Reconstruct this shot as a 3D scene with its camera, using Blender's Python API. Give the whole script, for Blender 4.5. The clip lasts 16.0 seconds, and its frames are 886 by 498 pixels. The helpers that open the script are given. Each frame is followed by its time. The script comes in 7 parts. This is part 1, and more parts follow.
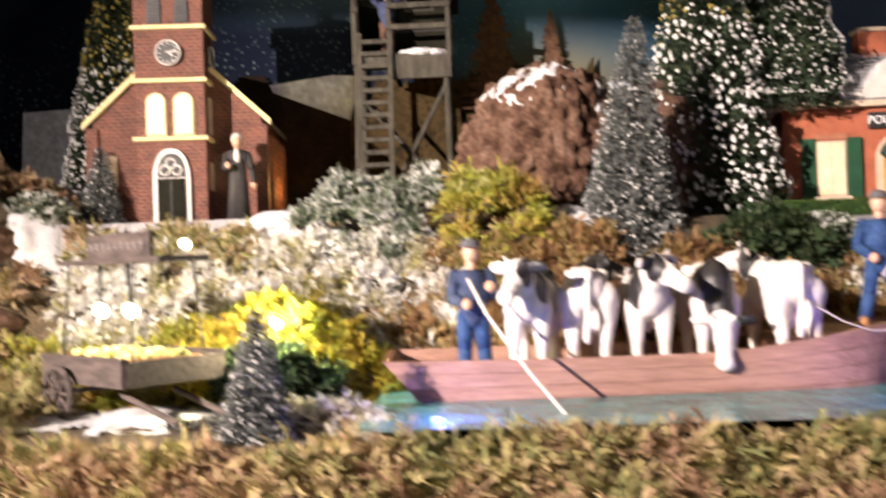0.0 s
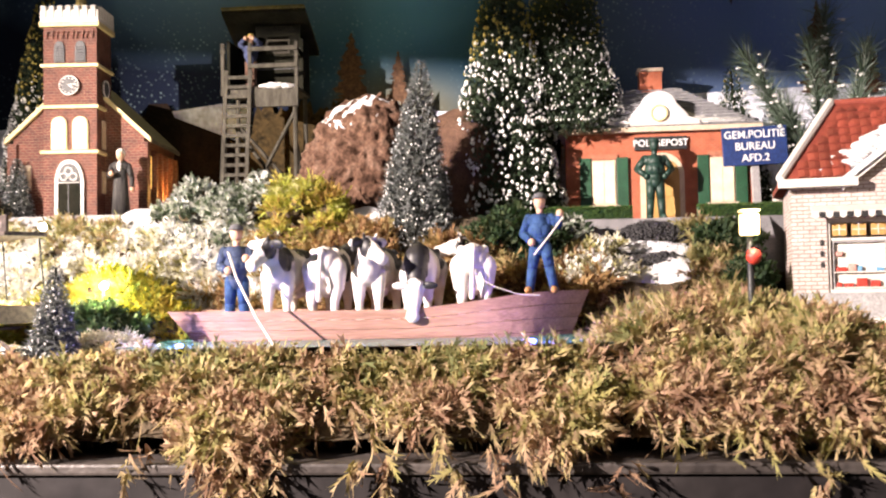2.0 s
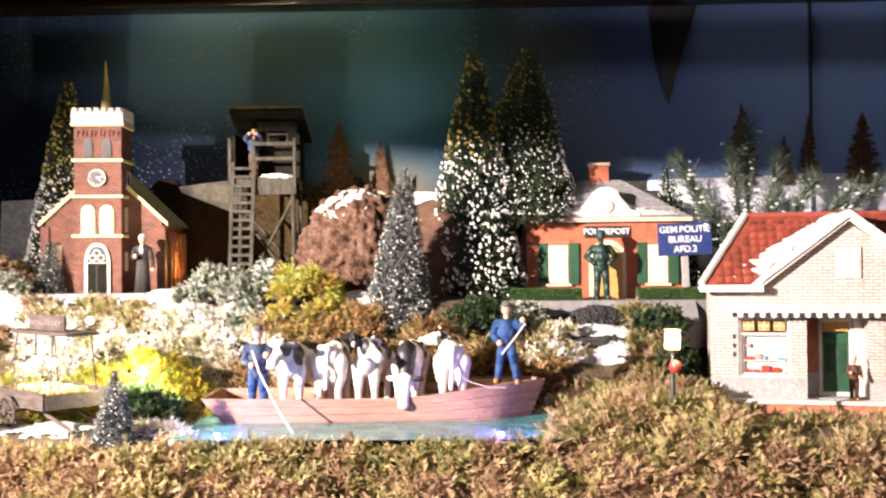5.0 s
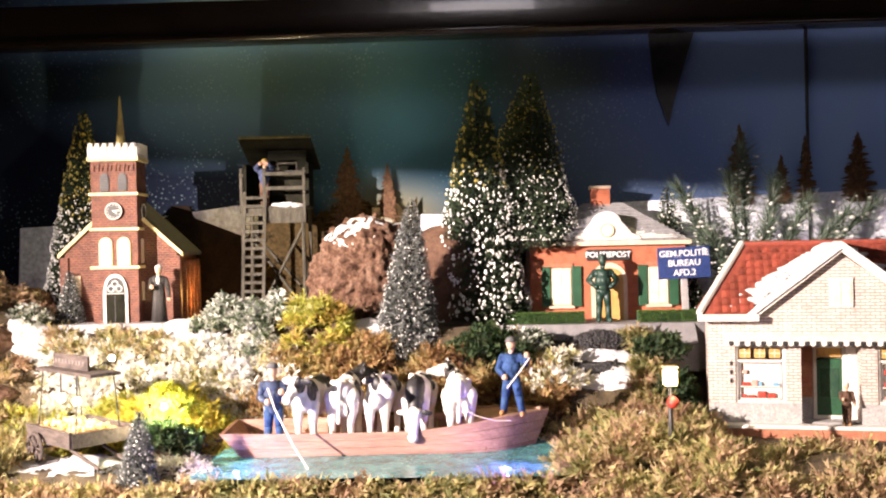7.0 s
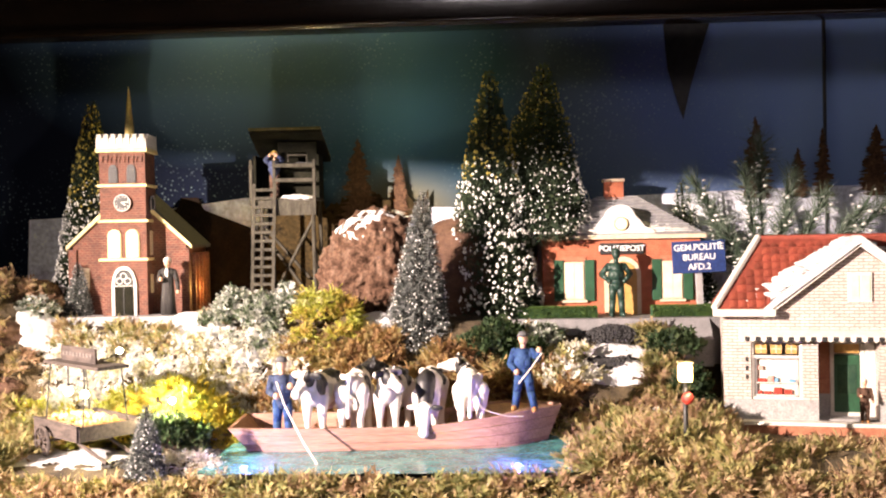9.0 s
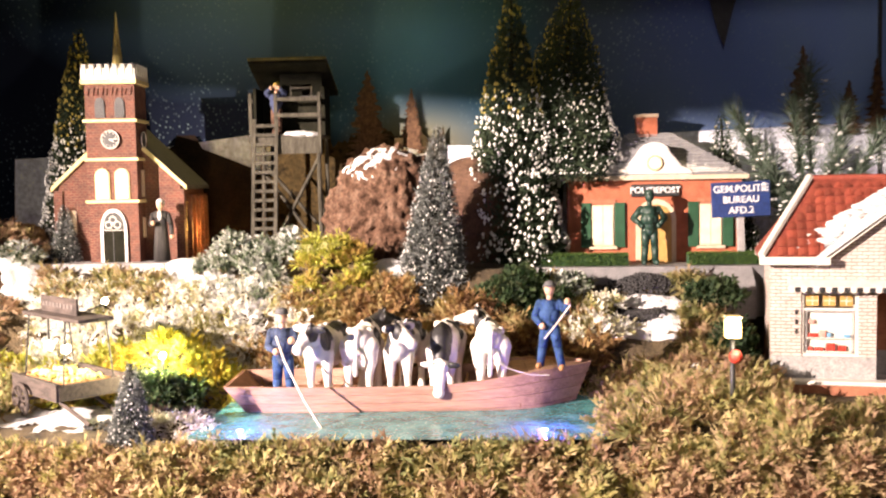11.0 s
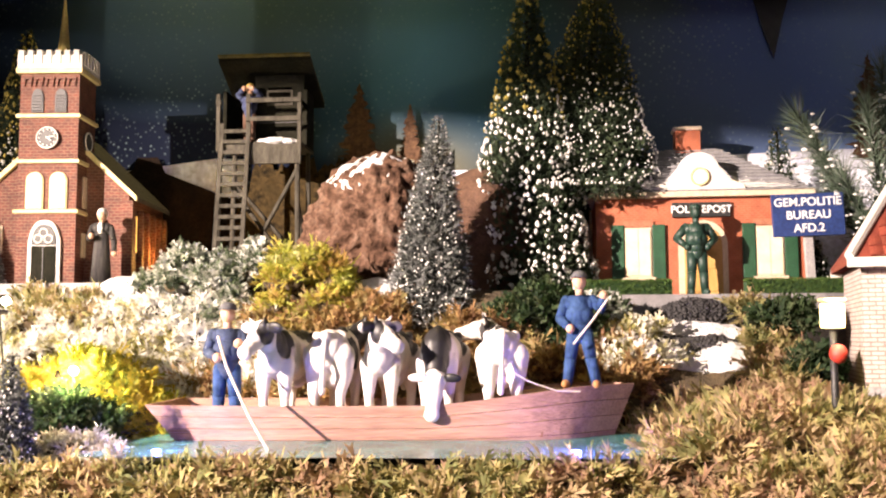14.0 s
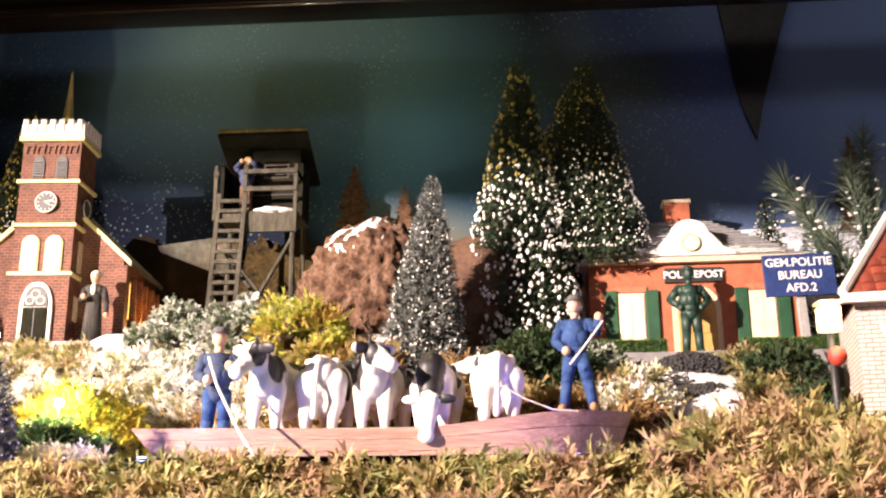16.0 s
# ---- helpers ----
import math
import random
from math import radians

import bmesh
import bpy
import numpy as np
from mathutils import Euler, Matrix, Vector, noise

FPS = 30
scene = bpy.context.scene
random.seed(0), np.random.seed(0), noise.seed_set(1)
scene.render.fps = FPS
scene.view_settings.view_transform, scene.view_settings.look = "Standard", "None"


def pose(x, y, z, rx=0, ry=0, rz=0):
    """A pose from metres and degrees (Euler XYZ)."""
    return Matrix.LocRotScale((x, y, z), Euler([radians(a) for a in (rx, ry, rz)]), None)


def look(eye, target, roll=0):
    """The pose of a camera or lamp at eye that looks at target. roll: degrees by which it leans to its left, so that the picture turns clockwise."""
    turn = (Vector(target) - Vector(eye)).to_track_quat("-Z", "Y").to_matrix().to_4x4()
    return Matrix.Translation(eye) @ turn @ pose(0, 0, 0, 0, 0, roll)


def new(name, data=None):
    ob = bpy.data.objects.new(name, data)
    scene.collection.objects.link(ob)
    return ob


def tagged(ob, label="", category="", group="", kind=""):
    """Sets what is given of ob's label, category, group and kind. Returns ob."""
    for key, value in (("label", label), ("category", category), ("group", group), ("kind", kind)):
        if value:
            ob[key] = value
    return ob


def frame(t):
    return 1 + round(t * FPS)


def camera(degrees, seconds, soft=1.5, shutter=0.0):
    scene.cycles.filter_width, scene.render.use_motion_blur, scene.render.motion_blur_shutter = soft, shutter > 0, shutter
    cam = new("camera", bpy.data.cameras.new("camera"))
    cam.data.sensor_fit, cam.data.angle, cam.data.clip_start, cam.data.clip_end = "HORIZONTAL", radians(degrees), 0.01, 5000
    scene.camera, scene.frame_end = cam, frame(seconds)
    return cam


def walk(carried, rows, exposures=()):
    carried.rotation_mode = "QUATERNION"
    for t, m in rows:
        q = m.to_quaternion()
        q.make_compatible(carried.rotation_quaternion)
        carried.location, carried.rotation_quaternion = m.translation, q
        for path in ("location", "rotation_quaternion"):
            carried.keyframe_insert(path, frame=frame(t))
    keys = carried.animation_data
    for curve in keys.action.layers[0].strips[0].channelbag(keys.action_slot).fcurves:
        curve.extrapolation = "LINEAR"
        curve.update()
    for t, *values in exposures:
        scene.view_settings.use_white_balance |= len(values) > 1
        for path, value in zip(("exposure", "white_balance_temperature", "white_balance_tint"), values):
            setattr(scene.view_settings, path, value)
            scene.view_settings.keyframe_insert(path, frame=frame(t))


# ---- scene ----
cam = camera(48.3, 16.0, soft=2.1, shutter=0.5)
PATH = [
    (0, (0.036, -0.034, 0.183), (-0.035, 1.965, 0.211), -2.0),
    (0.5, (0.134, -0.051, 0.149), (0.063, 1.948, 0.156), -1.4),
    (1, (0.202, -0.095, 0.155), (0.128, 1.903, 0.147), -1.6),
    (1.5, (0.249, -0.183, 0.147), (0.117, 1.812, 0.19), -1.8),
    (2, (0.288, -0.253, 0.135), (0.123, 1.739, 0.22), -1.0),
    (2.5, (0.308, -0.31, 0.13), (0.058, 1.671, 0.254), -0.7),
    (3, (0.276, -0.367, 0.124), (0.086, 1.62, 0.251), -1.0),
    (3.5, (0.266, -0.427, 0.124), (0.116, 1.563, 0.257), -0.5),
    (4, (0.267, -0.453, 0.131), (0.118, 1.536, 0.266), 0.1),
    (4.5, (0.266, -0.462, 0.204), (0.144, 1.533, 0.29), -0.3),
    (5, (0.271, -0.456, 0.26), (0.201, 1.542, 0.296), -0.5),
    (5.2, (0.274, -0.45, 0.277), (0.218, 1.55, 0.275), -0.7),
    (7.3, (0.275, -0.504, 0.332), (0.186, 1.494, 0.317), -1.2),
    (7.5, (0.276, -0.505, 0.333), (0.186, 1.493, 0.316), -1.1),
    (8, (0.28, -0.495, 0.331), (0.179, 1.502, 0.311), -1.1),
    (10.5, (0.261, -0.444, 0.326), (0.146, 1.552, 0.257), -1.0),
    (11, (0.264, -0.369, 0.321), (0.126, 1.622, 0.189), -1.0),
    (11.5, (0.263, -0.288, 0.308), (0.096, 1.699, 0.16), -0.9),
    (12, (0.269, -0.209, 0.283), (0.09, 1.777, 0.131), -0.7),
    (12.5, (0.273, -0.171, 0.25), (0.102, 1.821, 0.181), -0.4),
    (13, (0.267, -0.147, 0.219), (0.097, 1.845, 0.249), -0.3),
    (13.5, (0.259, -0.146, 0.193), (0.097, 1.843, 0.316), -0.4),
    (14, (0.257, -0.138, 0.169), (0.101, 1.847, 0.351), -0.3),
    (14.5, (0.254, -0.134, 0.143), (0.096, 1.84, 0.417), -0.6),
    (15, (0.254, -0.121, 0.099), (0.101, 1.84, 0.462), -0.8),
    (15.5, (0.244, -0.118, 0.074), (0.113, 1.826, 0.527), -0.4),
    (16, (0.253, -0.122, 0.061), (0.12, 1.807, 0.573), -0.4),
]
walk(cam, [(t, look(eye, target, roll)) for t, eye, target, roll in PATH],
     exposures=[(0.0, -0.80, 6350, 13), (1.0, -0.48, 6250, 13), (3.5, -0.10, 6200, 12), (5.0, 0.0, 6250, 13), (7.5, 0.0, 6500, 14), (10.5, -0.08, 6750, 15), (12.5, -0.15, 6750, 15), (16.0, -0.10, 6750, 15)])

# ---- world, lights ----
world = bpy.data.worlds.new("world")
scene.world = world
world.use_nodes = True
world.node_tree.nodes["Background"].inputs[0].default_value = (0.5, 0.6, 0.8, 1)
world.node_tree.nodes["Background"].inputs[1].default_value = 0.032


def lamp(name, kind, place, power, colour, target=None, size=0.02, cone=60, blend=0.3):
    data = bpy.data.lights.new(name, kind)
    data.energy, data.color = power, colour
    if kind in ("POINT", "SPOT"):
        data.shadow_soft_size = size
    if kind == "SPOT":
        data.spot_size, data.spot_blend = radians(cone), blend
    if kind == "AREA":
        data.size = size
    ob = new(name, data)
    ob.matrix_world = look(place, target) if target else Matrix.Translation(place)
    return ob


lamp("spot_lamp", "SPOT", (-1.10, -0.46, 0.67), 800.0, (1.0, 0.82, 0.70), (0.46, 0.78, 0.12), 0.012, 55, 0.8)
lamp("ceiling_spot", "SPOT", (0.05, 0.965, 1.12), 15.0, (1.0, 0.78, 0.24), (0.05, 0.90, 0.40), 0.02, 84, 0.5)
lamp("hall_lamp", "AREA", (0.3, -1.6, 1.55), 8.5, (1.0, 0.90, 0.90), (0.25, 0.6, 0.15), 0.5)
lamp("bulb_light_a", "POINT", (-0.221, 0.626, 0.147), 0.10, (1.0, 0.85, 0.52), size=0.006)
lamp("bulb_light_b", "POINT", (-0.191, 0.607, 0.147), 0.10, (1.0, 0.85, 0.52), size=0.006)
lamp("bulb_light_c", "POINT", (-0.104, 0.632, 0.150), 2.8, (1.0, 0.86, 0.50), size=0.006)
lamp("lantern_light", "POINT", (0.466, 0.532, 0.187), 0.35, (1.0, 0.86, 0.58), size=0.008)
lamp("led_light_a", "POINT", (0.012, 0.522, 0.108), 0.38, (0.22, 0.22, 1.0), size=0.003)
lamp("led_light_b", "POINT", (0.292, 0.525, 0.108), 0.36, (0.30, 0.16, 1.0), size=0.003)
lamp("nave_light", "POINT", (-0.150, 0.945, 0.262), 0.20, (1.0, 0.50, 0.12), size=0.006)

# ---- materials ----


def nodes_of(name):
    m = bpy.data.materials.new(name)
    m.use_nodes = True
    t = m.node_tree
    return m, t, t.nodes, t.links, t.nodes["Principled BSDF"]


def rgba(c):
    return (c[0], c[1], c[2], 1)


def surface(name, colours, scale=80, rough=0.8, metal=0.0, bump=0.3, bump_scale=None, fine=0.35, island=False, tone=0.0, coat=0.0, stretch=(1, 1, 1), drift=0.0, thin=0.0, spread=1.0, spec=0.5):
    """Noise-mottled material: a ramp of colours over a broad noise, a finer noise over it, and relief."""
    m, t, n, l, b = nodes_of(name)
    co = n.new("ShaderNodeTexCoord")
    mp = n.new("ShaderNodeMapping")
    mp.inputs["Scale"].default_value = stretch
    l.new(co.outputs["Object"], mp.inputs["Vector"])
    n1 = n.new("ShaderNodeTexNoise")
    n1.inputs["Scale"].default_value, n1.inputs["Detail"].default_value = scale, 6
    l.new(mp.outputs[0], n1.inputs["Vector"])
    ramp = n.new("ShaderNodeValToRGB")
    k = len(colours)
    while len(ramp.color_ramp.elements) < k:
        ramp.color_ramp.elements.new(0.5)
    for i, c in enumerate(colours):
        e = ramp.color_ramp.elements[i]
        e.position, e.color = (0.3 + 0.4 * i / max(1, k - 1)) if not island else i / max(1, k - 1), rgba(c)
    if island:
        g = n.new("ShaderNodeNewGeometry")
        m1 = n.new("ShaderNodeMath")
        m1.operation = "MULTIPLY_ADD"
        l.new(n1.outputs[0], m1.inputs[0])
        m1.inputs[1].default_value, m1.inputs[2].default_value = drift * 1.9, -drift * 0.95 + 0.5 - 0.5 * spread
        m2 = n.new("ShaderNodeMath")
        m2.operation = "MULTIPLY_ADD"
        l.new(g.outputs["Random Per Island"], m2.inputs[0])
        m2.inputs[1].default_value = spread
        l.new(m1.outputs[0], m2.inputs[2])
        l.new(m2.outputs[0], ramp.inputs[0])
    else:
        l.new(n1.outputs[0], ramp.inputs[0])
    n2 = n.new("ShaderNodeTexNoise")
    n2.inputs["Scale"].default_value, n2.inputs["Detail"].default_value = (bump_scale or scale * 6), 4
    l.new(mp.outputs[0], n2.inputs["Vector"])
    mr = n.new("ShaderNodeMapRange")
    mr.inputs[1].default_value, mr.inputs[2].default_value = 0.25, 0.75
    mr.inputs[3].default_value, mr.inputs[4].default_value = 1 - fine, 1 + fine * 0.6
    l.new(n2.outputs[0], mr.inputs[0])
    mx = n.new("ShaderNodeMix")
    mx.data_type, mx.blend_type = "RGBA", "MULTIPLY"
    mx.inputs[0].default_value = 1
    l.new(ramp.outputs[0], mx.inputs[6])
    l.new(mr.outputs[0], mx.inputs[7])
    last = mx.outputs[2]
    if tone:
        oi = n.new("ShaderNodeObjectInfo")
        hs = n.new("ShaderNodeHueSaturation")
        r2 = n.new("ShaderNodeMapRange")
        r2.inputs[3].default_value, r2.inputs[4].default_value = 1 - tone, 1 + tone
        l.new(oi.outputs["Random"], r2.inputs[0])
        l.new(r2.outputs[0], hs.inputs["Value"])
        l.new(last, hs.inputs["Color"])
        last = hs.outputs[0]
    l.new(last, b.inputs["Base Color"])
    b.inputs["Roughness"].default_value, b.inputs["Metallic"].default_value = rough, metal
    b.inputs["Coat Weight"].default_value = coat
    b.inputs["Specular IOR Level"].default_value = spec
    if bump:
        bp = n.new("ShaderNodeBump")
        bp.inputs["Strength"].default_value, bp.inputs["Distance"].default_value = bump, 0.002
        l.new(n2.outputs[0], bp.inputs["Height"])
        l.new(bp.outputs[0], b.inputs["Normal"])
    if thin:
        tr = n.new("ShaderNodeBsdfTranslucent")
        l.new(last, tr.inputs["Color"])
        ms = n.new("ShaderNodeMixShader")
        ms.inputs[0].default_value = thin
        l.new(b.outputs[0], ms.inputs[1])
        l.new(tr.outputs[0], ms.inputs[2])
        l.new(ms.outputs[0], n["Material Output"].inputs["Surface"])
    return m


def masonry(name, brick, brick2, mortar, width=0.0085, height=0.0032, dirt=0.35):
    """Brickwork on upright walls that face along x or y."""
    m, t, n, l, b = nodes_of(name)
    co = n.new("ShaderNodeTexCoord")
    sp = n.new("ShaderNodeSeparateXYZ")
    ad = n.new("ShaderNodeMath")
    cb = n.new("ShaderNodeCombineXYZ")
    l.new(co.outputs["Object"], sp.inputs[0])
    l.new(sp.outputs[0], ad.inputs[0])
    l.new(sp.outputs[1], ad.inputs[1])
    l.new(ad.outputs[0], cb.inputs[0])
    l.new(sp.outputs[2], cb.inputs[1])
    br = n.new("ShaderNodeTexBrick")
    for key, v in (("Color1", rgba(brick)), ("Color2", rgba(brick2)), ("Mortar", rgba(mortar)), ("Scale", 1.0), ("Mortar Size", 0.0005), ("Brick Width", width), ("Row Height", height), ("Bias", -0.1)):
        br.inputs[key].default_value = v
    l.new(cb.outputs[0], br.inputs["Vector"])
    ns = n.new("ShaderNodeTexNoise")
    ns.inputs["Scale"].default_value, ns.inputs["Detail"].default_value = 90, 8
    l.new(co.outputs["Object"], ns.inputs["Vector"])
    mr = n.new("ShaderNodeMapRange")
    mr.inputs[1].default_value, mr.inputs[2].default_value, mr.inputs[3].default_value, mr.inputs[4].default_value = 0.3, 0.7, 1 - dirt, 1.2
    l.new(ns.outputs[0], mr.inputs[0])
    mx = n.new("ShaderNodeMix")
    mx.data_type, mx.blend_type = "RGBA", "MULTIPLY"
    mx.inputs[0].default_value = 1
    l.new(br.outputs[0], mx.inputs[6])
    l.new(mr.outputs[0], mx.inputs[7])
    l.new(mx.outputs[2], b.inputs["Base Color"])
    b.inputs["Roughness"].default_value = 0.75
    bp = n.new("ShaderNodeBump")
    bp.inputs["Strength"].default_value, bp.inputs["Distance"].default_value = 0.5, 0.0006
    bp.invert = True
    l.new(br.outputs["Fac"], bp.inputs["Height"])
    l.new(bp.outputs[0], b.inputs["Normal"])
    return m


def glow(name, colour, strength):
    m, t, n, l, b = nodes_of(name)
    b.inputs["Base Color"].default_value = rgba(colour)
    b.inputs["Emission Color"].default_value = rgba(colour)
    b.inputs["Emission Strength"].default_value = strength
    return m


M_brick = masonry("church_brick", (0.135, 0.034, 0.018), (0.085, 0.022, 0.013), (0.17, 0.085, 0.055), 0.0072, 0.0034, 0.45)
M_brick_post = masonry("post_brick", (0.40, 0.10, 0.045), (0.34, 0.085, 0.04), (0.38, 0.13, 0.07), 0.006, 0.0024, 0.15)
M_brick_white = masonry("white_brick", (0.52, 0.455, 0.425), (0.46, 0.39, 0.355), (0.27, 0.195, 0.17), 0.011, 0.0036, 0.12)
M_cream = surface("cream_paint", [(0.62, 0.50, 0.22), (0.72, 0.60, 0.32)], 120, 0.6, bump=0.15)
M_white = surface("white_paint", [(0.58, 0.55, 0.50), (0.68, 0.65, 0.61)], 90, 0.6, bump=0.15, fine=0.12)
M_snow = surface("snow", [(0.58, 0.58, 0.60), (0.76, 0.75, 0.76)], 60, 0.85, bump=1.0, bump_scale=700, fine=0.15)
M_gold = surface("spire_paint", [(0.50, 0.38, 0.10), (0.62, 0.50, 0.16)], 90, 0.55)
M_slate = surface("slate_roof", [(0.05, 0.05, 0.055), (0.09, 0.085, 0.085)], 90, 0.7, bump=0.5)
M_slate_grey = surface("grey_slates", [(0.20, 0.20, 0.22), (0.33, 0.33, 0.34)], 110, 0.7, bump=0.5, tone=0.2)
M_wood = surface("weathered_wood", [(0.036, 0.033, 0.025), (0.085, 0.078, 0.062)], 60, 0.9, bump=0.5, bump_scale=300, stretch=(3, 3, 0.6), spec=0.2)
M_wood_dark = surface("dark_wood", [(0.008, 0.009, 0.006), (0.020, 0.019, 0.013)], 60, 0.95, bump=0.5, spec=0.1)
M_cart = surface("cart_wood", [(0.03, 0.022, 0.02), (0.10, 0.075, 0.065)], 110, 0.8, bump=0.5, stretch=(0.5, 2, 2))
M_boat = surface("boat_planks", [(0.26, 0.14, 0.105), (0.38, 0.22, 0.17)], 50, 0.75, bump=0.5, bump_scale=260, stretch=(0.25, 3, 3))
M_boat_in = surface("boat_inside", [(0.14, 0.06, 0.03), (0.24, 0.11, 0.06)], 50, 0.8, bump=0.5, stretch=(0.25, 3, 3))
M_green = surface("green_paint", [(0.012, 0.055, 0.025), (0.02, 0.085, 0.04)], 80, 0.5, bump=0.2)
M_door = surface("ochre_door", [(0.45, 0.26, 0.07), (0.56, 0.34, 0.11)], 120, 0.55, bump=0.2, stretch=(3, 3, 0.5))
M_sill = surface("sand_paint", [(0.58, 0.46, 0.33), (0.68, 0.56, 0.43)], 120, 0.6, bump=0.2)
M_black = surface("black_paint", [(0.012, 0.012, 0.013), (0.03, 0.03, 0.03)], 90, 0.5, bump=0.2)
M_blue_sign = surface("blue_enamel", [(0.015, 0.034, 0.13), (0.022, 0.048, 0.18)], 60, 0.5, bump=0.1)
M_letter = surface("white_lettering", [(0.75, 0.76, 0.78), (0.85, 0.85, 0.85)], 100, 0.6, bump=0, fine=0.1)
M_grey = surface("grey_render", [(0.30, 0.29, 0.29), (0.40, 0.39, 0.39)], 90, 0.85, bump=0.4)
M_pave = surface("grey_pavement", [(0.20, 0.20, 0.21), (0.29, 0.28, 0.29)], 60, 0.9, bump=0.6, bump_scale=900)
M_red_tile = surface("red_tiles", [(0.17, 0.032, 0.020), (0.27, 0.060, 0.036)], 100, 0.6, bump=0.4, tone=0.35)
M_rust = surface("red_brown_brick", [(0.33, 0.12, 0.07), (0.42, 0.18, 0.10)], 130, 0.8)
M_rock = surface("rock", [(0.045, 0.024, 0.016), (0.12, 0.068, 0.046), (0.17, 0.11, 0.08)], 70, 0.95, bump=1.0, bump_scale=260, fine=0.6, spec=0.1)
M_mound = surface("brown_mound", [(0.07, 0.035, 0.022), (0.13, 0.07, 0.045)], 70, 0.95, bump=0.9, bump_scale=400)
M_earth = surface("earth", [(0.035, 0.025, 0.015), (0.09, 0.065, 0.035), (0.14, 0.10, 0.055)], 45, 0.95, bump=1.0, bump_scale=350)
M_gravel = surface("black_gravel", [(0.012, 0.012, 0.014), (0.05, 0.048, 0.05)], 200, 0.7, island=True)
M_skin = surface("figure_skin", [(0.50, 0.29, 0.19), (0.58, 0.36, 0.25)], 200, 0.6, bump=0.1, fine=0.1)
M_denim = surface("blue_work_clothes", [(0.012, 0.034, 0.105), (0.04, 0.085, 0.21)], 160, 0.8, bump=0.5, spec=0.2)
M_navy = surface("navy_cloth", [(0.016, 0.03, 0.075), (0.035, 0.055, 0.12)], 160, 0.75, bump=0.5)
M_cap = surface("grey_cap", [(0.06, 0.06, 0.07), (0.12, 0.12, 0.13)], 160, 0.85)
M_tan = surface("tan_leather", [(0.28, 0.13, 0.045), (0.38, 0.19, 0.07)], 160, 0.6)
M_robe = surface("black_robe", [(0.022, 0.021, 0.022), (0.065, 0.06, 0.056)], 90, 0.8, stretch=(3, 3, 0.4), spec=0.2)
M_bronze = surface("green_uniform", [(0.010, 0.030, 0.024), (0.02, 0.055, 0.040)], 110, 0.45, bump=0.3)
M_yellow = surface("straw_yellow", [(0.5, 0.33, 0.05), (0.62, 0.45, 0.10)], 150, 0.7)
M_lilac = surface("pale_blue_cloth", [(0.03, 0.04, 0.09), (0.06, 0.075, 0.14)], 150, 0.8, spec=0.2)
M_red = surface("red_paint", [(0.42, 0.03, 0.02), (0.55, 0.06, 0.035)], 120, 0.5)
M_pane = glow("warm_window", (1.0, 0.58, 0.14), 2.2)
M_pane_cream = surface("cream_pane", [(0.72, 0.62, 0.40), (0.82, 0.74, 0.54)], 60, 0.4, bump=0.05, fine=0.1)
M_bulb = glow("bulb_glow", (1.0, 0.88, 0.55), 30)
M_lantern = glow("lantern_glow", (1.0, 0.74, 0.32), 4)
M_led = glow("led_glow", (0.16, 0.22, 1.0), 14)
M_rope = surface("pale_rope", [(0.55, 0.48, 0.42), (0.70, 0.63, 0.56)], 300, 0.8)
M_panel = surface("black_panel", [(0.012, 0.010, 0.011), (0.026, 0.022, 0.022)], 14, 0.6, bump=0.3, bump_scale=60, fine=0.5, spec=0.3)
M_ledge = surface("dark_ledge", [(0.04, 0.034, 0.032), (0.09, 0.077, 0.07)], 30, 0.45, bump=0.3)
M_lacquer = surface("lacquered_frame", [(0.010, 0.006, 0.004), (0.02, 0.012, 0.007)], 20, 0.22, bump=0.1, coat=0.35)
M_hall = surface("hall_wall", [(0.07, 0.06, 0.055), (0.10, 0.09, 0.08)], 3, 0.9, bump=0.1)

# moss and needles, varied strand by strand
M_moss = surface("brown_moss", [(0.22, 0.125, 0.075), (0.34, 0.21, 0.135), (0.44, 0.30, 0.19), (0.47, 0.36, 0.20), (0.41, 0.34, 0.14), (0.29, 0.27, 0.09)], 26, 0.85, bump=0, island=True, drift=1.25, thin=0.42, spread=0.6)
M_moss_olive = surface("olive_moss", [(0.33, 0.21, 0.12), (0.43, 0.32, 0.19), (0.40, 0.34, 0.15), (0.27, 0.26, 0.10), (0.15, 0.165, 0.06)], 26, 0.85, bump=0, island=True, drift=1.25, thin=0.42, spread=0.6)
M_moss_ochre = surface("ochre_moss", [(0.14, 0.07, 0.035), (0.27, 0.15, 0.07), (0.38, 0.24, 0.10), (0.40, 0.31, 0.14), (0.27, 0.23, 0.085)], 26, 0.85, bump=0, island=True, drift=1.25, thin=0.42, spread=0.6)
# green-yellow moss with the lamps' yellow light put into its colours
M_moss_lamplit = surface("lamplit_yellow_moss", [(0.16, 0.22, 0.03), (0.36, 0.34, 0.035), (0.58, 0.46, 0.05), (0.62, 0.50, 0.08), (0.44, 0.26, 0.04)], 30, 0.85, bump=0, island=True, drift=1.25, thin=0.42, spread=0.5)
M_moss_lime = surface("lime_moss", [(0.34, 0.20, 0.06), (0.46, 0.34, 0.08), (0.44, 0.42, 0.07), (0.34, 0.38, 0.05), (0.55, 0.52, 0.24)], 34, 0.85, bump=0, island=True, drift=1.25, thin=0.42, spread=0.5)
M_moss_snow = surface("snowy_moss", [(0.26, 0.25, 0.08), (0.50, 0.46, 0.22), (0.78, 0.76, 0.68), (0.84, 0.83, 0.80), (0.86, 0.86, 0.85), (0.84, 0.83, 0.78)], 26, 0.85, bump=0, island=True, drift=1.25, thin=0.42, spread=0.5)
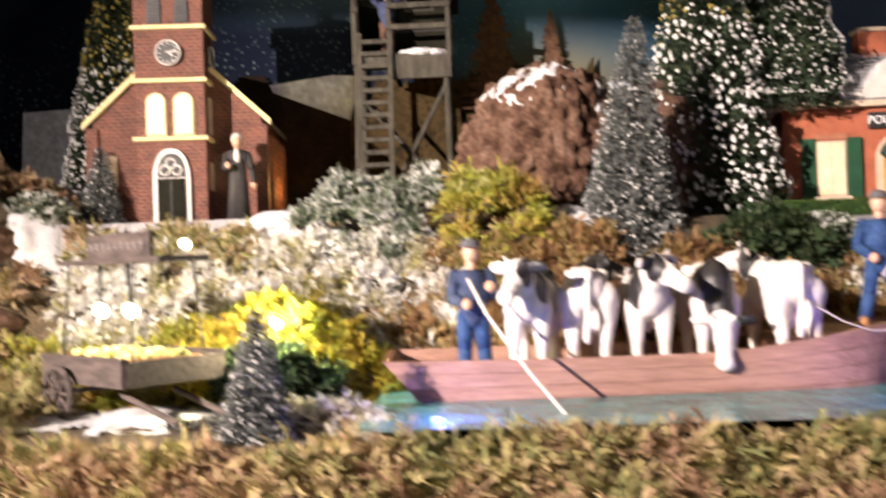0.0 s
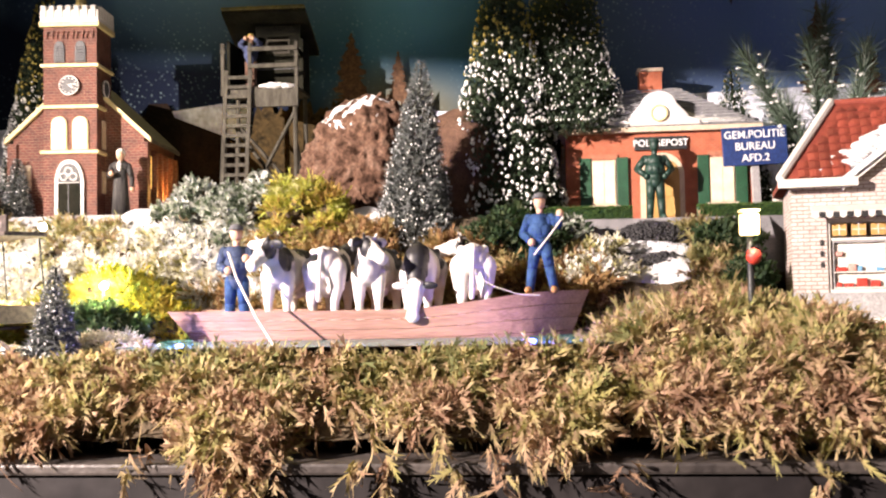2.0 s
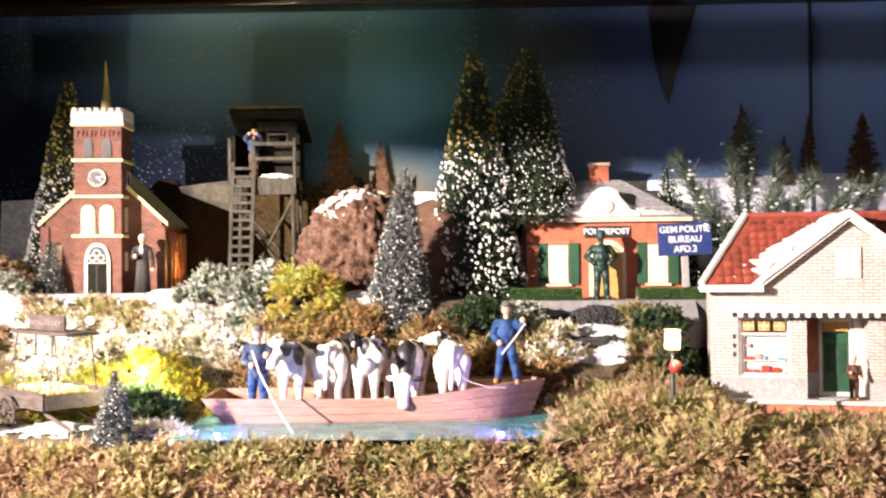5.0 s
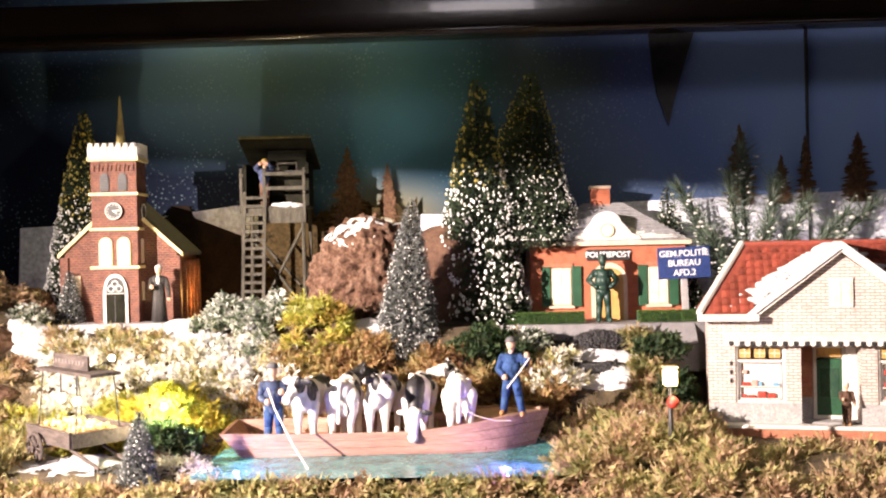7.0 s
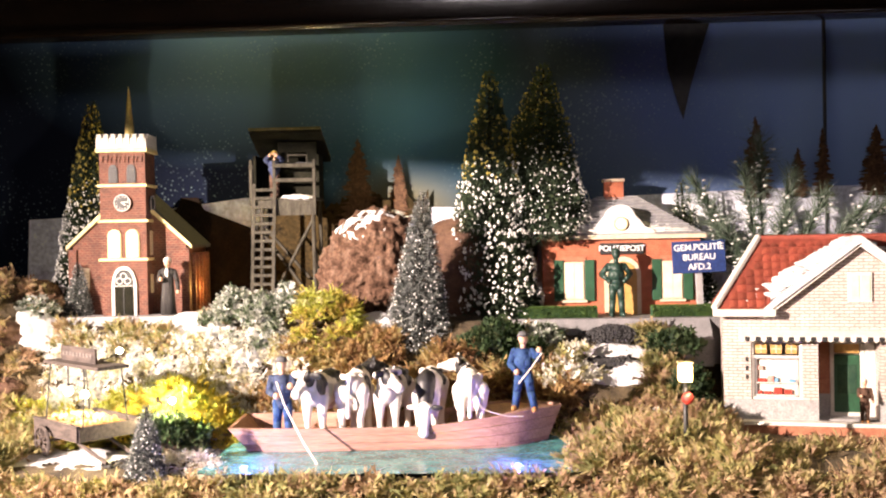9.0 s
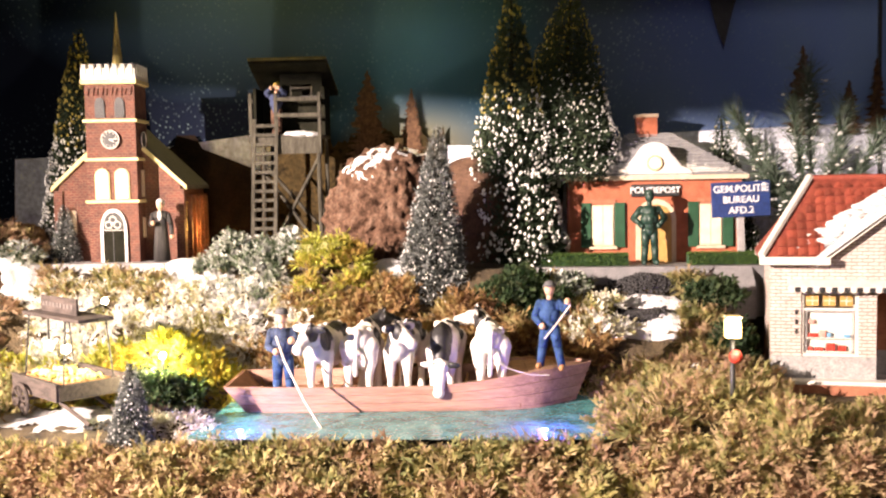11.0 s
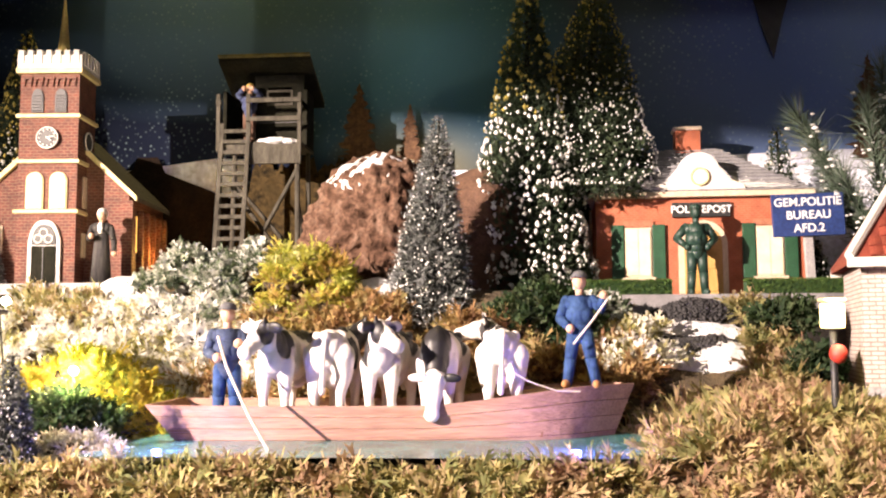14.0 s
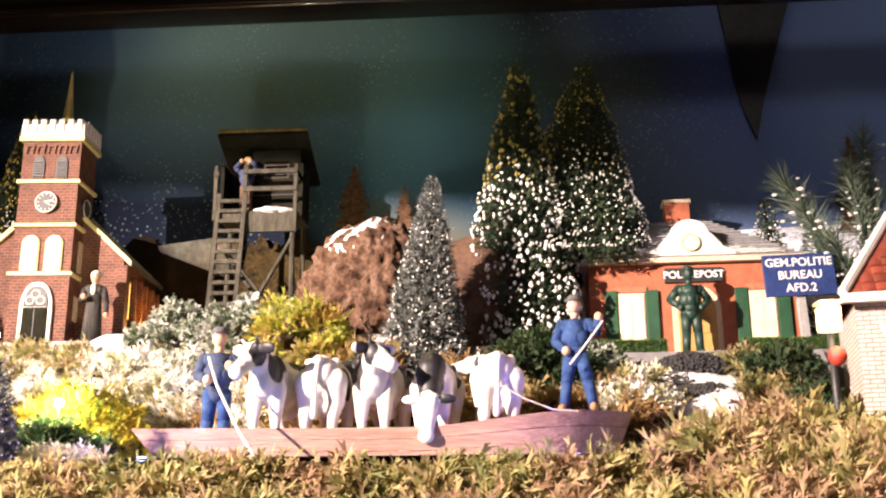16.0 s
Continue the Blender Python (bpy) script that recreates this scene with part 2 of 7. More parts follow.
M_wool = surface("cream_wool", [(0.62, 0.58, 0.46), (0.74, 0.71, 0.62), (0.52, 0.47, 0.33)], 40, 0.9, bump=0, island=True, drift=0.6, thin=0.3)
M_shrub_snow = surface("frosted_shrub", [(0.05, 0.08, 0.04), (0.12, 0.16, 0.09), (0.34, 0.37, 0.31), (0.60, 0.62, 0.58), (0.78, 0.78, 0.76)], 60, 0.85, bump=0, island=True, drift=1.0, thin=0.35, spread=0.9)
M_shrub_dark = surface("dark_green_shrub", [(0.015, 0.035, 0.012), (0.03, 0.065, 0.022), (0.05, 0.085, 0.03), (0.10, 0.12, 0.06)], 30, 0.85, bump=0, island=True, drift=0.8, thin=0.42)
M_needle_grey = surface("frosted_needles", [(0.05, 0.055, 0.055), (0.16, 0.17, 0.17), (0.04, 0.05, 0.045), (0.10, 0.11, 0.105), (0.30, 0.31, 0.32)], 30, 0.8, bump=0, island=True)
M_needle = surface("green_needles", [(0.012, 0.028, 0.014), (0.025, 0.05, 0.022), (0.04, 0.06, 0.025), (0.02, 0.03, 0.015)], 30, 0.8, bump=0, island=True)
M_needle_pine = surface("pine_needles", [(0.04, 0.075, 0.045), (0.07, 0.11, 0.07), (0.10, 0.14, 0.10), (0.22, 0.25, 0.22)], 30, 0.8, bump=0, island=True)
M_tip_snow = surface("snow_tips", [(0.80, 0.80, 0.78), (0.88, 0.88, 0.88), (0.70, 0.70, 0.66)], 30, 0.85, bump=0, island=True)
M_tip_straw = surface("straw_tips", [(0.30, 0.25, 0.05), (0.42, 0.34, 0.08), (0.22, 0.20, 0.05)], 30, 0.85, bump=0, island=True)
M_hedge = surface("hedge_flock", [(0.03, 0.07, 0.012), (0.06, 0.12, 0.02), (0.09, 0.16, 0.035)], 30, 0.9, bump=0, island=True)


def cow_hide(patches):
    """White hide with ragged black patches: x, y, z, radius."""
    m, t, n, l, b = nodes_of("black_and_white_hide")
    co = n.new("ShaderNodeTexCoord")
    ns = n.new("ShaderNodeTexNoise")
    ns.inputs["Scale"].default_value, ns.inputs["Detail"].default_value = 60, 3
    l.new(co.outputs["Object"], ns.inputs["Vector"])
    last = None
    for x, y, z, r in patches:
        ds = n.new("ShaderNodeVectorMath")
        ds.operation = "DISTANCE"
        ds.inputs[1].default_value = (x, y, z)
        l.new(co.outputs["Object"], ds.inputs[0])
        sb = n.new("ShaderNodeMath")
        sb.operation = "SUBTRACT"
        l.new(ds.outputs["Value"], sb.inputs[0])
        sb.inputs[1].default_value = r
        if last is None:
            last = sb.outputs[0]
        else:
            mi = n.new("ShaderNodeMath")
            mi.operation = "MINIMUM"
            l.new(last, mi.inputs[0])
            l.new(sb.outputs[0], mi.inputs[1])
            last = mi.outputs[0]
    ma = n.new("ShaderNodeMath")
    ma.operation = "MULTIPLY_ADD"
    l.new(ns.outputs[0], ma.inputs[0])
    ma.inputs[1].default_value = 0.016
    l.new(last, ma.inputs[2])
    mr = n.new("ShaderNodeMapRange")
    mr.inputs[1].default_value, mr.inputs[2].default_value = 0.0074, 0.0088
    l.new(ma.outputs[0], mr.inputs[0])
    mx = n.new("ShaderNodeMix")
    mx.data_type = "RGBA"
    l.new(mr.outputs[0], mx.inputs[0])
    mx.inputs[6].default_value = (0.016, 0.015, 0.017, 1)
    mx.inputs[7].default_value = (0.64, 0.59, 0.56, 1)
    l.new(mx.outputs[2], b.inputs["Base Color"])
    b.inputs["Roughness"].default_value = 0.5
    return m


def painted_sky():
    """The night sky on the backdrop: navy with lamplight painted in as teal and blue pools, fine specks of snow, a pale
    field at its foot.
    """
    m, t, n, l, b = nodes_of("painted_night_sky")
    co = n.new("ShaderNodeTexCoord")
    sp = n.new("ShaderNodeSeparateXYZ")
    l.new(co.outputs["Object"], sp.inputs[0])

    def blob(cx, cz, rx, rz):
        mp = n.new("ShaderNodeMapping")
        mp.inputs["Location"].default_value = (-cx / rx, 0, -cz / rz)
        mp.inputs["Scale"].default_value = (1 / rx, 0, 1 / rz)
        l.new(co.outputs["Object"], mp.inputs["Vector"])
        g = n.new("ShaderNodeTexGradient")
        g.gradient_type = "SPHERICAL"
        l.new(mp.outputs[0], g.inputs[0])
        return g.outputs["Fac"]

    def mix(fac, a, c):
        x = n.new("ShaderNodeMix")
        x.data_type = "RGBA"
        for slot, v in ((0, fac), (6, a), (7, c)):
            if isinstance(v, tuple):
                x.inputs[slot].default_value = rgba(v)
            else:
                l.new(v, x.inputs[slot])
        return x.outputs[2]

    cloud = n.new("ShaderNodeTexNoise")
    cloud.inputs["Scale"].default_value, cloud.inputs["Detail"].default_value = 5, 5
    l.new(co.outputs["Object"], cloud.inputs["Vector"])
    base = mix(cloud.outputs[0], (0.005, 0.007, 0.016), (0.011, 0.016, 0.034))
    # Teal and blue pools in the paint stand in for lamplight on the backdrop.
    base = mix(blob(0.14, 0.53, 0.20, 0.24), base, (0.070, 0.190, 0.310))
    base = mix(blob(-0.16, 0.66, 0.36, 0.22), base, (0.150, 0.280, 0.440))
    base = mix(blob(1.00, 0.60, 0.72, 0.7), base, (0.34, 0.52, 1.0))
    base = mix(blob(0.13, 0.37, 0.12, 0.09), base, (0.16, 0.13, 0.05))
    vo = n.new("ShaderNodeTexVoronoi")
    vo.inputs["Scale"].default_value = 150
    l.new(co.outputs["Object"], vo.inputs["Vector"])
    st = n.new("ShaderNodeMapRange")
    st.inputs[1].default_value, st.inputs[2].default_value, st.inputs[3].default_value, st.inputs[4].default_value = 0.06, 0.30, 0.42, 0.0
    l.new(vo.outputs["Distance"], st.inputs[0])
    gate = n.new("ShaderNodeMapRange")
    gate.inputs[1].default_value, gate.inputs[2].default_value = 0.38, 0.62
    sky2 = n.new("ShaderNodeTexNoise")
    sky2.inputs["Scale"].default_value = 9
    l.new(co.outputs["Object"], sky2.inputs["Vector"])
    l.new(sky2.outputs[0], gate.inputs[0])
    mu = n.new("ShaderNodeMath")
    mu.operation = "MULTIPLY"
    l.new(st.outputs[0], mu.inputs[0])
    l.new(gate.outputs[0], mu.inputs[1])
    base = mix(mu.outputs[0], base, (0.36, 0.50, 0.54))
    l.new(base, b.inputs["Base Color"])
    b.inputs["Roughness"].default_value = 0.9
    b.inputs["Specular IOR Level"].default_value = 0.08
    return m


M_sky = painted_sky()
M_field = surface("painted_snow_field", [(0.46, 0.45, 0.62), (0.80, 0.84, 0.98), (0.86, 0.90, 1.0)], 26, 0.6, bump=0, bump_scale=160, fine=0.4)
M_ptree = surface("painted_tree_brown", [(0.06, 0.034, 0.024), (0.15, 0.085, 0.05)], 120, 0.9, bump=0, bump_scale=260, fine=0.6, spec=0.1)
M_pdark = surface("painted_dark_hill", [(0.018, 0.02, 0.024), (0.035, 0.032, 0.03)], 50, 0.6, bump=0)
M_pbarn = surface("painted_barn_brown", [(0.008, 0.006, 0.005), (0.022, 0.013, 0.008)], 50, 0.9, bump=0, fine=0.5, spec=0.1)
M_pforest = surface("painted_forest_olive", [(0.010, 0.008, 0.005), (0.05, 0.034, 0.014), (0.024, 0.018, 0.008)], 60, 0.9, bump=0, bump_scale=240, fine=0.6, spec=0.1)


def water_mat():
    m, t, n, l, b = nodes_of("turquoise_water")
    co = n.new("ShaderNodeTexCoord")
    ns = n.new("ShaderNodeTexNoise")
    ns.inputs["Scale"].default_value, ns.inputs["Detail"].default_value = 45, 6
    l.new(co.outputs["Object"], ns.inputs["Vector"])
    ra = n.new("ShaderNodeValToRGB")
    ra.color_ramp.elements[0].position, ra.color_ramp.elements[0].color = 0.35, (0.02, 0.12, 0.13, 1)
    ra.color_ramp.elements[1].position, ra.color_ramp.elements[1].color = 0.62, (0.08, 0.24, 0.25, 1)
    l.new(ns.outputs[0], ra.inputs[0])
    vo = n.new("ShaderNodeTexVoronoi")
    vo.inputs["Scale"].default_value = 260
    l.new(co.outputs["Object"], vo.inputs["Vector"])
    st = n.new("ShaderNodeMapRange")
    st.inputs[1].default_value, st.inputs[2].default_value, st.inputs[3].default_value, st.inputs[4].default_value = 0.12, 0.3, 0.6, 0.0
    l.new(vo.outputs["Distance"], st.inputs[0])
    mx = n.new("ShaderNodeMix")
    mx.data_type = "RGBA"
    l.new(st.outputs[0], mx.inputs[0])
    l.new(ra.outputs[0], mx.inputs[6])
    mx.inputs[7].default_value = (0.5, 0.62, 0.62, 1)
    l.new(mx.outputs[2], b.inputs["Base Color"])
    b.inputs["Roughness"].default_value = 0.22
    bp = n.new("ShaderNodeBump")
    bp.inputs["Strength"].default_value, bp.inputs["Distance"].default_value = 0.6, 0.002
    n2 = n.new("ShaderNodeTexNoise")
    n2.inputs["Scale"].default_value = 130
    l.new(co.outputs["Object"], n2.inputs["Vector"])
    l.new(n2.outputs[0], bp.inputs["Height"])
    l.new(bp.outputs[0], b.inputs["Normal"])
    return m


M_water = water_mat()

# ---- mesh helpers ----


def part(name, bm, material, parent=None, label="", smooth=False):
    """Links a bmesh as one mesh object, under a thing or a part."""
    bmesh.ops.recalc_face_normals(bm, faces=bm.faces[:])
    me = bpy.data.meshes.new(name)
    bm.to_mesh(me)
    bm.free()
    for m in (material if isinstance(material, (list, tuple)) else [material]):
        me.materials.append(m)
    if smooth:
        for p in me.polygons:
            p.use_smooth = True
    ob = new(name, me)
    if parent:
        ob.parent = parent
    if label:
        ob["label"] = label
    return ob


def thing(name, label, category, m, group="", kind=""):
    ob = new(name)
    ob.empty_display_size = 0.02
    ob.matrix_world = m
    return tagged(ob, label, category, group, kind)


def box(bm, x0, x1, y0, y1, z0, z1, bevel=0.0, m=None, mi=0):
    r = bmesh.ops.create_cube(bm, size=1.0)
    vs = r["verts"]
    for v in vs:
        v.co = Vector(((x0 + x1) / 2 + v.co.x * (x1 - x0), (y0 + y1) / 2 + v.co.y * (y1 - y0), (z0 + z1) / 2 + v.co.z * (z1 - z0)))
    if m:
        bmesh.ops.transform(bm, matrix=m, verts=vs)
    fs = {f for v in vs for f in v.link_faces}
    for f in fs:
        f.material_index = mi
    if bevel:
        es = list({e for v in vs for e in v.link_edges})
        bmesh.ops.bevel(bm, geom=es, offset=bevel, segments=2, affect="EDGES", profile=0.6)
    return bm


def B(*a, **k):
    return box(bmesh.new(), *a, **k)


def rod(bm, a, c, r0, r1=None, n=10, mi=0):
    a, c = Vector(a), Vector(c)
    d = c - a
    r = bmesh.ops.create_cone(bm, cap_ends=True, segments=n, radius1=r0, radius2=r0 if r1 is None else r1, depth=d.length)
    m = Matrix.Translation((a + c) / 2) @ d.to_track_quat("Z", "Y").to_matrix().to_4x4()
    bmesh.ops.transform(bm, matrix=m, verts=r["verts"])
    for f in {f for v in r["verts"] for f in v.link_faces}:
        f.material_index = mi
    return bm


def ball(bm, c, r, mi=0, scale=(1, 1, 1), m=None, sub=2):
    q = bmesh.ops.create_icosphere(bm, subdivisions=sub, radius=r)
    for v in q["verts"]:
        v.co = Vector((v.co.x * scale[0], v.co.y * scale[1], v.co.z * scale[2]))
    if m:
        bmesh.ops.transform(bm, matrix=m, verts=q["verts"])
    bmesh.ops.translate(bm, vec=Vector(c), verts=q["verts"])
    for f in {f for v in q["verts"] for f in v.link_faces}:
        f.material_index = mi
    return bm


def capsule(bm, a, c, r0, r1, mi=0):
    rod(bm, a, c, r0, r1, 12, mi)
    ball(bm, a, r0, mi, sub=2)
    ball(bm, c, r1, mi, sub=2)
    return bm


def prism(bm, pts, y0, y1, mi=0):
    """Extrudes a polygon given in x and z from y0 to y1."""
    a = [bm.verts.new((x, y0, z)) for x, z in pts]
    c = [bm.verts.new((x, y1, z)) for x, z in pts]
    fs = [bm.faces.new(a), bm.faces.new(list(reversed(c)))]
    k = len(pts)
    for i in range(k):
        fs.append(bm.faces.new((a[i], c[i], c[(i + 1) % k], a[(i + 1) % k])))
    for f in fs:
        f.material_index = mi
    return bm


def arch(w, z0, z1, pointed=False, n=8):
    """Outline of a round or pointed opening, w wide, from z0 to z1."""
    h = w / 2
    pts = [(-h, z0), (h, z0)]
    if pointed:
        zs = z1 - w * 0.85
        pts += [(h * math.cos(t * math.pi / 2) ** 0.8, zs + (z1 - zs) * math.sin(t * math.pi / 2)) for t in [i / n for i in range(n + 1)]]
        pts += [(-h * math.cos(t * math.pi / 2) ** 0.8, zs + (z1 - zs) * math.sin(t * math.pi / 2)) for t in [1 - i / n for i in range(1, n + 1)]]
    else:
        zs = z1 - h
        pts += [(h * math.cos(t * math.pi), zs + h * math.sin(t * math.pi)) for t in [i / (2 * n) for i in range(2 * n + 1)]]
    return pts


def shifted(pts, dx, dz=0.0):
    return [(x + dx, z + dz) for x, z in pts]


def sheet(name, verts, faces, material, parent=None, smooth=False):
    me = bpy.data.meshes.new(name)
    me.from_pydata(verts, [], faces)
    me.materials.append(material)
    if smooth:
        for p in me.polygons:
            p.use_smooth = True
    ob = new(name, me)
    if parent:
        ob.parent = parent
    return ob


def step(a, c, v):
    t = min(1.0, max(0.0, (v - a) / (c - a)))
    return t * t * (3 - 2 * t)


def bumpy(x, y, s, seed=0.0):
    return noise.noise(Vector((x * s + seed, y * s - seed, seed * 0.7)))


# ---- the setting ----
WATER = 0.094


def ground_z(x, y):
    """Height of the modelled land."""
    left = 0.129 * step(0.69, 0.84, y)
    right = 0.115 * step(0.64, 0.90, y)
    far = 0.12 * step(0.86, 0.95, y)
    k, q = step(0.24, 0.34, x), step(0.48, 0.55, x)
    z = 0.088 + (left * (1 - k) + right * k) * (1 - q) + far * q
    z += 0.016 * step(0.345, 0.40, x) * (1 - step(0.46, 0.54, x)) * step(0.50, 0.58, y) * (1 - step(0.64, 0.74, y))
    z += 0.05 * step(-0.30, -0.42, x) * step(0.66, 0.80, y)
    bed = step(-0.07, -0.03, x) * (1 - step(0.345, 0.40, x)) * step(0.500, 0.525, y) * (1 - step(0.69, 0.73, y))
    z -= 0.012 * bed
    z -= 0.055 * (1 - step(0.435, 0.50, y))
    return z + 0.004 * bumpy(x, y, 30)


def land():
    nx, ny = 150, 80
    xs = [-0.75 + 1.95 * i / nx for i in range(nx + 1)]
    ys = [0.435 + 0.63 * j / ny for j in range(ny + 1)]
    v = [(x, y, ground_z(x, y)) for y in ys for x in xs]
    f = [(j * (nx + 1) + i, j * (nx + 1) + i + 1, (j + 1) * (nx + 1) + i + 1, (j + 1) * (nx + 1) + i) for j in range(ny) for i in range(nx)]
    return tagged(sheet("ground", v, f, M_earth, smooth=True), "dark brown earth of a model landscape", "ground", kind="structure")


land()


def pond():
    n = 60
    v, f = [], []
    for i in range(n + 1):
        x = -0.034 + 0.409 * i / n
        v += [(x, 0.494 + 0.005 * bumpy(x, 0, 40), WATER), (x, 0.735, WATER)]
    for i in range(n):
        f.append((2 * i, 2 * i + 2, 2 * i + 3, 2 * i + 1))
    return tagged(sheet("water", v, f, M_water), "glossy turquoise painted water with pale ripples", "water", kind="structure")


pond()
tagged(part("backdrop", B(-1.0, 1.5, 1.062, 1.085, -0.1, 1.3), M_sky), "painted night sky backdrop with lamplight painted as teal and blue pools", "backdrop", kind="structure")
for nm, bx in (("wall_left", (-0.77, -0.75, 0.435, 1.06, -0.1, 1.3)), ("wall_right", (1.2, 1.22, 0.435, 1.06, -0.1, 1.3))):
    tagged(part(nm, B(*bx), M_panel), "black side panel of the display case", "wall", kind="structure")
tagged(part("ledge", B(-1.2, 1.7, 0.410, 0.60, 0.012, 0.020, 0.002), M_ledge), "dark narrow ledge along the display front", "ledge", kind="structure")
tagged(part("front_panel", B(-1.2, 1.7, 0.4135, 0.46, -0.95, 0.012), M_panel), "black front panel below the ledge", "panel", kind="structure")
tagged(part("floor", B(-3.0, 3.4, -3.0, 1.2, -1.0, -0.95), M_hall), "dark floor of the hall", "floor", kind="structure")
tagged(part("ceiling", B(-3.0, 3.4, -3.0, 1.2, 1.7, 1.75), M_hall), "dark ceiling of the hall", "ceiling", kind="structure")
for nm, bx in (("wall_south", (-3.0, 3.4, -3.05, -3.0, -0.95, 1.7)), ("wall_west", (-3.05, -3.0, -3.0, 1.2, -0.95, 1.7)), ("wall_east", (3.4, 3.45, -3.0, 1.2, -0.95, 1.7)), ("wall_north", (-3.0, 3.4, 1.2, 1.25, -0.95, 1.7))):
    tagged(part(nm, B(*bx), M_hall), "dark plain wall of the hall", "wall", kind="structure")


def top_frame():
    e = thing("display_frame", "glossy dark brown lacquered frame bar over the display", "frame", pose(0, 0, 0), kind="structure")
    part("rail", B(-0.9, 1.4, 0.885, 0.93, 0.622, 0.68, 0.004), M_lacquer, e, smooth=True)
    part("bead", rod(bmesh.new(), (-0.9, 0.884, 0.628), (1.4, 0.884, 0.628), 0.004, n=12), M_lacquer, e, smooth=True)
    return e


top_frame()


def flat_paint(name, pts, y, material, label, cat):
    """A flat shape painted on the backdrop."""
    bm = prism(bmesh.new(), pts, y, y + 0.001)
    return tagged(part(name, bm, material), label, cat, kind="structure")


flat_paint("painted_field", [(-0.48, 0.15), (-0.085, 0.15), (-0.085, 0.394), (-0.12, 0.396), (-0.3, 0.374), (-0.47, 0.368)], 1.058, M_field, "pale lavender painted snow field", "backdrop")
flat_paint("painted_field", [(0.16, 0.15), (1.5, 0.15), (1.5, 0.396), (0.9, 0.398), (0.7, 0.394), (0.5, 0.388), (0.3, 0.372), (0.16, 0.376)], 1.058, M_field, "pale lavender painted snow field", "backdrop")
flat_paint("painted_barn", [(-0.32, 0.2), (0.03, 0.2), (0.03, 0.275), (-0.05, 0.325), (-0.12, 0.352), (-0.185, 0.378), (-0.195, 0.398), (-0.222, 0.398), (-0.226, 0.383), (-0.32, 0.345)], 1.054, M_pbarn, "dark painted barn with a chimney", "backdrop")
def painted_wood():
    """A ragged strip of brown woods along the foot of the sky."""
    g = random.Random(14)
    top = [(-0.100 + 0.27 * i / 60, 0.340 + 0.050 * step(-0.09, -0.06, -0.100 + 0.27 * i / 60) + 0.03 * bumpy(i * 0.13, 0.4, 3.0) + g.uniform(-0.007, 0.008)) for i in range(61)]
    return flat_paint("painted_wood", [(-0.100, 0.15), (0.17, 0.15)] + top[::-1], 1.0525, M_pforest, "olive brown painted woods below the sky", "backdrop")


painted_wood()


def painted_fir(x, z0, z1, w, seed):
    rnd = random.Random(seed)
    left, right = [], []
    k = 60
    for i in range(k):
        t = i / k
        z = z0 + (z1 - z0) * t
        r = w * (1 - t) ** 0.75 * (1.0 if t > 0.12 else 0.8)
        left.append((x - r * rnd.uniform(0.35, 1.12), z))
        right.append((x + r * rnd.uniform(0.35, 1.12), z))
    return flat_paint("painted_tree", right + [(x, z1)] + left[::-1], 1.050, M_ptree, "brown fir tree painted on the backdrop", "backdrop")


for i, (x, z0, z1, w) in enumerate(((0.061, 0.33, 0.485, 0.042), (0.124, 0.36, 0.458, 0.022), (0.672, 0.38, 0.505, 0.032), (0.852, 0.38, 0.488, 0.034), (0.735, 0.38, 0.455, 0.024), (0.772, 0.38, 0.485, 0.020))):
    painted_fir(x, z0, z1, w, i)


def shadow_spike():
    """A black pointed sheet before the sky, in place of a cast shadow."""
    pts = [(0.515, 0.80), (0.66, 0.80), (0.615, 0.68), (0.590, 0.60), (0.575, 0.55), (0.564, 0.503), (0.552, 0.54), (0.541, 0.58), (0.536, 0.64)]
    bm = prism(bmesh.new(), pts, 1.052, 1.054)
    return tagged(part("shadow_spike", bm, M_black), "black pointed sheet standing in for a shadow on the backdrop", "cloth", kind="structure")


shadow_spike()
tagged(part("backdrop_seam", B(0.777, 0.780, 1.0545, 1.0625, 0.1, 1.2), M_pdark), "dark vertical seam in the backdrop", "seam", kind="structure")


def lamp_flap():
    """Unseen plate, added to keep the spot lamp's beam off the upper backdrop."""
    e = thing("added_beam_flap", "unseen black plate added to cut the spot lamp's beam", "lamp", look((-1.10, -0.46, 0.67), (0.24, 0.934, 0.67)), kind="structure")
    part("flap", B(-0.55, 0.55, -0.074, 0.40, -0.603, -0.597), M_black, e)
    part("bar", B(-0.55, -0.54, -0.03, 0.0, -0.597, 0.05), M_black, e)
    return e


lamp_flap()

# ---- buildings ----


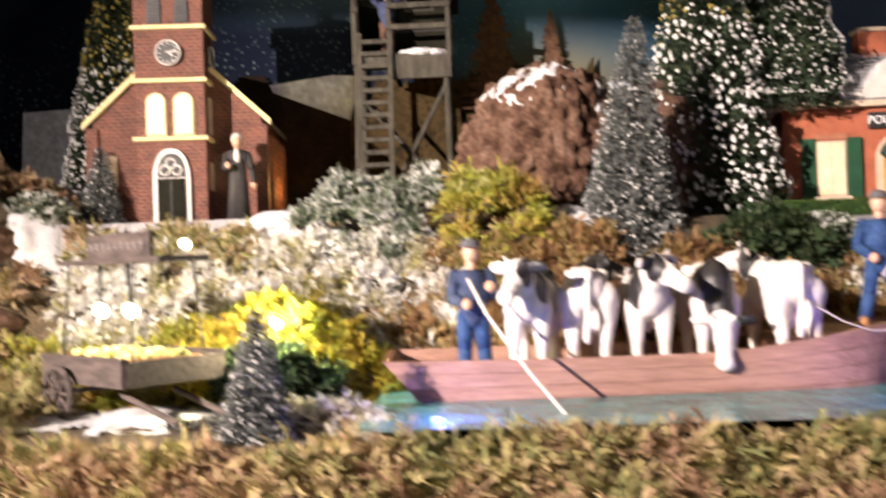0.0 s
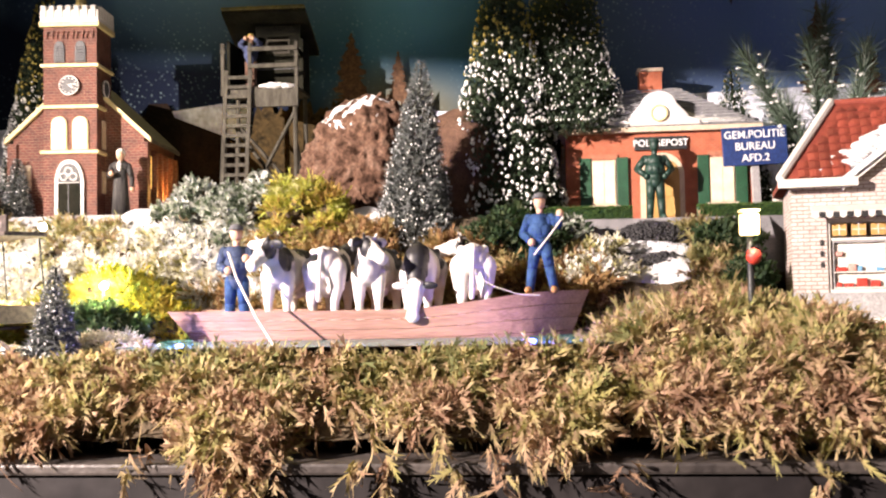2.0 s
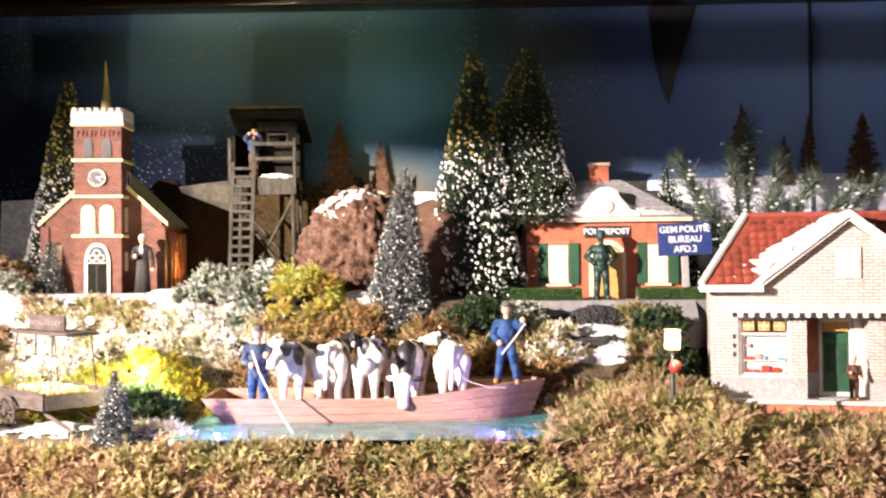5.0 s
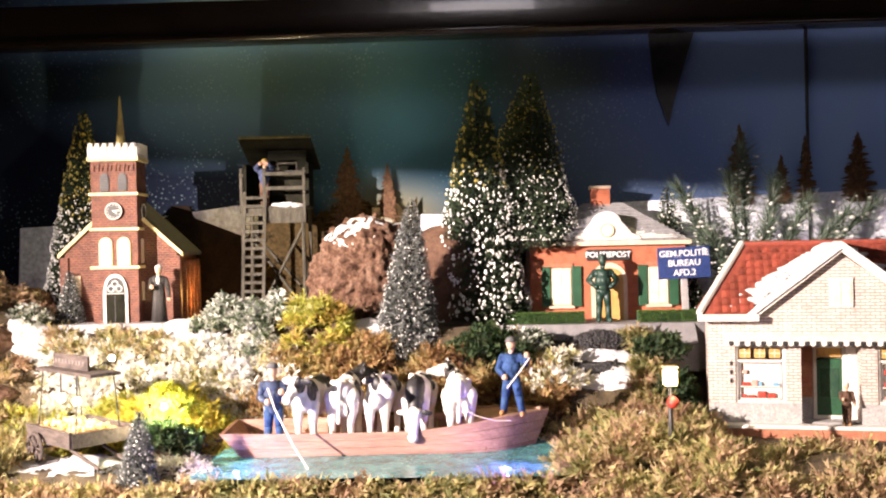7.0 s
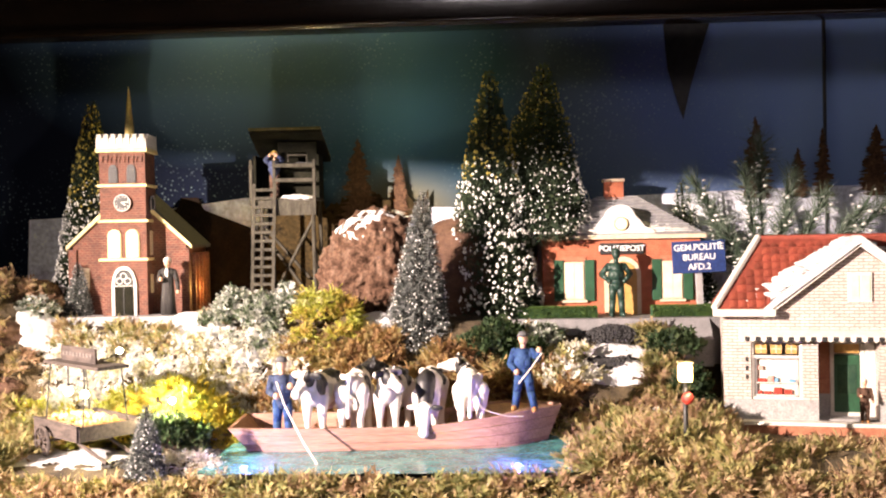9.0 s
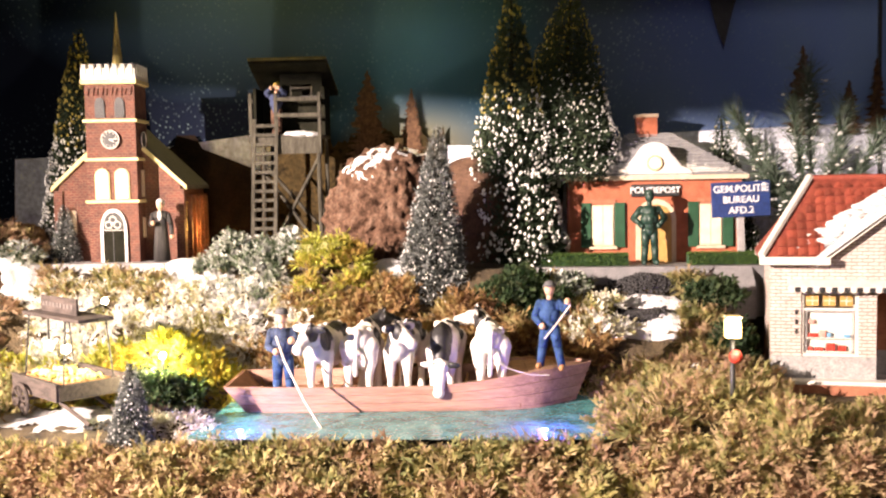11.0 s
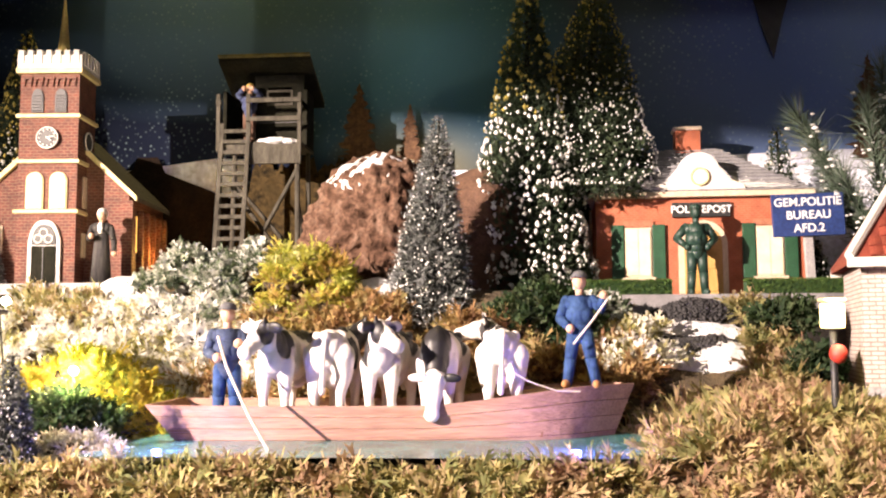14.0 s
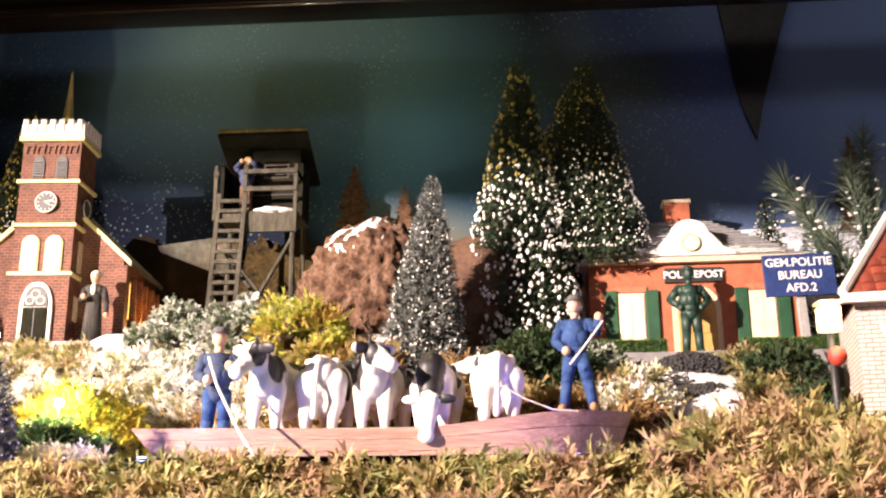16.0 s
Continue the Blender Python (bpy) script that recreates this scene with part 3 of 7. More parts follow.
def church():
    yaw = 4
    e = thing("church", "red brick model church with square clock tower and lit windows", "church", pose(-0.21, 0.863, 0.228, 0, 0, yaw))
    W, TD = 0.063, 0.048
    c = -W / 2
    wall = part("tower_wall", B(-W, 0, 0, TD, 0, 0.230), M_brick, e)
    for z, t, o in ((0.0775, 0.004, 0.003), (0.131, 0.004, 0.003), (0.180, 0.004, 0.003), (0.229, 0.006, 0.004)):
        part("string_course", B(-W - o, o, -o, TD + o, z - t / 2, z + t / 2, 0.0008), M_cream, e)
    # corbel arches under the parapet
    for i in range(5):
        x = -W + 0.008 + i * 0.0118
        part("corbel", prism(bmesh.new(), shifted([(-0.005, 0.010), (-0.0035, 0.0), (-0.002, 0.008), (0.002, 0.008), (0.0035, 0.0), (0.005, 0.010)], x, 0.212), -0.0018, 0.001), M_brick, e)
    bm = bmesh.new()
    for x0, x1, y0, y1 in ((-W - 0.003, 0.003, -0.003, 0.004), (-W - 0.003, 0.003, TD - 0.004, TD + 0.003), (-W - 0.003, -W + 0.004, 0.004, TD - 0.004), (-0.004, 0.003, 0.004, TD - 0.004)):
        box(bm, x0, x1, y0, y1, 0.232, 0.246, 0.0006)
    part("parapet", bm, M_white, e)
    for i in range(7):
        x = -W - 0.002 + i * (W + 0.0) / 6.4
        part("merlon", B(x, x + 0.0062, -0.0042, 0.004, 0.236, 0.251, 0.0006), M_white, e)
        if i < 5:
            part("merlon", B(-0.004, 0.0042, 0.004 + i * TD / 5.2, 0.0095 + i * TD / 5.2, 0.236, 0.251, 0.0006), M_white, e)
    part("tower_deck", B(-W + 0.004, -0.004, 0.004, TD - 0.004, 0.230, 0.238), M_slate, e)
    bm = bmesh.new()
    bmesh.ops.create_cone(bm, segments=8, radius1=0.0085, radius2=0.0008, depth=0.082, cap_ends=True, matrix=Matrix.Translation((c + 0.004, TD * 0.5, 0.279)))
    box(bm, c + 0.004 - 0.010, c + 0.014, TD * 0.5 - 0.01, TD * 0.5 + 0.01, 0.236, 0.242, 0.001)
    part("spire", bm, M_gold, e)
    # belfry openings with louvres
    for x in (c - 0.0125, c + 0.0125):
        w = part("belfry_window", prism(bmesh.new(), shifted(arch(0.0125, 0.184, 0.209, True), x), -0.0015, 0.002), M_black, e)
        for k in range(6):
            part("louvre", B(x - 0.005, x + 0.005, -0.0028, 0.0, 0.1855 + k * 0.0032, 0.1862 + k * 0.0032), M_slate, w)
    ck = part("clock_face", rod(bmesh.new(), (c, -0.001, 0.156), (c, -0.0035, 0.156), 0.0112, n=28), M_black, e, "dark clock face with pale numerals")
    part("clock_ring", ring(c, -0.0036, 0.156, 0.0112, 0.0007, "y"), M_white, ck)
    for k in range(12):
        a = k * math.pi / 6
        part("numeral", B(-0.0004, 0.0004, -0.0040, -0.0034, 0.0076, 0.0096, m=Matrix.Translation((c, 0, 0.156)) @ Matrix.Rotation(a, 4, "Y")), M_white, ck)
    for a, ln in ((125, 0.006), (80, 0.0085)):
        part("clock_hand", B(-0.0006, 0.0006, -0.0052, -0.0046, -0.001, ln, m=Matrix.Translation((c, 0, 0.156)) @ Matrix.Rotation(radians(a), 4, "Y")), M_white, ck)
    cs = part("side_clock", rod(bmesh.new(), (0.0005, TD / 2, 0.156), (0.003, TD / 2, 0.156), 0.0100, n=24), M_black, e)
    part("clock_ring", ring(0.0030, TD / 2, 0.156, 0.0100, 0.0007, "x"), M_white, cs)
    for x in (c - 0.0125, c + 0.0125):
        w = part("window", prism(bmesh.new(), shifted(arch(0.0185, 0.080, 0.1195), x), -0.002, 0.001), M_cream, e)
        part("pane", prism(bmesh.new(), shifted(arch(0.0155, 0.0815, 0.118), x), -0.003, -0.0015), M_pane_cream, w)
    for y in (TD / 2,):
        w = part("side_window", B(0.0, 0.0015, y - 0.008, y + 0.008, 0.083, 0.117), M_sill, e)
        part("side_window", B(0.0, 0.0015, y - 0.008, y + 0.008, 0.030, 0.056), M_sill, e)
    d = part("door_frame", prism(bmesh.new(), shifted(arch(0.034, 0.0, 0.068, True), c), -0.0035, 0.001), M_white, e, "white pointed stone door surround")
    part("door", B(c - 0.0125, c + 0.0125, -0.0052, -0.0033, 0.0, 0.0405), M_wood_dark, d, "dark double door")
    part("door_split", B(c - 0.0005, c + 0.0005, -0.0058, -0.005, 0.0, 0.0405), M_black, d)
    part("fanlight", prism(bmesh.new(), shifted(arch(0.0255, 0.0425, 0.0635, True), c), -0.0048, -0.0033), M_black, d)
    for x, z, r in ((c - 0.0055, 0.048, 0.0042), (c + 0.0055, 0.048, 0.0042), (c, 0.0545, 0.0042)):
        part("tracery", ring(x, -0.0052, z, r, 0.0008, "y"), M_white, d)
    # nave
    y0, y1, hw, ze, za = 0.026, 0.150, 0.079, 0.098, 0.172
    part("nave_wall", prism(bmesh.new(), [(c - hw, 0), (c + hw, 0), (c + hw, ze), (c, za), (c - hw, ze)], y0, y1), M_brick, e)
    for s in (-1, 1):
        bm = prism(bmesh.new(), [(c, za + 0.001), (c + s * (hw + 0.007), ze - 0.006), (c + s * (hw + 0.007), ze - 0.001), (c, za + 0.007)], y0 + 0.001, y1 + 0.004)
        part("roof", bm, M_slate, e)
        bm = prism(bmesh.new(), [(c, za), (c + s * (hw + 0.009), ze - 0.007), (c + s * (hw + 0.009), ze - 0.001), (c, za + 0.0075)], y0 - 0.004, y0 + 0.001)
        part("verge", bm, M_cream, e)
        part("corner_pier", B(c + s * hw - 0.006, c + s * hw + 0.005, y0 - 0.003, y0 + 0.010, 0, ze - 0.006), M_brick, e)
    part("front_niche", B(c - hw + 0.010, c - hw + 0.022, y0 - 0.0015, y0 + 0.001, 0.036, 0.066), M_sill, e)
    part("ridge_snow", blobs([(c + 0.012, y0 + 0.03, za + 0.004, 0.005), (c + 0.02, y0 + 0.034, za + 0.001, 0.004)], 3), M_snow, e)
    for k in range(5):
        y = y0 + 0.018 + k * 0.022
        if k < 5:
            part("buttress", prism_x(bmesh.new(), [(y + 0.010, 0), (y + 0.014, 0), (y + 0.014, 0.075), (y + 0.010, 0.085)], c + hw - 0.001, c + hw + 0.007), M_brick, e)
        w = part("nave_window", prism_x(bmesh.new(), [(p[0] + y, p[1]) for p in arch(0.0095, 0.036, 0.080)], c + hw - 0.001, c + hw + 0.0012), M_cream, e)
        part("pane", prism_x(bmesh.new(), [(p[0] + y, p[1]) for p in arch(0.0072, 0.0375, 0.0785)], c + hw + 0.001, c + hw + 0.0022), M_pane, w, "warm lit window pane")
    return e


def prism_x(bm, pts, x0, x1):
    """Extrudes a polygon given in y and z from x0 to x1."""
    a = [bm.verts.new((x0, y, z)) for y, z in pts]
    c = [bm.verts.new((x1, y, z)) for y, z in pts]
    bm.faces.new(a), bm.faces.new(list(reversed(c)))
    k = len(pts)
    for i in range(k):
        bm.faces.new((a[i], c[i], c[(i + 1) % k], a[(i + 1) % k]))
    return bm


def ring(x, y, z, r, t, axis="z", n=24, k=6):
    """A torus of radius r and thickness t round an axis."""
    bm = bmesh.new()
    vs = []
    for i in range(n):
        a = 2 * math.pi * i / n
        row = []
        for j in range(k):
            q = 2 * math.pi * j / k
            u, w, h = (r + t * math.cos(q)) * math.cos(a), (r + t * math.cos(q)) * math.sin(a), t * math.sin(q)
            p = {"z": (u, w, h), "y": (u, h, w), "x": (h, u, w)}[axis]
            row.append(bm.verts.new((x + p[0], y + p[1], z + p[2])))
        vs.append(row)
    for i in range(n):
        for j in range(k):
            bm.faces.new((vs[i][j], vs[(i + 1) % n][j], vs[(i + 1) % n][(j + 1) % k], vs[i][(j + 1) % k]))
    return bm


def blobs(spots, seed=0, flat=0.6):
    """Lumpy low heaps: spots of x, y, z, radius."""
    bm = bmesh.new()
    for i, (x, y, z, r) in enumerate(spots):
        q = bmesh.ops.create_icosphere(bm, subdivisions=3, radius=1)
        for v in q["verts"]:
            d = 1 + 0.25 * noise.noise(v.co * 1.7 + Vector((i * 3.1 + seed, 0, 0))) + 0.10 * noise.noise(v.co * 5 + Vector((i, seed, 0)))
            v.co = Vector((x, y, z)) + Vector((v.co.x * r * d, v.co.y * r * d, v.co.z * r * d * flat))
    return bm


def words(text, size, x, y, z, material, parent, label=""):
    """Flat lettering that stands upright and faces the front."""
    cu = bpy.data.curves.new("lettering", "FONT")
    cu.body, cu.size, cu.align_x, cu.align_y, cu.extrude, cu.offset = text, size, "CENTER", "CENTER", 0.0003, size * 0.012
    tmp = new("lettering_tmp", cu)
    dg = bpy.context.evaluated_depsgraph_get()
    me = bpy.data.meshes.new_from_object(tmp.evaluated_get(dg))
    bpy.data.objects.remove(tmp)
    me.transform(Matrix.Translation((x, y, z)) @ Matrix.Rotation(math.pi / 2, 4, "X"))
    me.materials.clear()
    me.materials.append(material)
    ob = new("lettering", me)
    ob.parent = parent
    ob["label"] = label or "white painted letters"
    return ob


def police_post():
    e = thing("police_station", "small red brick police post with hipped grey roof and snow", "house", pose(0.340, 0.950, 0.213, 0, 0, -2))
    W, D, H = 0.224, 0.11, 0.108
    part("wall", B(0, W, 0, D, 0, H), M_brick_post, e)
    part("eave", B(-0.008, W + 0.008, -0.009, D + 0.008, H, H + 0.006, 0.001), M_sill, e)
    bm = bmesh.new()
    z0, z1 = H + 0.006, 0.172
    a = [bm.verts.new(p) for p in ((-0.006, -0.006, z0), (W + 0.006, -0.006, z0), (W + 0.006, D + 0.006, z0), (-0.006, D + 0.006, z0))]
    r = [bm.verts.new(p) for p in ((0.084, D / 2, z1), (0.140, D / 2, z1))]
    for f in ((a[0], a[1], r[1], r[0]), (a[1], a[2], r[1]), (a[2], a[3], r[0], r[1]), (a[3], a[0], r[0]), a):
        bm.faces.new(f)
    part("roof", bm, M_slate_grey, e)
    # courses of slates on the front slope
    k = 13
    for i in range(k):
        t = i / k
        x0, x1 = -0.006 + 0.090 * t, W + 0.006 - 0.090 * t * (W + 0.006 - 0.140) / 0.090
        y, z = -0.006 + (D / 2 + 0.006) * t, z0 + (z1 - z0) * t
        part("slate_course", B(x0, x1, y - 0.0012, y + 0.006, z + 0.0008, z + 0.0022), M_slate_grey, e)
    ch = part("chimney", B(0.094, 0.122, 0.050, 0.070, 0.160, 0.196), M_brick_post, e)
    part("chimney_cap", B(0.092, 0.124, 0.048, 0.072, 0.193, 0.1975, 0.001), M_sill, ch)
    # curved dormer gable with a round window
    c = 0.112
    pts = [(-0.050, 0), (0.050, 0), (0.046, 0.008), (0.034, 0.013), (0.026, 0.022)]
    pts += [(0.022 * math.cos(t), 0.022 + 0.020 * math.sin(t)) for t in [math.pi * i / 12 for i in range(1, 12)]]
    pts += [(-0.026, 0.022), (-0.034, 0.013), (-0.046, 0.008)]
    d = part("dormer", prism(bmesh.new(), [(x + c, z + H + 0.005) for x, z in pts], -0.006, 0.018), M_white, e)
    part("round_window", rod(bmesh.new(), (c, -0.0062, H + 0.022), (c, -0.0085, H + 0.022), 0.0085, n=24), M_white, d)
    part("window_ring", ring(c, -0.0082, H + 0.022, 0.009, 0.0012, "y"), M_cream, d)
    bm = prism(bmesh.new(), [(x * 1.02 + c, z * 1.03 + H + 0.0062) for x, z in pts[3:-1]], -0.0045, 0.020)
    part("dormer_snow", bm, M_snow, d)
    for s in (-1, 1):
        nu, nw = 40, 14
        v, f, ok = [], [], {}
        for j in range(nw + 1):
            for i in range(nu + 1):
                u, w = 0.020 + 0.084 * i / nu, j / nw
                edge = 0.24 * (1 - (u - 0.02) / 0.084) ** 0.8 + 0.10 + 0.10 * noise.noise(Vector((u * 90, w * 3, s)))
                t = 0.02 + w * 0.62
                y = -0.006 + (D / 2 + 0.006) * t
                z = z0 + (z1 - z0) * t + 0.0026 + 0.0012 * noise.noise(Vector((u * 200, y * 200, s)))
                v.append((c + s * u, y, z - (0.003 if t > edge - 0.05 else 0)))
                ok[(i, j)] = t < edge
        for j in range(nw):
            for i in range(nu):
                if ok[(i, j)] and ok[(i + 1, j)]:
                    q = j * (nu + 1) + i
                    f.append((q, q + 1, q + nu + 2, q + nu + 1))
        ob = sheet("roof_snow", v, f, M_snow, e, True)
        ob["label"] = "patch of snow on the slates"
    # windows with shutters
    for x0 in (0.031, 0.170):
        w = part("window", B(x0, x0 + 0.0285, -0.0025, 0.001, 0.022, 0.076), M_sill, e)
        for k in range(2):
            part("pane", B(x0 + 0.0015 + k * 0.013, x0 + 0.0140 + k * 0.013, -0.0036, -0.0022, 0.024, 0.074), M_pane_cream, w)
        part("sill", B(x0 - 0.004, x0 + 0.032, -0.006, 0.0005, 0.018, 0.0215), M_sill, w)
        part("shutter", B(x0 - 0.0145, x0 - 0.001, -0.004, -0.0005, 0.020, 0.079, 0.0006), M_green, w, "dark green shutter")
        part("shutter", B(x0 + 0.0295, x0 + 0.043, -0.004, -0.0005, 0.020, 0.079, 0.0006), M_green, w, "dark green shutter")
        part("lintel", B(x0 - 0.002, x0 + 0.031, -0.002, 0.0005, 0.077, 0.083), M_rust, w)
    d = part("door_frame", prism(bmesh.new(), shifted(arch(0.052, 0, 0.083), c + 0.002), -0.003, 0.001), M_sill, e)
    part("door", prism(bmesh.new(), shifted(arch(0.040, 0, 0.076), c + 0.002), -0.0045, -0.0025), M_door, d, "ochre panelled wooden door")
    for k in range(2):
        for z in (0.006, 0.030):
            part("door_panel", B(c - 0.015 + k * 0.018, c + k * 0.018, -0.0056, -0.0043, z, z + 0.019, 0.0005), M_door, d)
    s = part("name_board", B(c - 0.030, c + 0.032, -0.0042, -0.0005, 0.0865, 0.1025, 0.0006), M_black, e, "black name board with white letters")
    words("POLITIEPOST", 0.0112, c + 0.001, -0.0045, 0.0945, M_letter, s)
    return e


def shop():
    e = thing("shop", "white brick shop with red tiled roof, snow and display windows", "shop", pose(0.546, 0.728, 0.077, 0, 0, -11) @ Matrix.Diagonal((1.0, 1.0, 1.06, 1.0)))
    W, D = 0.300, 0.12
    H = 0.149
    part("plinth", B(-0.006, W + 0.006, -0.014, D, 0.0, 0.020, 0.001), M_rust, e, "red-brown brick plinth step")
    part("step_slab", B(-0.008, W + 0.008, -0.016, 0.001, 0.0202, 0.0245, 0.001), M_white, e)
    gx0, gx1, ga = 0.055, 0.255, 0.223
    gc = (gx0 + gx1) / 2
    # front wall with openings: piers, lintel zone, gable
    front = part("front_wall", prism(bmesh.new(), [(0, 0.113), (W, 0.113), (W, H), (gx1, H), (gc, ga - 0.006), (gx0, H), (0, H)], 0, 0.012), M_brick_white, e)
    for x0, x1 in ((0, 0.032), (0.090, 0.108), (0.176, 0.194), (0.268, W)):
        part("pier", B(x0, x1, 0, 0.012, 0.047, 0.113), M_brick_white, e)
    for x0, x1 in ((0, 0.108), (0.176, W)):
        part("base_course", B(x0, x1, -0.001, 0.012, 0.0245, 0.047), M_grey, e, "grey rendered base")
    for x in (0.108, 0.176):
        s = 1 if x < 0.14 else -1
        part("porch_side", B(min(x, x - s * 0.003) if s > 0 else x, max(x, x - s * 0.003) if s < 0 else x + 0.0, 0.0125, 0.045, 0.0245, 0.113), M_brick_white, e)
    part("porch_cheek", B(0.104, 0.1075, 0.013, 0.044, 0.047, 0.113), M_rust, e)
    part("porch_cheek", B(0.108, 0.125, 0.034, 0.045, 0.050, 0.113), M_rust, e, "red-brown porch side wall")
    part("porch_cheek", B(0.108, 0.125, 0.0335, 0.0455, 0.0245, 0.050), M_grey, e)
    part("side_wall", prism_x(bmesh.new(), [(0.0125, 0.0), (D, 0.0), (D, H - 0.004), (0.0125, H - 0.004)], 0, 0.010), M_brick_white, e)
    part("side_wall", prism_x(bmesh.new(), [(0.0125, 0.0), (D, 0.0), (D, H - 0.004), (0.0125, H - 0.004)], W - 0.010, W), M_brick_white, e)
    part("back_wall", B(0.010, W - 0.010, D - 0.01, D, 0, H), M_brick_white, e)
    part("inner_wall", B(0.0105, W - 0.0105, 0.046, 0.049, 0.0245, H), M_white, e)
    part("floor_slab", B(0.0, W, 0.0125, 0.05, 0.0, 0.0245), M_grey, e)
    # main roof
    zr, yr = 0.2245, 0.062
    hip = 0.056
    k = (zr - H) / (yr + 0.010)

    def hip_roof():
        bm = bmesh.new()
        zb = H + 0.001
        zm = zb + k * 0.024
        f = [(-0.010, -0.010, zb), (gx0, -0.010, zb), (gx0, 0.014, zm), (gx1, 0.014, zm), (gx1, -0.010, zb), (W + 0.010, -0.010, zb), (W + 0.010 - hip, yr, zr + 0.004), (-0.010 + hip, yr, zr + 0.004)]
        t = [bm.verts.new(p) for p in f]
        r = [bm.verts.new(p) for p in ((-0.010, D + 0.012, zb), (W + 0.010, D + 0.012, zb))]
        bm.faces.new(t)
        bm.faces.new((t[0], t[7], r[0]))
        bm.faces.new((t[5], r[1], t[6]))
        bm.faces.new((t[7], t[6], r[1], r[0]))
        q = bmesh.ops.extrude_face_region(bm, geom=bm.faces[:])
        bmesh.ops.translate(bm, vec=(0, 0, -0.005), verts=[v for v in q["geom"] if isinstance(v, bmesh.types.BMVert)])
        return bm

    roof = part("roof", hip_roof(), M_red_tile, e, "red tiled hipped roof")
    # pantiles on the front slope
    slope = Vector((0, yr + 0.010, zr - H)).normalized()
    ln = Vector((0, yr + 0.010, zr - H)).length
    tile = bpy.data.meshes.new("tile")
    bm = bmesh.new()
    row, col = ln / 9, 0.0105
    for a in range(5):
        t = math.pi * a / 4
        for q in (0, 1):
            bm.verts.new((col * (a / 4 - 0.5), -math.sin(t) * 0 + q * row * 1.1, math.sin(t) * 0.0011 + (0.0016 if q == 0 else 0.0)))
    bm.verts.ensure_lookup_table()
    for a in range(4):
        bm.faces.new((bm.verts[2 * a], bm.verts[2 * a + 2], bm.verts[2 * a + 3], bm.verts[2 * a + 1]))
    q = bmesh.ops.extrude_face_region(bm, geom=bm.faces[:])
    bmesh.ops.translate(bm, vec=(0, 0, -0.001), verts=[v for v in q["geom"] if isinstance(v, bmesh.types.BMVert)])
    bmesh.ops.recalc_face_normals(bm, faces=bm.faces[:])
    bm.to_mesh(tile)
    bm.free()
    tile.materials.append(M_red_tile)
    tilt = math.atan2(slope.z, slope.y)
    for j in range(9):
        for i in range(29):
            x = 0.002 + i * col
            p = Vector((x, -0.010, H + 0.0015)) + slope * (j * row)
            if x < -0.002 + hip * (j + 1) / 9 or x > W + 0.002 - hip * (j + 1) / 9:
                continue
            if gx0 - 0.006 < x < gx1 + 0.006 and p.y < 0.016:
                continue
            if abs(x - gc) < (ga + 0.004 - p.z) / (ga - H) * (gx1 - gx0) / 2 - 0.004:
                continue
            ob = new("tile", tile)
            ob.parent = roof
            ob.matrix_local = Matrix.Translation(p) @ Matrix.Rotation(tilt, 4, "X")
    for s in (-1, 1):
        x0, x1 = (-0.010, -0.010 + hip) if s < 0 else (W + 0.010, W + 0.010 - hip)
        part("hip_ridge", rod(bmesh.new(), (x0, -0.011, H + 0.002), (x1, yr, zr + 0.006), 0.0042, n=8), M_white, e, "white snowy hip ridge")
    part("ridge_cap", rod(bmesh.new(), (-0.010 + hip, yr, zr + 0.005), (W + 0.010 - hip, yr, zr + 0.005), 0.003, n=8), M_red_tile, e)
    part("gutter", B(-0.012, 0.060, -0.017, -0.010, H - 0.007, H + 0.001, 0.001), M_white, e)
    # cross gable roof with snowy verges
    for s in (-1, 1):
        bm = prism(bmesh.new(), [(gc, ga), (gc + s * 0.112, H - 0.008), (gc + s * 0.112, H - 0.001), (gc, ga + 0.008)], -0.013, 0.055)
        part("gable_roof", bm, M_snow, e, "snow-covered gable verge")
        bm = prism(bmesh.new(), [(gc, ga - 0.004), (gc + s * 0.108, H - 0.010), (gc + s * 0.108, H - 0.006), (gc, ga + 0.001)], -0.010, 0.002)
        part("bargeboard", bm, M_white, e)
    bm = bmesh.new()
    rnd = random.Random(9)
    for i in range(260):
        t = rnd.random()
        s = -1 if i % 5 else 1
        x = gc + s * 0.110 * t + s * rnd.uniform(0.0, 0.024) * (0.4 + t)
        z = ga + (H - ga) * t + 0.004
        y = rnd.uniform(-0.004, 0.0) + (z - H) / (zr - H) * yr * 0.9
        ball(bm, (x, max(-0.008, y), z + 0.001), rnd.uniform(0.004, 0.007), scale=(1.3, 1, 0.45), sub=2)
    part("roof_snow", bm, M_snow, e, "ragged snow along the gable", smooth=True)
    w = part("gable_window", B(gc - 0.013, gc + 0.013, -0.0025, 0.002, 0.157, 0.190, 0.0005), M_white, e)
    for k in (-1, 1):
        part("pane", B(gc + k * 0.0058 - 0.0048, gc + k * 0.0058 + 0.0048, -0.0034, -0.0022, 0.160, 0.187), M_pane_cream, w)
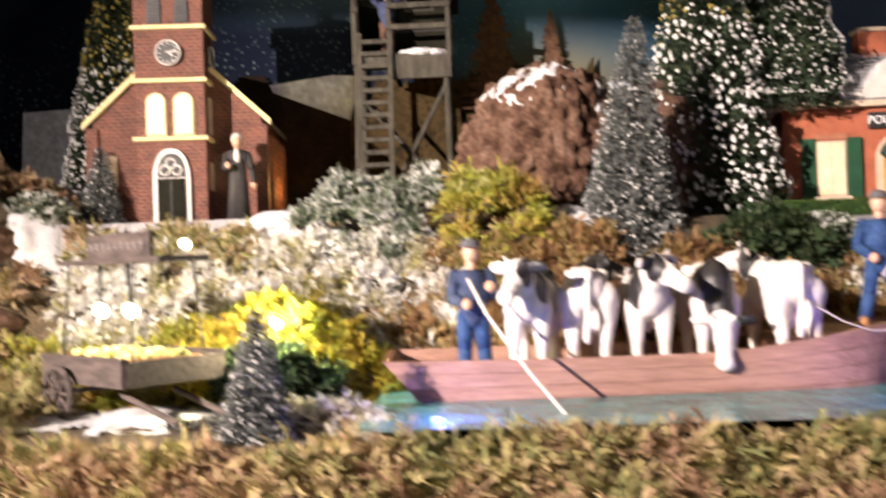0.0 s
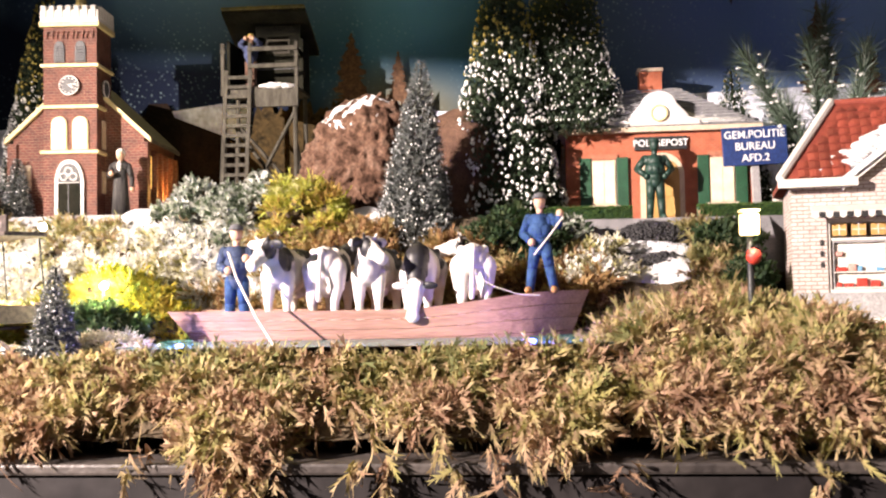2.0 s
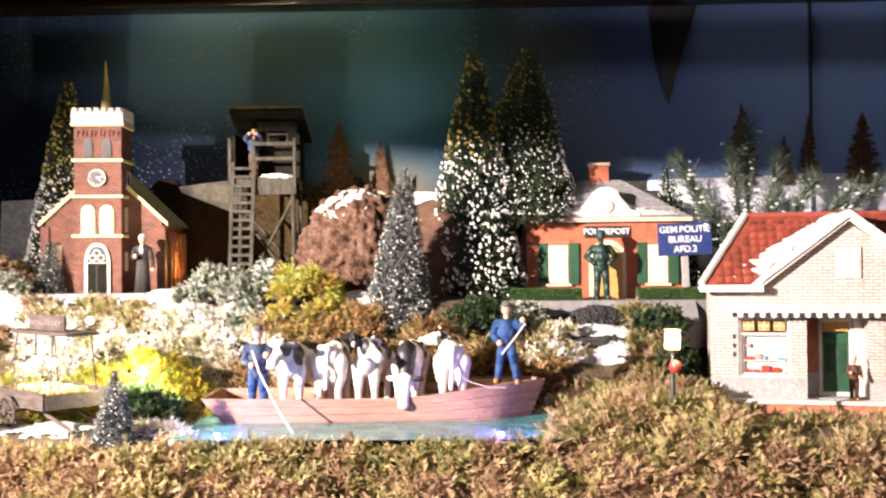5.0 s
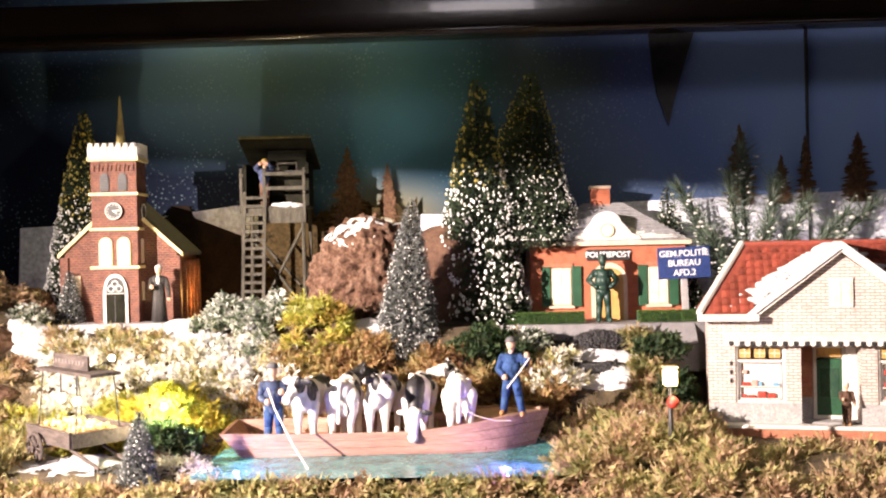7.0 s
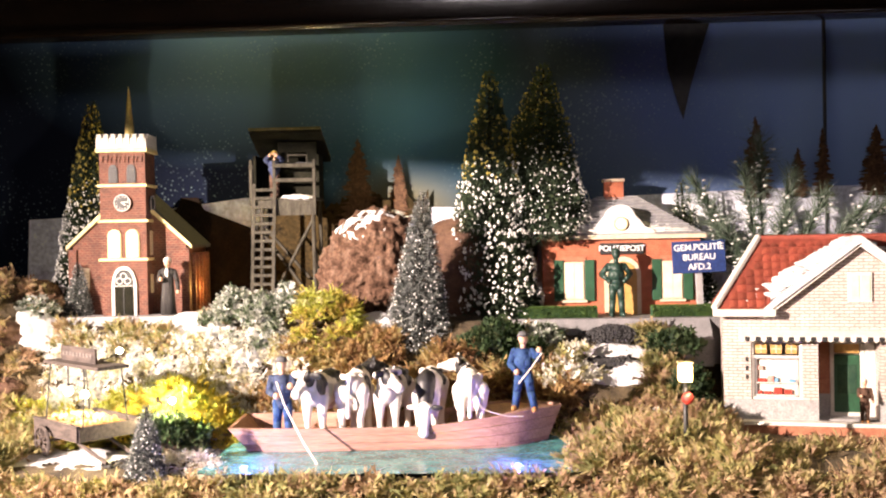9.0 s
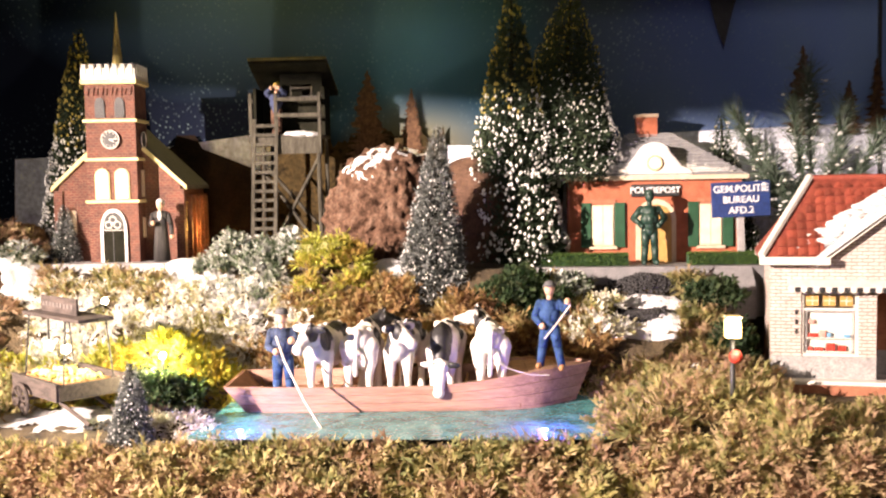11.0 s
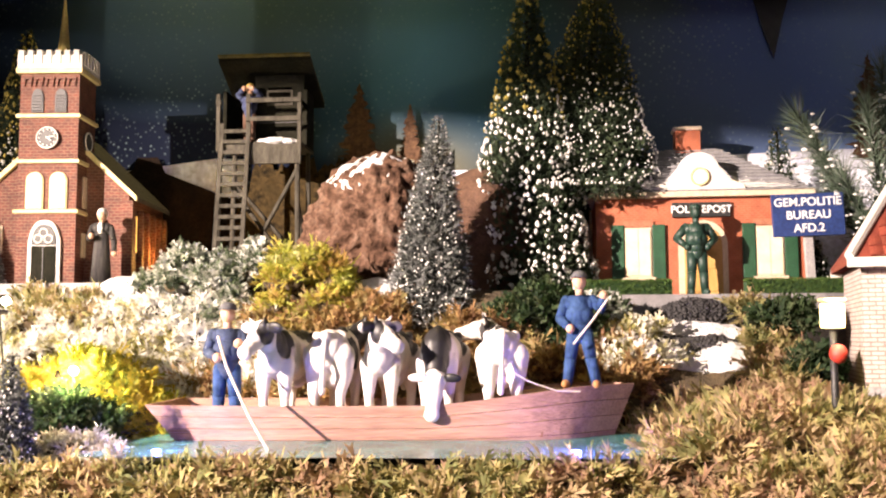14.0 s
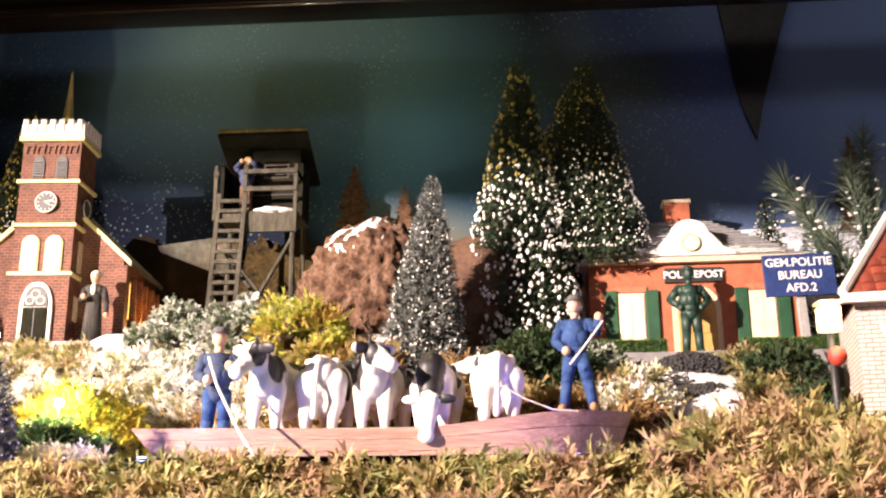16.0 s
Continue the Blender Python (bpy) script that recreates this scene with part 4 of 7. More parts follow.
    # display windows
    for x0, x1 in ((0.032, 0.090), (0.194, 0.268)):
        w = part("display_window", bmesh_frame(x0, x1, 0.047, 0.113, 0.0028, 0.002, 0.009), M_white, e)
        part("transom", B(x0 + 0.0028, x1 - 0.0028, 0.003, 0.008, 0.094, 0.0965), M_white, w)
        n = 3
        pw = (x1 - x0 - 0.006) / n
        for k in range(n):
            q = part("top_light", B(x0 + 0.003 + k * pw + 0.0022, x0 + 0.003 + (k + 1) * pw - 0.0022, 0.004, 0.0055, 0.0985, 0.1095), M_door, w, "amber leaded top light")
            part("lead_bar", B(x0 + 0.003 + (k + 0.5) * pw - 0.0004, x0 + 0.003 + (k + 0.5) * pw + 0.0004, 0.0034, 0.0042, 0.0985, 0.1095), M_white, q)
            part("lead_bar", B(x0 + 0.003 + k * pw + 0.0022, x0 + 0.003 + (k + 1) * pw - 0.0022, 0.0034, 0.0042, 0.1036, 0.1044), M_white, q)
        part("inner_frame", bmesh_frame(x0 + 0.005, x1 - 0.005, 0.0495, 0.0935, 0.0012, 0.0045, 0.006), M_grey, w)
        part("back_board", B(x0 + 0.003, x1 - 0.003, 0.0085, 0.0095, 0.0475, 0.094), M_white, w)
        for z in (0.0520, 0.0660):
            part("shelf", B(x0 + 0.006, x1 - 0.006, 0.004, 0.0083, z - 0.0012, z), M_white, w)
        rnd = random.Random(int(x0 * 1000))
        for z in (0.0520, 0.0660, 0.0800):
            x = x0 + 0.008
            while x < x1 - 0.012:
                ww, hh = rnd.uniform(0.004, 0.010), rnd.uniform(0.003, 0.0085)
                if rnd.random() < 0.75 and not (z > 0.079 and rnd.random() < 0.6):
                    mm = rnd.choice((M_red, M_red, M_blue_goods, M_red_pale, M_rust))
                    part("package", B(x, x + ww, 0.0046, 0.0078, z, z + hh, 0.0008), mm, w)
                x += ww + rnd.uniform(0.001, 0.004)
    # striped scalloped awning edge
    for x0, x1 in ((0.018, 0.290),):
        a = part("awning", prism_x(bmesh.new(), [(-0.014, 0.1175), (-0.014, 0.120), (0.0, 0.126), (0.0, 0.1235)], x0, x1), M_white, e, "white awning with dark scallops")
        k = 0
        x = x0
        while x < x1 - 0.005:
            part("scallop", prism(bmesh.new(), [(x, 0.1195), (x, 0.1155), (x + 0.003, 0.1135), (x + 0.006, 0.1155), (x + 0.006, 0.1195)], -0.0155, -0.0142), M_black if k % 2 else M_white, a)
            x += 0.0062
            k += 1
    for z in (0.070, 0.080, 0.090):
        part("wall_lettering", B(0.0255, 0.0285, -0.0012, 0.0004, z, z + 0.005), M_black, e)
    # door
    d = part("door_frame", bmesh_frame(0.126, 0.164, 0.0245, 0.111, 0.004, 0.036, 0.044), M_white, e)
    part("door", B(0.130, 0.160, 0.038, 0.043, 0.0245, 0.094, 0.0006), M_green, d, "dark green shop door with glass")
    part("door_glass", B(0.134, 0.156, 0.0372, 0.0382, 0.050, 0.083), M_glass_dark, d)
    part("door_light", B(0.131, 0.159, 0.0372, 0.043, 0.0965, 0.107), M_door, d)
    part("porch_cheek", B(0.1645, 0.176, 0.034, 0.045, 0.0245, 0.113), M_white, e)
    part("rear_gutter", B(-0.010, W + 0.01, D + 0.012, D + 0.018, H - 0.007, H), M_white, e)
    return e


def bmesh_frame(x0, x1, z0, z1, t, y0, y1):
    bm = bmesh.new()
    box(bm, x0, x1, y0, y1, z0, z0 + t)
    box(bm, x0, x1, y0, y1, z1 - t, z1)
    box(bm, x0, x0 + t, y0, y1, z0 + t, z1 - t)
    box(bm, x1 - t, x1, y0, y1, z0 + t, z1 - t)
    return bm


M_blue_goods = surface("pale_blue_goods", [(0.12, 0.30, 0.48), (0.2, 0.4, 0.58)], 150, 0.5)
M_red_pale = surface("pink_goods", [(0.62, 0.22, 0.18), (0.7, 0.35, 0.3)], 150, 0.5)
M_glass_dark = surface("door_glass_dark", [(0.02, 0.05, 0.035), (0.04, 0.08, 0.05)], 90, 0.15, bump=0)


M_roof_moss = surface("mossy_boards", [(0.07, 0.062, 0.025), (0.16, 0.13, 0.04)], 90, 0.9)


def watchtower():
    e = thing("watchtower", "weathered wooden lookout tower with ladder, cabin and snow", "tower", pose(-0.034, 0.950, 0.222, 0, 0, 0))
    P = 0.164   # platform height
    for x, y in ((-0.042, -0.020), (0.045, -0.020), (-0.042, 0.036), (0.045, 0.036)):
        part("leg", rod(bmesh.new(), (x * 1.06, y - 0.003, -0.02), (x, y, P), 0.0032, 0.0028, 8), M_wood, e)
    for a, b in (((0.045, -0.021, 0.135), (-0.012, -0.021, 0.03)), ((-0.03, -0.021, 0.12), (0.035, -0.021, 0.03)), ((0.046, -0.02, 0.10), (0.046, 0.036, 0.02)), ((-0.042, 0.037, 0.13), (0.045, 0.037, 0.03))):
        part("brace", rod(bmesh.new(), a, b, 0.0024, n=6), M_wood, e)
    for z in (0.020,):
        part("cross_beam", B(-0.044, 0.047, -0.0225, -0.0185, z, z + 0.004), M_wood, e)
    for k in range(8):
        y = -0.024 + k * 0.0085
        part("platform_board", B(-0.046, 0.050, y, y + 0.008, P, P + 0.003), M_wood, e)
    part("platform_beam", B(-0.046, 0.050, -0.0255, -0.0205, P - 0.007, P - 0.0002), M_wood, e)
    # box front right of the ladder head
    fr = part("parapet_board", B(-0.008, 0.050, -0.026, -0.0215, P - 0.022, P - 0.0072), M_wood, e)
    part("platform_snow", blobs([(0.008, -0.016, P + 0.004, 0.010), (0.022, -0.018, P + 0.004, 0.013), (0.036, -0.018, P + 0.003, 0.011), (-0.034, -0.021, P + 0.003, 0.006), (-0.022, -0.021, P + 0.003, 0.006)], 2, 0.35), M_snow, e, "snow on the platform", smooth=True)
    for x in (-0.044, -0.010, 0.048):
        part("rail_post", B(x - 0.002, x + 0.002, -0.025, -0.021, P + 0.003, P + 0.058), M_wood, e)
    for z, x0, x1 in ((P + 0.047, -0.012, 0.050), (P + 0.026, -0.012, 0.050), (P + 0.045, -0.046, -0.040)):
        part("rail", B(x0, x1, -0.0270, -0.0252, z, z + 0.005), M_wood, e)
    for y in (-0.01, 0.014):
        part("side_rail", B(0.0485, 0.051, -0.02, 0.02, P + 0.046, P + 0.050), M_wood, e)
    # cabin
    c = part("cabin_wall", B(-0.044, 0.050, 0.038, 0.042, P + 0.003, P + 0.066), M_wood_dark, e)
    part("cabin_side", B(0.047, 0.051, 0.000, 0.038, P + 0.003, P + 0.067), M_wood_dark, e)
    part("cabin_side", B(-0.046, -0.042, 0.000, 0.038, P + 0.003, P + 0.067), M_wood_dark, e)
    f = part("cabin_front", bmesh_frame(-0.010, 0.047, P + 0.003, P + 0.086, 0.0145, 0.004, 0.007), M_wood_dark, e)
    part("cabin_front", B(0.0046, 0.0324, 0.004, 0.007, P + 0.0175, P + 0.050), M_wood_dark, e)
    part("window_frame", bmesh_frame(0.004, 0.034, P + 0.050, P + 0.068, 0.0025, 0.0028, 0.0038), M_wood, e)
    for z in (0.03, 0.055):
        part("wall_board_gap", B(-0.0098, 0.0468, 0.0032, 0.0039, P + z, P + z + 0.001), M_black, e)
    bm = prism_x(bmesh.new(), [(-0.014, P + 0.098), (-0.014, P + 0.102), (0.066, P + 0.066), (0.066, P + 0.061)], -0.048, 0.058)
    rf = part("roof", bm, M_wood_dark, e)
    for k in range(10):
        x = -0.048 + k * 0.0106
        part("roof_board", prism_x(bmesh.new(), [(-0.017, P + 0.1030), (-0.017, P + 0.1055), (0.068, P + 0.0690), (0.068, P + 0.0665)], x, x + 0.0100), M_roof_moss, rf)
    # ladder
    ld = part("ladder_rail", B(-0.0023, 0.0023, -0.0015, 0.0015, 0, 0.168, m=ladder_pose(-0.036)), M_wood, e)
    part("ladder_rail", B(-0.0023, 0.0023, -0.0015, 0.0015, 0, 0.168, m=ladder_pose(-0.006)), M_wood, e)
    for k in range(13):
        part("rung", B(-0.0135, 0.0135, -0.0012, 0.0012, 0.008 + k * 0.0124, 0.0122 + k * 0.0124, m=ladder_pose(-0.021)), M_wood, e)
    return e




def ladder_pose(x):
    return Matrix.Translation((x - 0.003, -0.050, 0.022)) @ Matrix.Rotation(radians(-9), 4, "X")


church()
police_post()
shop()
watchtower()


def terrace(name, label, x0, x1, y0, y1, z0, z1, material):
    nx = 40
    bm = bmesh.new()
    pts = [(x0, y1)] + [(x0 + (x1 - x0) * i / nx, y0 + 0.006 * bumpy(i * 0.1, 1, 3) + 0.012 * (abs(i / nx - 0.5) * 2) ** 4) for i in range(nx + 1)] + [(x1, y1)]
    lo = [bm.verts.new((x, y - 0.004 if 0 < i < len(pts) - 1 else y, z0)) for i, (x, y) in enumerate(pts)]
    hi = [bm.verts.new((x, y, z1)) for x, y in pts]
    bm.faces.new(hi)
    bm.faces.new(lo[::-1])
    for i in range(len(pts)):
        j = (i + 1) % len(pts)
        bm.faces.new((lo[i], lo[j], hi[j], hi[i]))
    return tagged(part(name, bm, material), label, "terrace", kind="structure")


terrace("church_terrace", "pale grey stone terrace under the church", -0.345, -0.075, 0.832, 1.05, 0.19, 0.228, M_grey)
terrace("police_terrace", "grey pavement before the police post", 0.285, 0.66, 0.872, 1.05, 0.15, 0.213, M_pave)
bm = prism_x(bmesh.new(), [(0.846, 0.186), (0.8718, 0.2125), (0.8718, 0.15), (0.846, 0.15)], 0.352, 0.56)
tagged(part("police_drive", bm, M_pave), "sloping grey pavement edge", "pavement", kind="structure")


def sign_board():
    e = thing("street_sign", "blue sign board with white letters on a grey post", "sign", pose(0.556, 0.902, 0.205, 0, -2, 2))
    part("post", B(-0.0045, 0.0045, 0.0, 0.006, 0, 0.072, 0.0008), M_grey, e, "grey wooden post")
    b = part("board", B(-0.0365, 0.0365, -0.004, 0.0, 0.068, 0.112, 0.0006), M_blue_sign, e, "blue enamel board")
    words("GEM.POLITIE", 0.0122, 0, -0.0045, 0.1030, M_letter, b)
    words("BUREAU", 0.0122, 0, -0.0045, 0.0895, M_letter, b)
    words("AFD.2", 0.0122, 0, -0.0045, 0.0760, M_letter, b)
    return e


sign_board()


def street_lamp():
    e = thing("street_lamp", "small black street lamp with glowing square lantern", "street lamp", pose(0.466, 0.548, 0.088))
    part("post", rod(bmesh.new(), (0, 0, 0), (0, 0, 0.085), 0.0030, 0.0022, 10), M_black, e, smooth=True)
    part("foot", rod(bmesh.new(), (0, 0, 0), (0, 0, 0.016), 0.006, 0.0038, 10), M_black, e, smooth=True)
    part("collar", ball(bmesh.new(), (0.002, -0.004, 0.070), 0.0062, scale=(1, 1, 1.1)), M_red, e, "small red ornament on the post", smooth=True)
    ln = part("lantern", B(-0.0068, 0.0068, -0.0068, 0.0068, 0.087, 0.104, 0.002), M_lantern, e, "glowing square lantern")
    part("cap", B(-0.0075, 0.0075, -0.0075, 0.0075, 0.1052, 0.1075, 0.001), M_cream, ln)
    return e


street_lamp()


# ---- boat and what is in it ----
BOAT = pose(-0.030, 0.643, WATER, 0, 0, 3)


def boat():
    e = thing("boat", "flat wooden barge with pale brown planks on the water", "boat", BOAT)
    L = 0.376
    n = 36

    def width(u):
        return 0.053 * (1 - 0.10 * (1 - step(0, 0.08, u))) * math.sqrt(max(0.0008, 1 - step(0.265, 0.382, u) ** 1.3))

    def top(u):
        return 0.027 + 0.013 * step(0.20, 0.35, u) - 0.001 * math.sin(u * 9)

    def bottom_shift(u):
        # the ends rake in towards the keel
        return 0.030 * (1 - step(0, 0.05, u)) - 0.020 * step(0.31, 0.376, u)

    for s, nm in ((-1, "near_side"), (1, "far_side")):
        planks = 4
        for k in range(planks):
            bm = bmesh.new()
            rows = []
            for i in range(n + 1):
                u = L * i / n
                w = width(u)
                q = []
                for t in (k / planks, (k + 1) / planks - 0.010):
                    z = -0.008 + (top(u) + 0.008) * t
                    x = u + bottom_shift(u) * (1 - t)
                    y = s * w * (0.93 + 0.07 * t)
                    q.append((x, y, z))
                th = 0.0032 * -s
                rows.append([bm.verts.new(q[0]), bm.verts.new(q[1]), bm.verts.new((q[1][0], q[1][1] + th, q[1][2])), bm.verts.new((q[0][0], q[0][1] + th, q[0][2]))])
            for i in range(n):
                for j in range(4):
                    bm.faces.new((rows[i][j], rows[i + 1][j], rows[i + 1][(j + 1) % 4], rows[i][(j + 1) % 4]))
            bm.faces.new(rows[0])
            bm.faces.new(rows[-1][::-1])
            part("plank", bm, M_boat, e)
    bm = bmesh.new()
    box(bm, 0.020, 0.30, -0.047, 0.047, 0.002, 0.006)
    part("bottom", bm, M_boat_in, e)
    for k in range(9):
        y = -0.047 + k * 0.0105
        part("floor_board", B(0.018, 0.29, y, y + 0.0099, 0.0062, 0.0085), M_boat_in, e)
    # blunt end and stern deck
    bm = bmesh.new()
    a = [bm.verts.new(p) for p in ((0.0005, -0.047, 0.027), (0.0005, 0.047, 0.027), (0.0305, 0.045, -0.008), (0.0305, -0.045, -0.008))]
    b = [bm.verts.new((v.co.x + 0.004, v.co.y, v.co.z)) for v in a]
    bm.faces.new(a), bm.faces.new(b[::-1])
    for i in range(4):
        bm.faces.new((a[i], b[i], b[(i + 1) % 4], a[(i + 1) % 4]))
    part("transom", bm, M_boat_in, e)
    for k in range(7):
        u0 = 0.265 + k * 0.0145
        w0, w1 = width(u0) - 0.003, width(u0 + 0.0138) - 0.003
        bm = bmesh.new()
        z0, z1 = top(u0) - 0.003, top(u0 + 0.0138) - 0.003
        lo = [bm.verts.new(p) for p in ((u0, -w0, z0 - 0.003), (u0 + 0.0138, -max(0.001, w1), z1 - 0.003), (u0 + 0.0138, max(0.001, w1), z1 - 0.003), (u0, w0, z0 - 0.003))]
        hi = [bm.verts.new((v.co.x, v.co.y, v.co.z + 0.003)) for v in lo]
        bm.faces.new(hi), bm.faces.new(lo[::-1])
        for i in range(4):
            bm.faces.new((lo[i], lo[(i + 1) % 4], hi[(i + 1) % 4], hi[i]))
        part("deck_board", bm, M_boat, e)
    part("deck_front", B(0.263, 0.2655, -0.048, 0.048, 0.006, 0.0275), M_boat_in, e)
    return e


boat()


def cow(x, y, yaw, neck, head, patches, label, face=()):
    """Cow figurine facing -y before its yaw. neck: turn to its left in degrees, rise; head: turn, pitch in degrees;
    face: black spots on the head as (along, aside, up, radius)."""
    bm = bmesh.new()
    for yy, zz, rx, rz in ((-0.031, 0.050, 0.0125, 0.0160), (-0.020, 0.0495, 0.0150, 0.0185), (-0.006, 0.0475, 0.0168, 0.0190), (0.010, 0.0475, 0.0172, 0.0182), (0.024, 0.050, 0.0162, 0.0165), (0.035, 0.0525, 0.0135, 0.0140)):
        ball(bm, (0, yy, zz), 1.0, scale=(rx, 0.0145, rz))
    ball(bm, (0, -0.018, 0.064), 0.006, scale=(0.8, 2.0, 0.8))
    ball(bm, (0, 0.046, 0.061), 0.0045)
    for sx in (-1, 1):
        ball(bm, (sx * 0.0105, 0.030, 0.0605), 0.0045)
        capsule(bm, (sx * 0.0090, -0.027, 0.042), (sx * 0.0092, -0.028, 0.022), 0.0082, 0.0046)
        capsule(bm, (sx * 0.0092, -0.028, 0.022), (sx * 0.0092, -0.026, 0.006), 0.0040, 0.0036)
        rod(bm, (sx * 0.0092, -0.0262, 0.0), (sx * 0.0092, -0.0258, 0.007), 0.0054, 0.0040, 10)
        capsule(bm, (sx * 0.0105, 0.034, 0.047), (sx * 0.0112, 0.033, 0.034), 0.0112, 0.0078)
        capsule(bm, (sx * 0.0112, 0.033, 0.034), (sx * 0.0108, 0.041, 0.022), 0.0072, 0.0045)
        capsule(bm, (sx * 0.0108, 0.041, 0.022), (sx * 0.0108, 0.037, 0.006), 0.0042, 0.0037)
        rod(bm, (sx * 0.0108, 0.0368, 0.0), (sx * 0.0108, 0.0372, 0.007), 0.0054, 0.0040, 10)
    ball(bm, (0, 0.023, 0.031), 0.0085, scale=(1, 1.1, 0.8))
    capsule(bm, (0.0, 0.0485, 0.062), (0.001, 0.0515, 0.040), 0.0022, 0.0018)
    capsule(bm, (0.001, 0.0515, 0.040), (0.002, 0.050, 0.024), 0.0022, 0.0030)
    a = radians(neck[0])
    n0 = Vector((0, -0.030, 0.055))
    n1 = n0 + Vector((math.sin(a), -math.cos(a), 0)) * 0.019 + Vector((0, 0, neck[1]))
    for t in (0.0, 0.33, 0.66, 1.0):
        ball(bm, n0.lerp(n1, t) - Vector((0, 0, 0.002 * (1 - t))), 1.0, scale=(0.0115 - 0.0035 * t, 0.0118 - 0.003 * t, 0.0145 - 0.0055 * t))
    a, q = radians(head[0]), radians(head[1])
    flat = Vector((math.sin(a), -math.cos(a), 0))
    hd = flat * math.cos(q) + Vector((0, 0, math.sin(q)))
    side = flat.cross(Vector((0, 0, 1))).normalized()
    up = side.cross(hd).normalized()
    turn = Matrix((side, hd, up)).transposed().to_4x4()
    for t, rx, ry, rz in ((0.0, 0.0082, 0.0085, 0.0082), (0.009, 0.0074, 0.009, 0.0074), (0.017, 0.0060, 0.008, 0.0060), (0.024, 0.0066, 0.0052, 0.0056)):
        ball(bm, n1 + hd * t - up * 0.0002 * t, 1.0, scale=(rx, ry, rz), m=turn)
    for sgn in (-1, 1):
        ear = n1 + side * sgn * 0.0135 + up * 0.0030 - hd * 0.001
        ball(bm, ear, 1.0, scale=(0.0085, 0.0028, 0.0048), m=turn)
        capsule(bm, n1 + side * sgn * 0.0050 + up * 0.0062, n1 + side * sgn * 0.0075 + up * 0.0112, 0.0020, 0.0012)
    spots = list(patches)
    for along, aside, lift, r in face:
        spots.append((*(n1 + hd * along + side * aside + up * lift), r))
    ob = part("cow", bm, cow_hide(spots), smooth=True)
    md = ob.modifiers.new("blend", "REMESH")
    md.mode, md.voxel_size, md.use_smooth_shade = "VOXEL", 0.0010, True
    sm = ob.modifiers.new("soft", "SMOOTH")
    sm.factor, sm.iterations = 0.5, 9
    ob.matrix_world = pose(x, y, WATER + 0.0086, 0, 0, yaw) @ Matrix.Diagonal((0.98, 0.86, 1.13, 1.0))
    return tagged(ob, label, "cow", "cows in the barge")


cow(0.071, 0.640, -10, (-6, 0.009), (-20, -34), [(0.0125, -0.034, 0.058, 0.0115), (0.014, -0.022, 0.062, 0.010), (0.006, 0.020, 0.066, 0.016)], "black and white cow figurine with raised head, in the barge", ((0.002, -0.008, 0.002, 0.0095), (0.0, -0.013, 0.003, 0.007)))
cow(0.109, 0.655, 177, (-38, 0.010), (-70, -14), [(-0.0175, 0.010, 0.056, 0.012), (-0.017, -0.004, 0.050, 0.013), (-0.004, -0.040, 0.066, 0.020), (0.0, -0.012, 0.070, 0.008)], "mostly white cow figurine seen from its rump", ((0.0, 0.0, 0.0, 0.014), (0.012, 0.0, 0.003, 0.008)))
cow(0.151, 0.648, -7, (14, 0.009), (50, -24), [(-0.0125, -0.034, 0.055, 0.0125), (-0.014, -0.026, 0.063, 0.010), (0.004, 0.024, 0.062, 0.017), (0.014, -0.012, 0.064, 0.009)], "black and white cow figurine with its head turned aside", ((0.003, 0.0085, 0.001, 0.0085), (0.004, -0.0085, 0.0, 0.008), (0.0, 0.013, 0.003, 0.006)))
cow(0.193, 0.650, -3, (4, -0.024), (-8, -64), [(0.0, -0.036, 0.062, 0.0150), (0.0, -0.022, 0.068, 0.0135), (-0.006, -0.006, 0.066, 0.012), (0.002, -0.044, 0.046, 0.012), (0.012, 0.020, 0.06, 0.012)], "black and white cow figurine bending over the gunwale", ((-0.001, -0.014, 0.003, 0.0065),))
cow(0.240, 0.652, 184, (30, 0.012), (82, -12), [(0.010, -0.034, 0.066, 0.010), (0.002, -0.010, 0.070, 0.006)], "white cow figurine looking back over its flank", ((-0.002, 0.0, 0.0, 0.0085), (0.003, 0.008, 0.003, 0.006)))


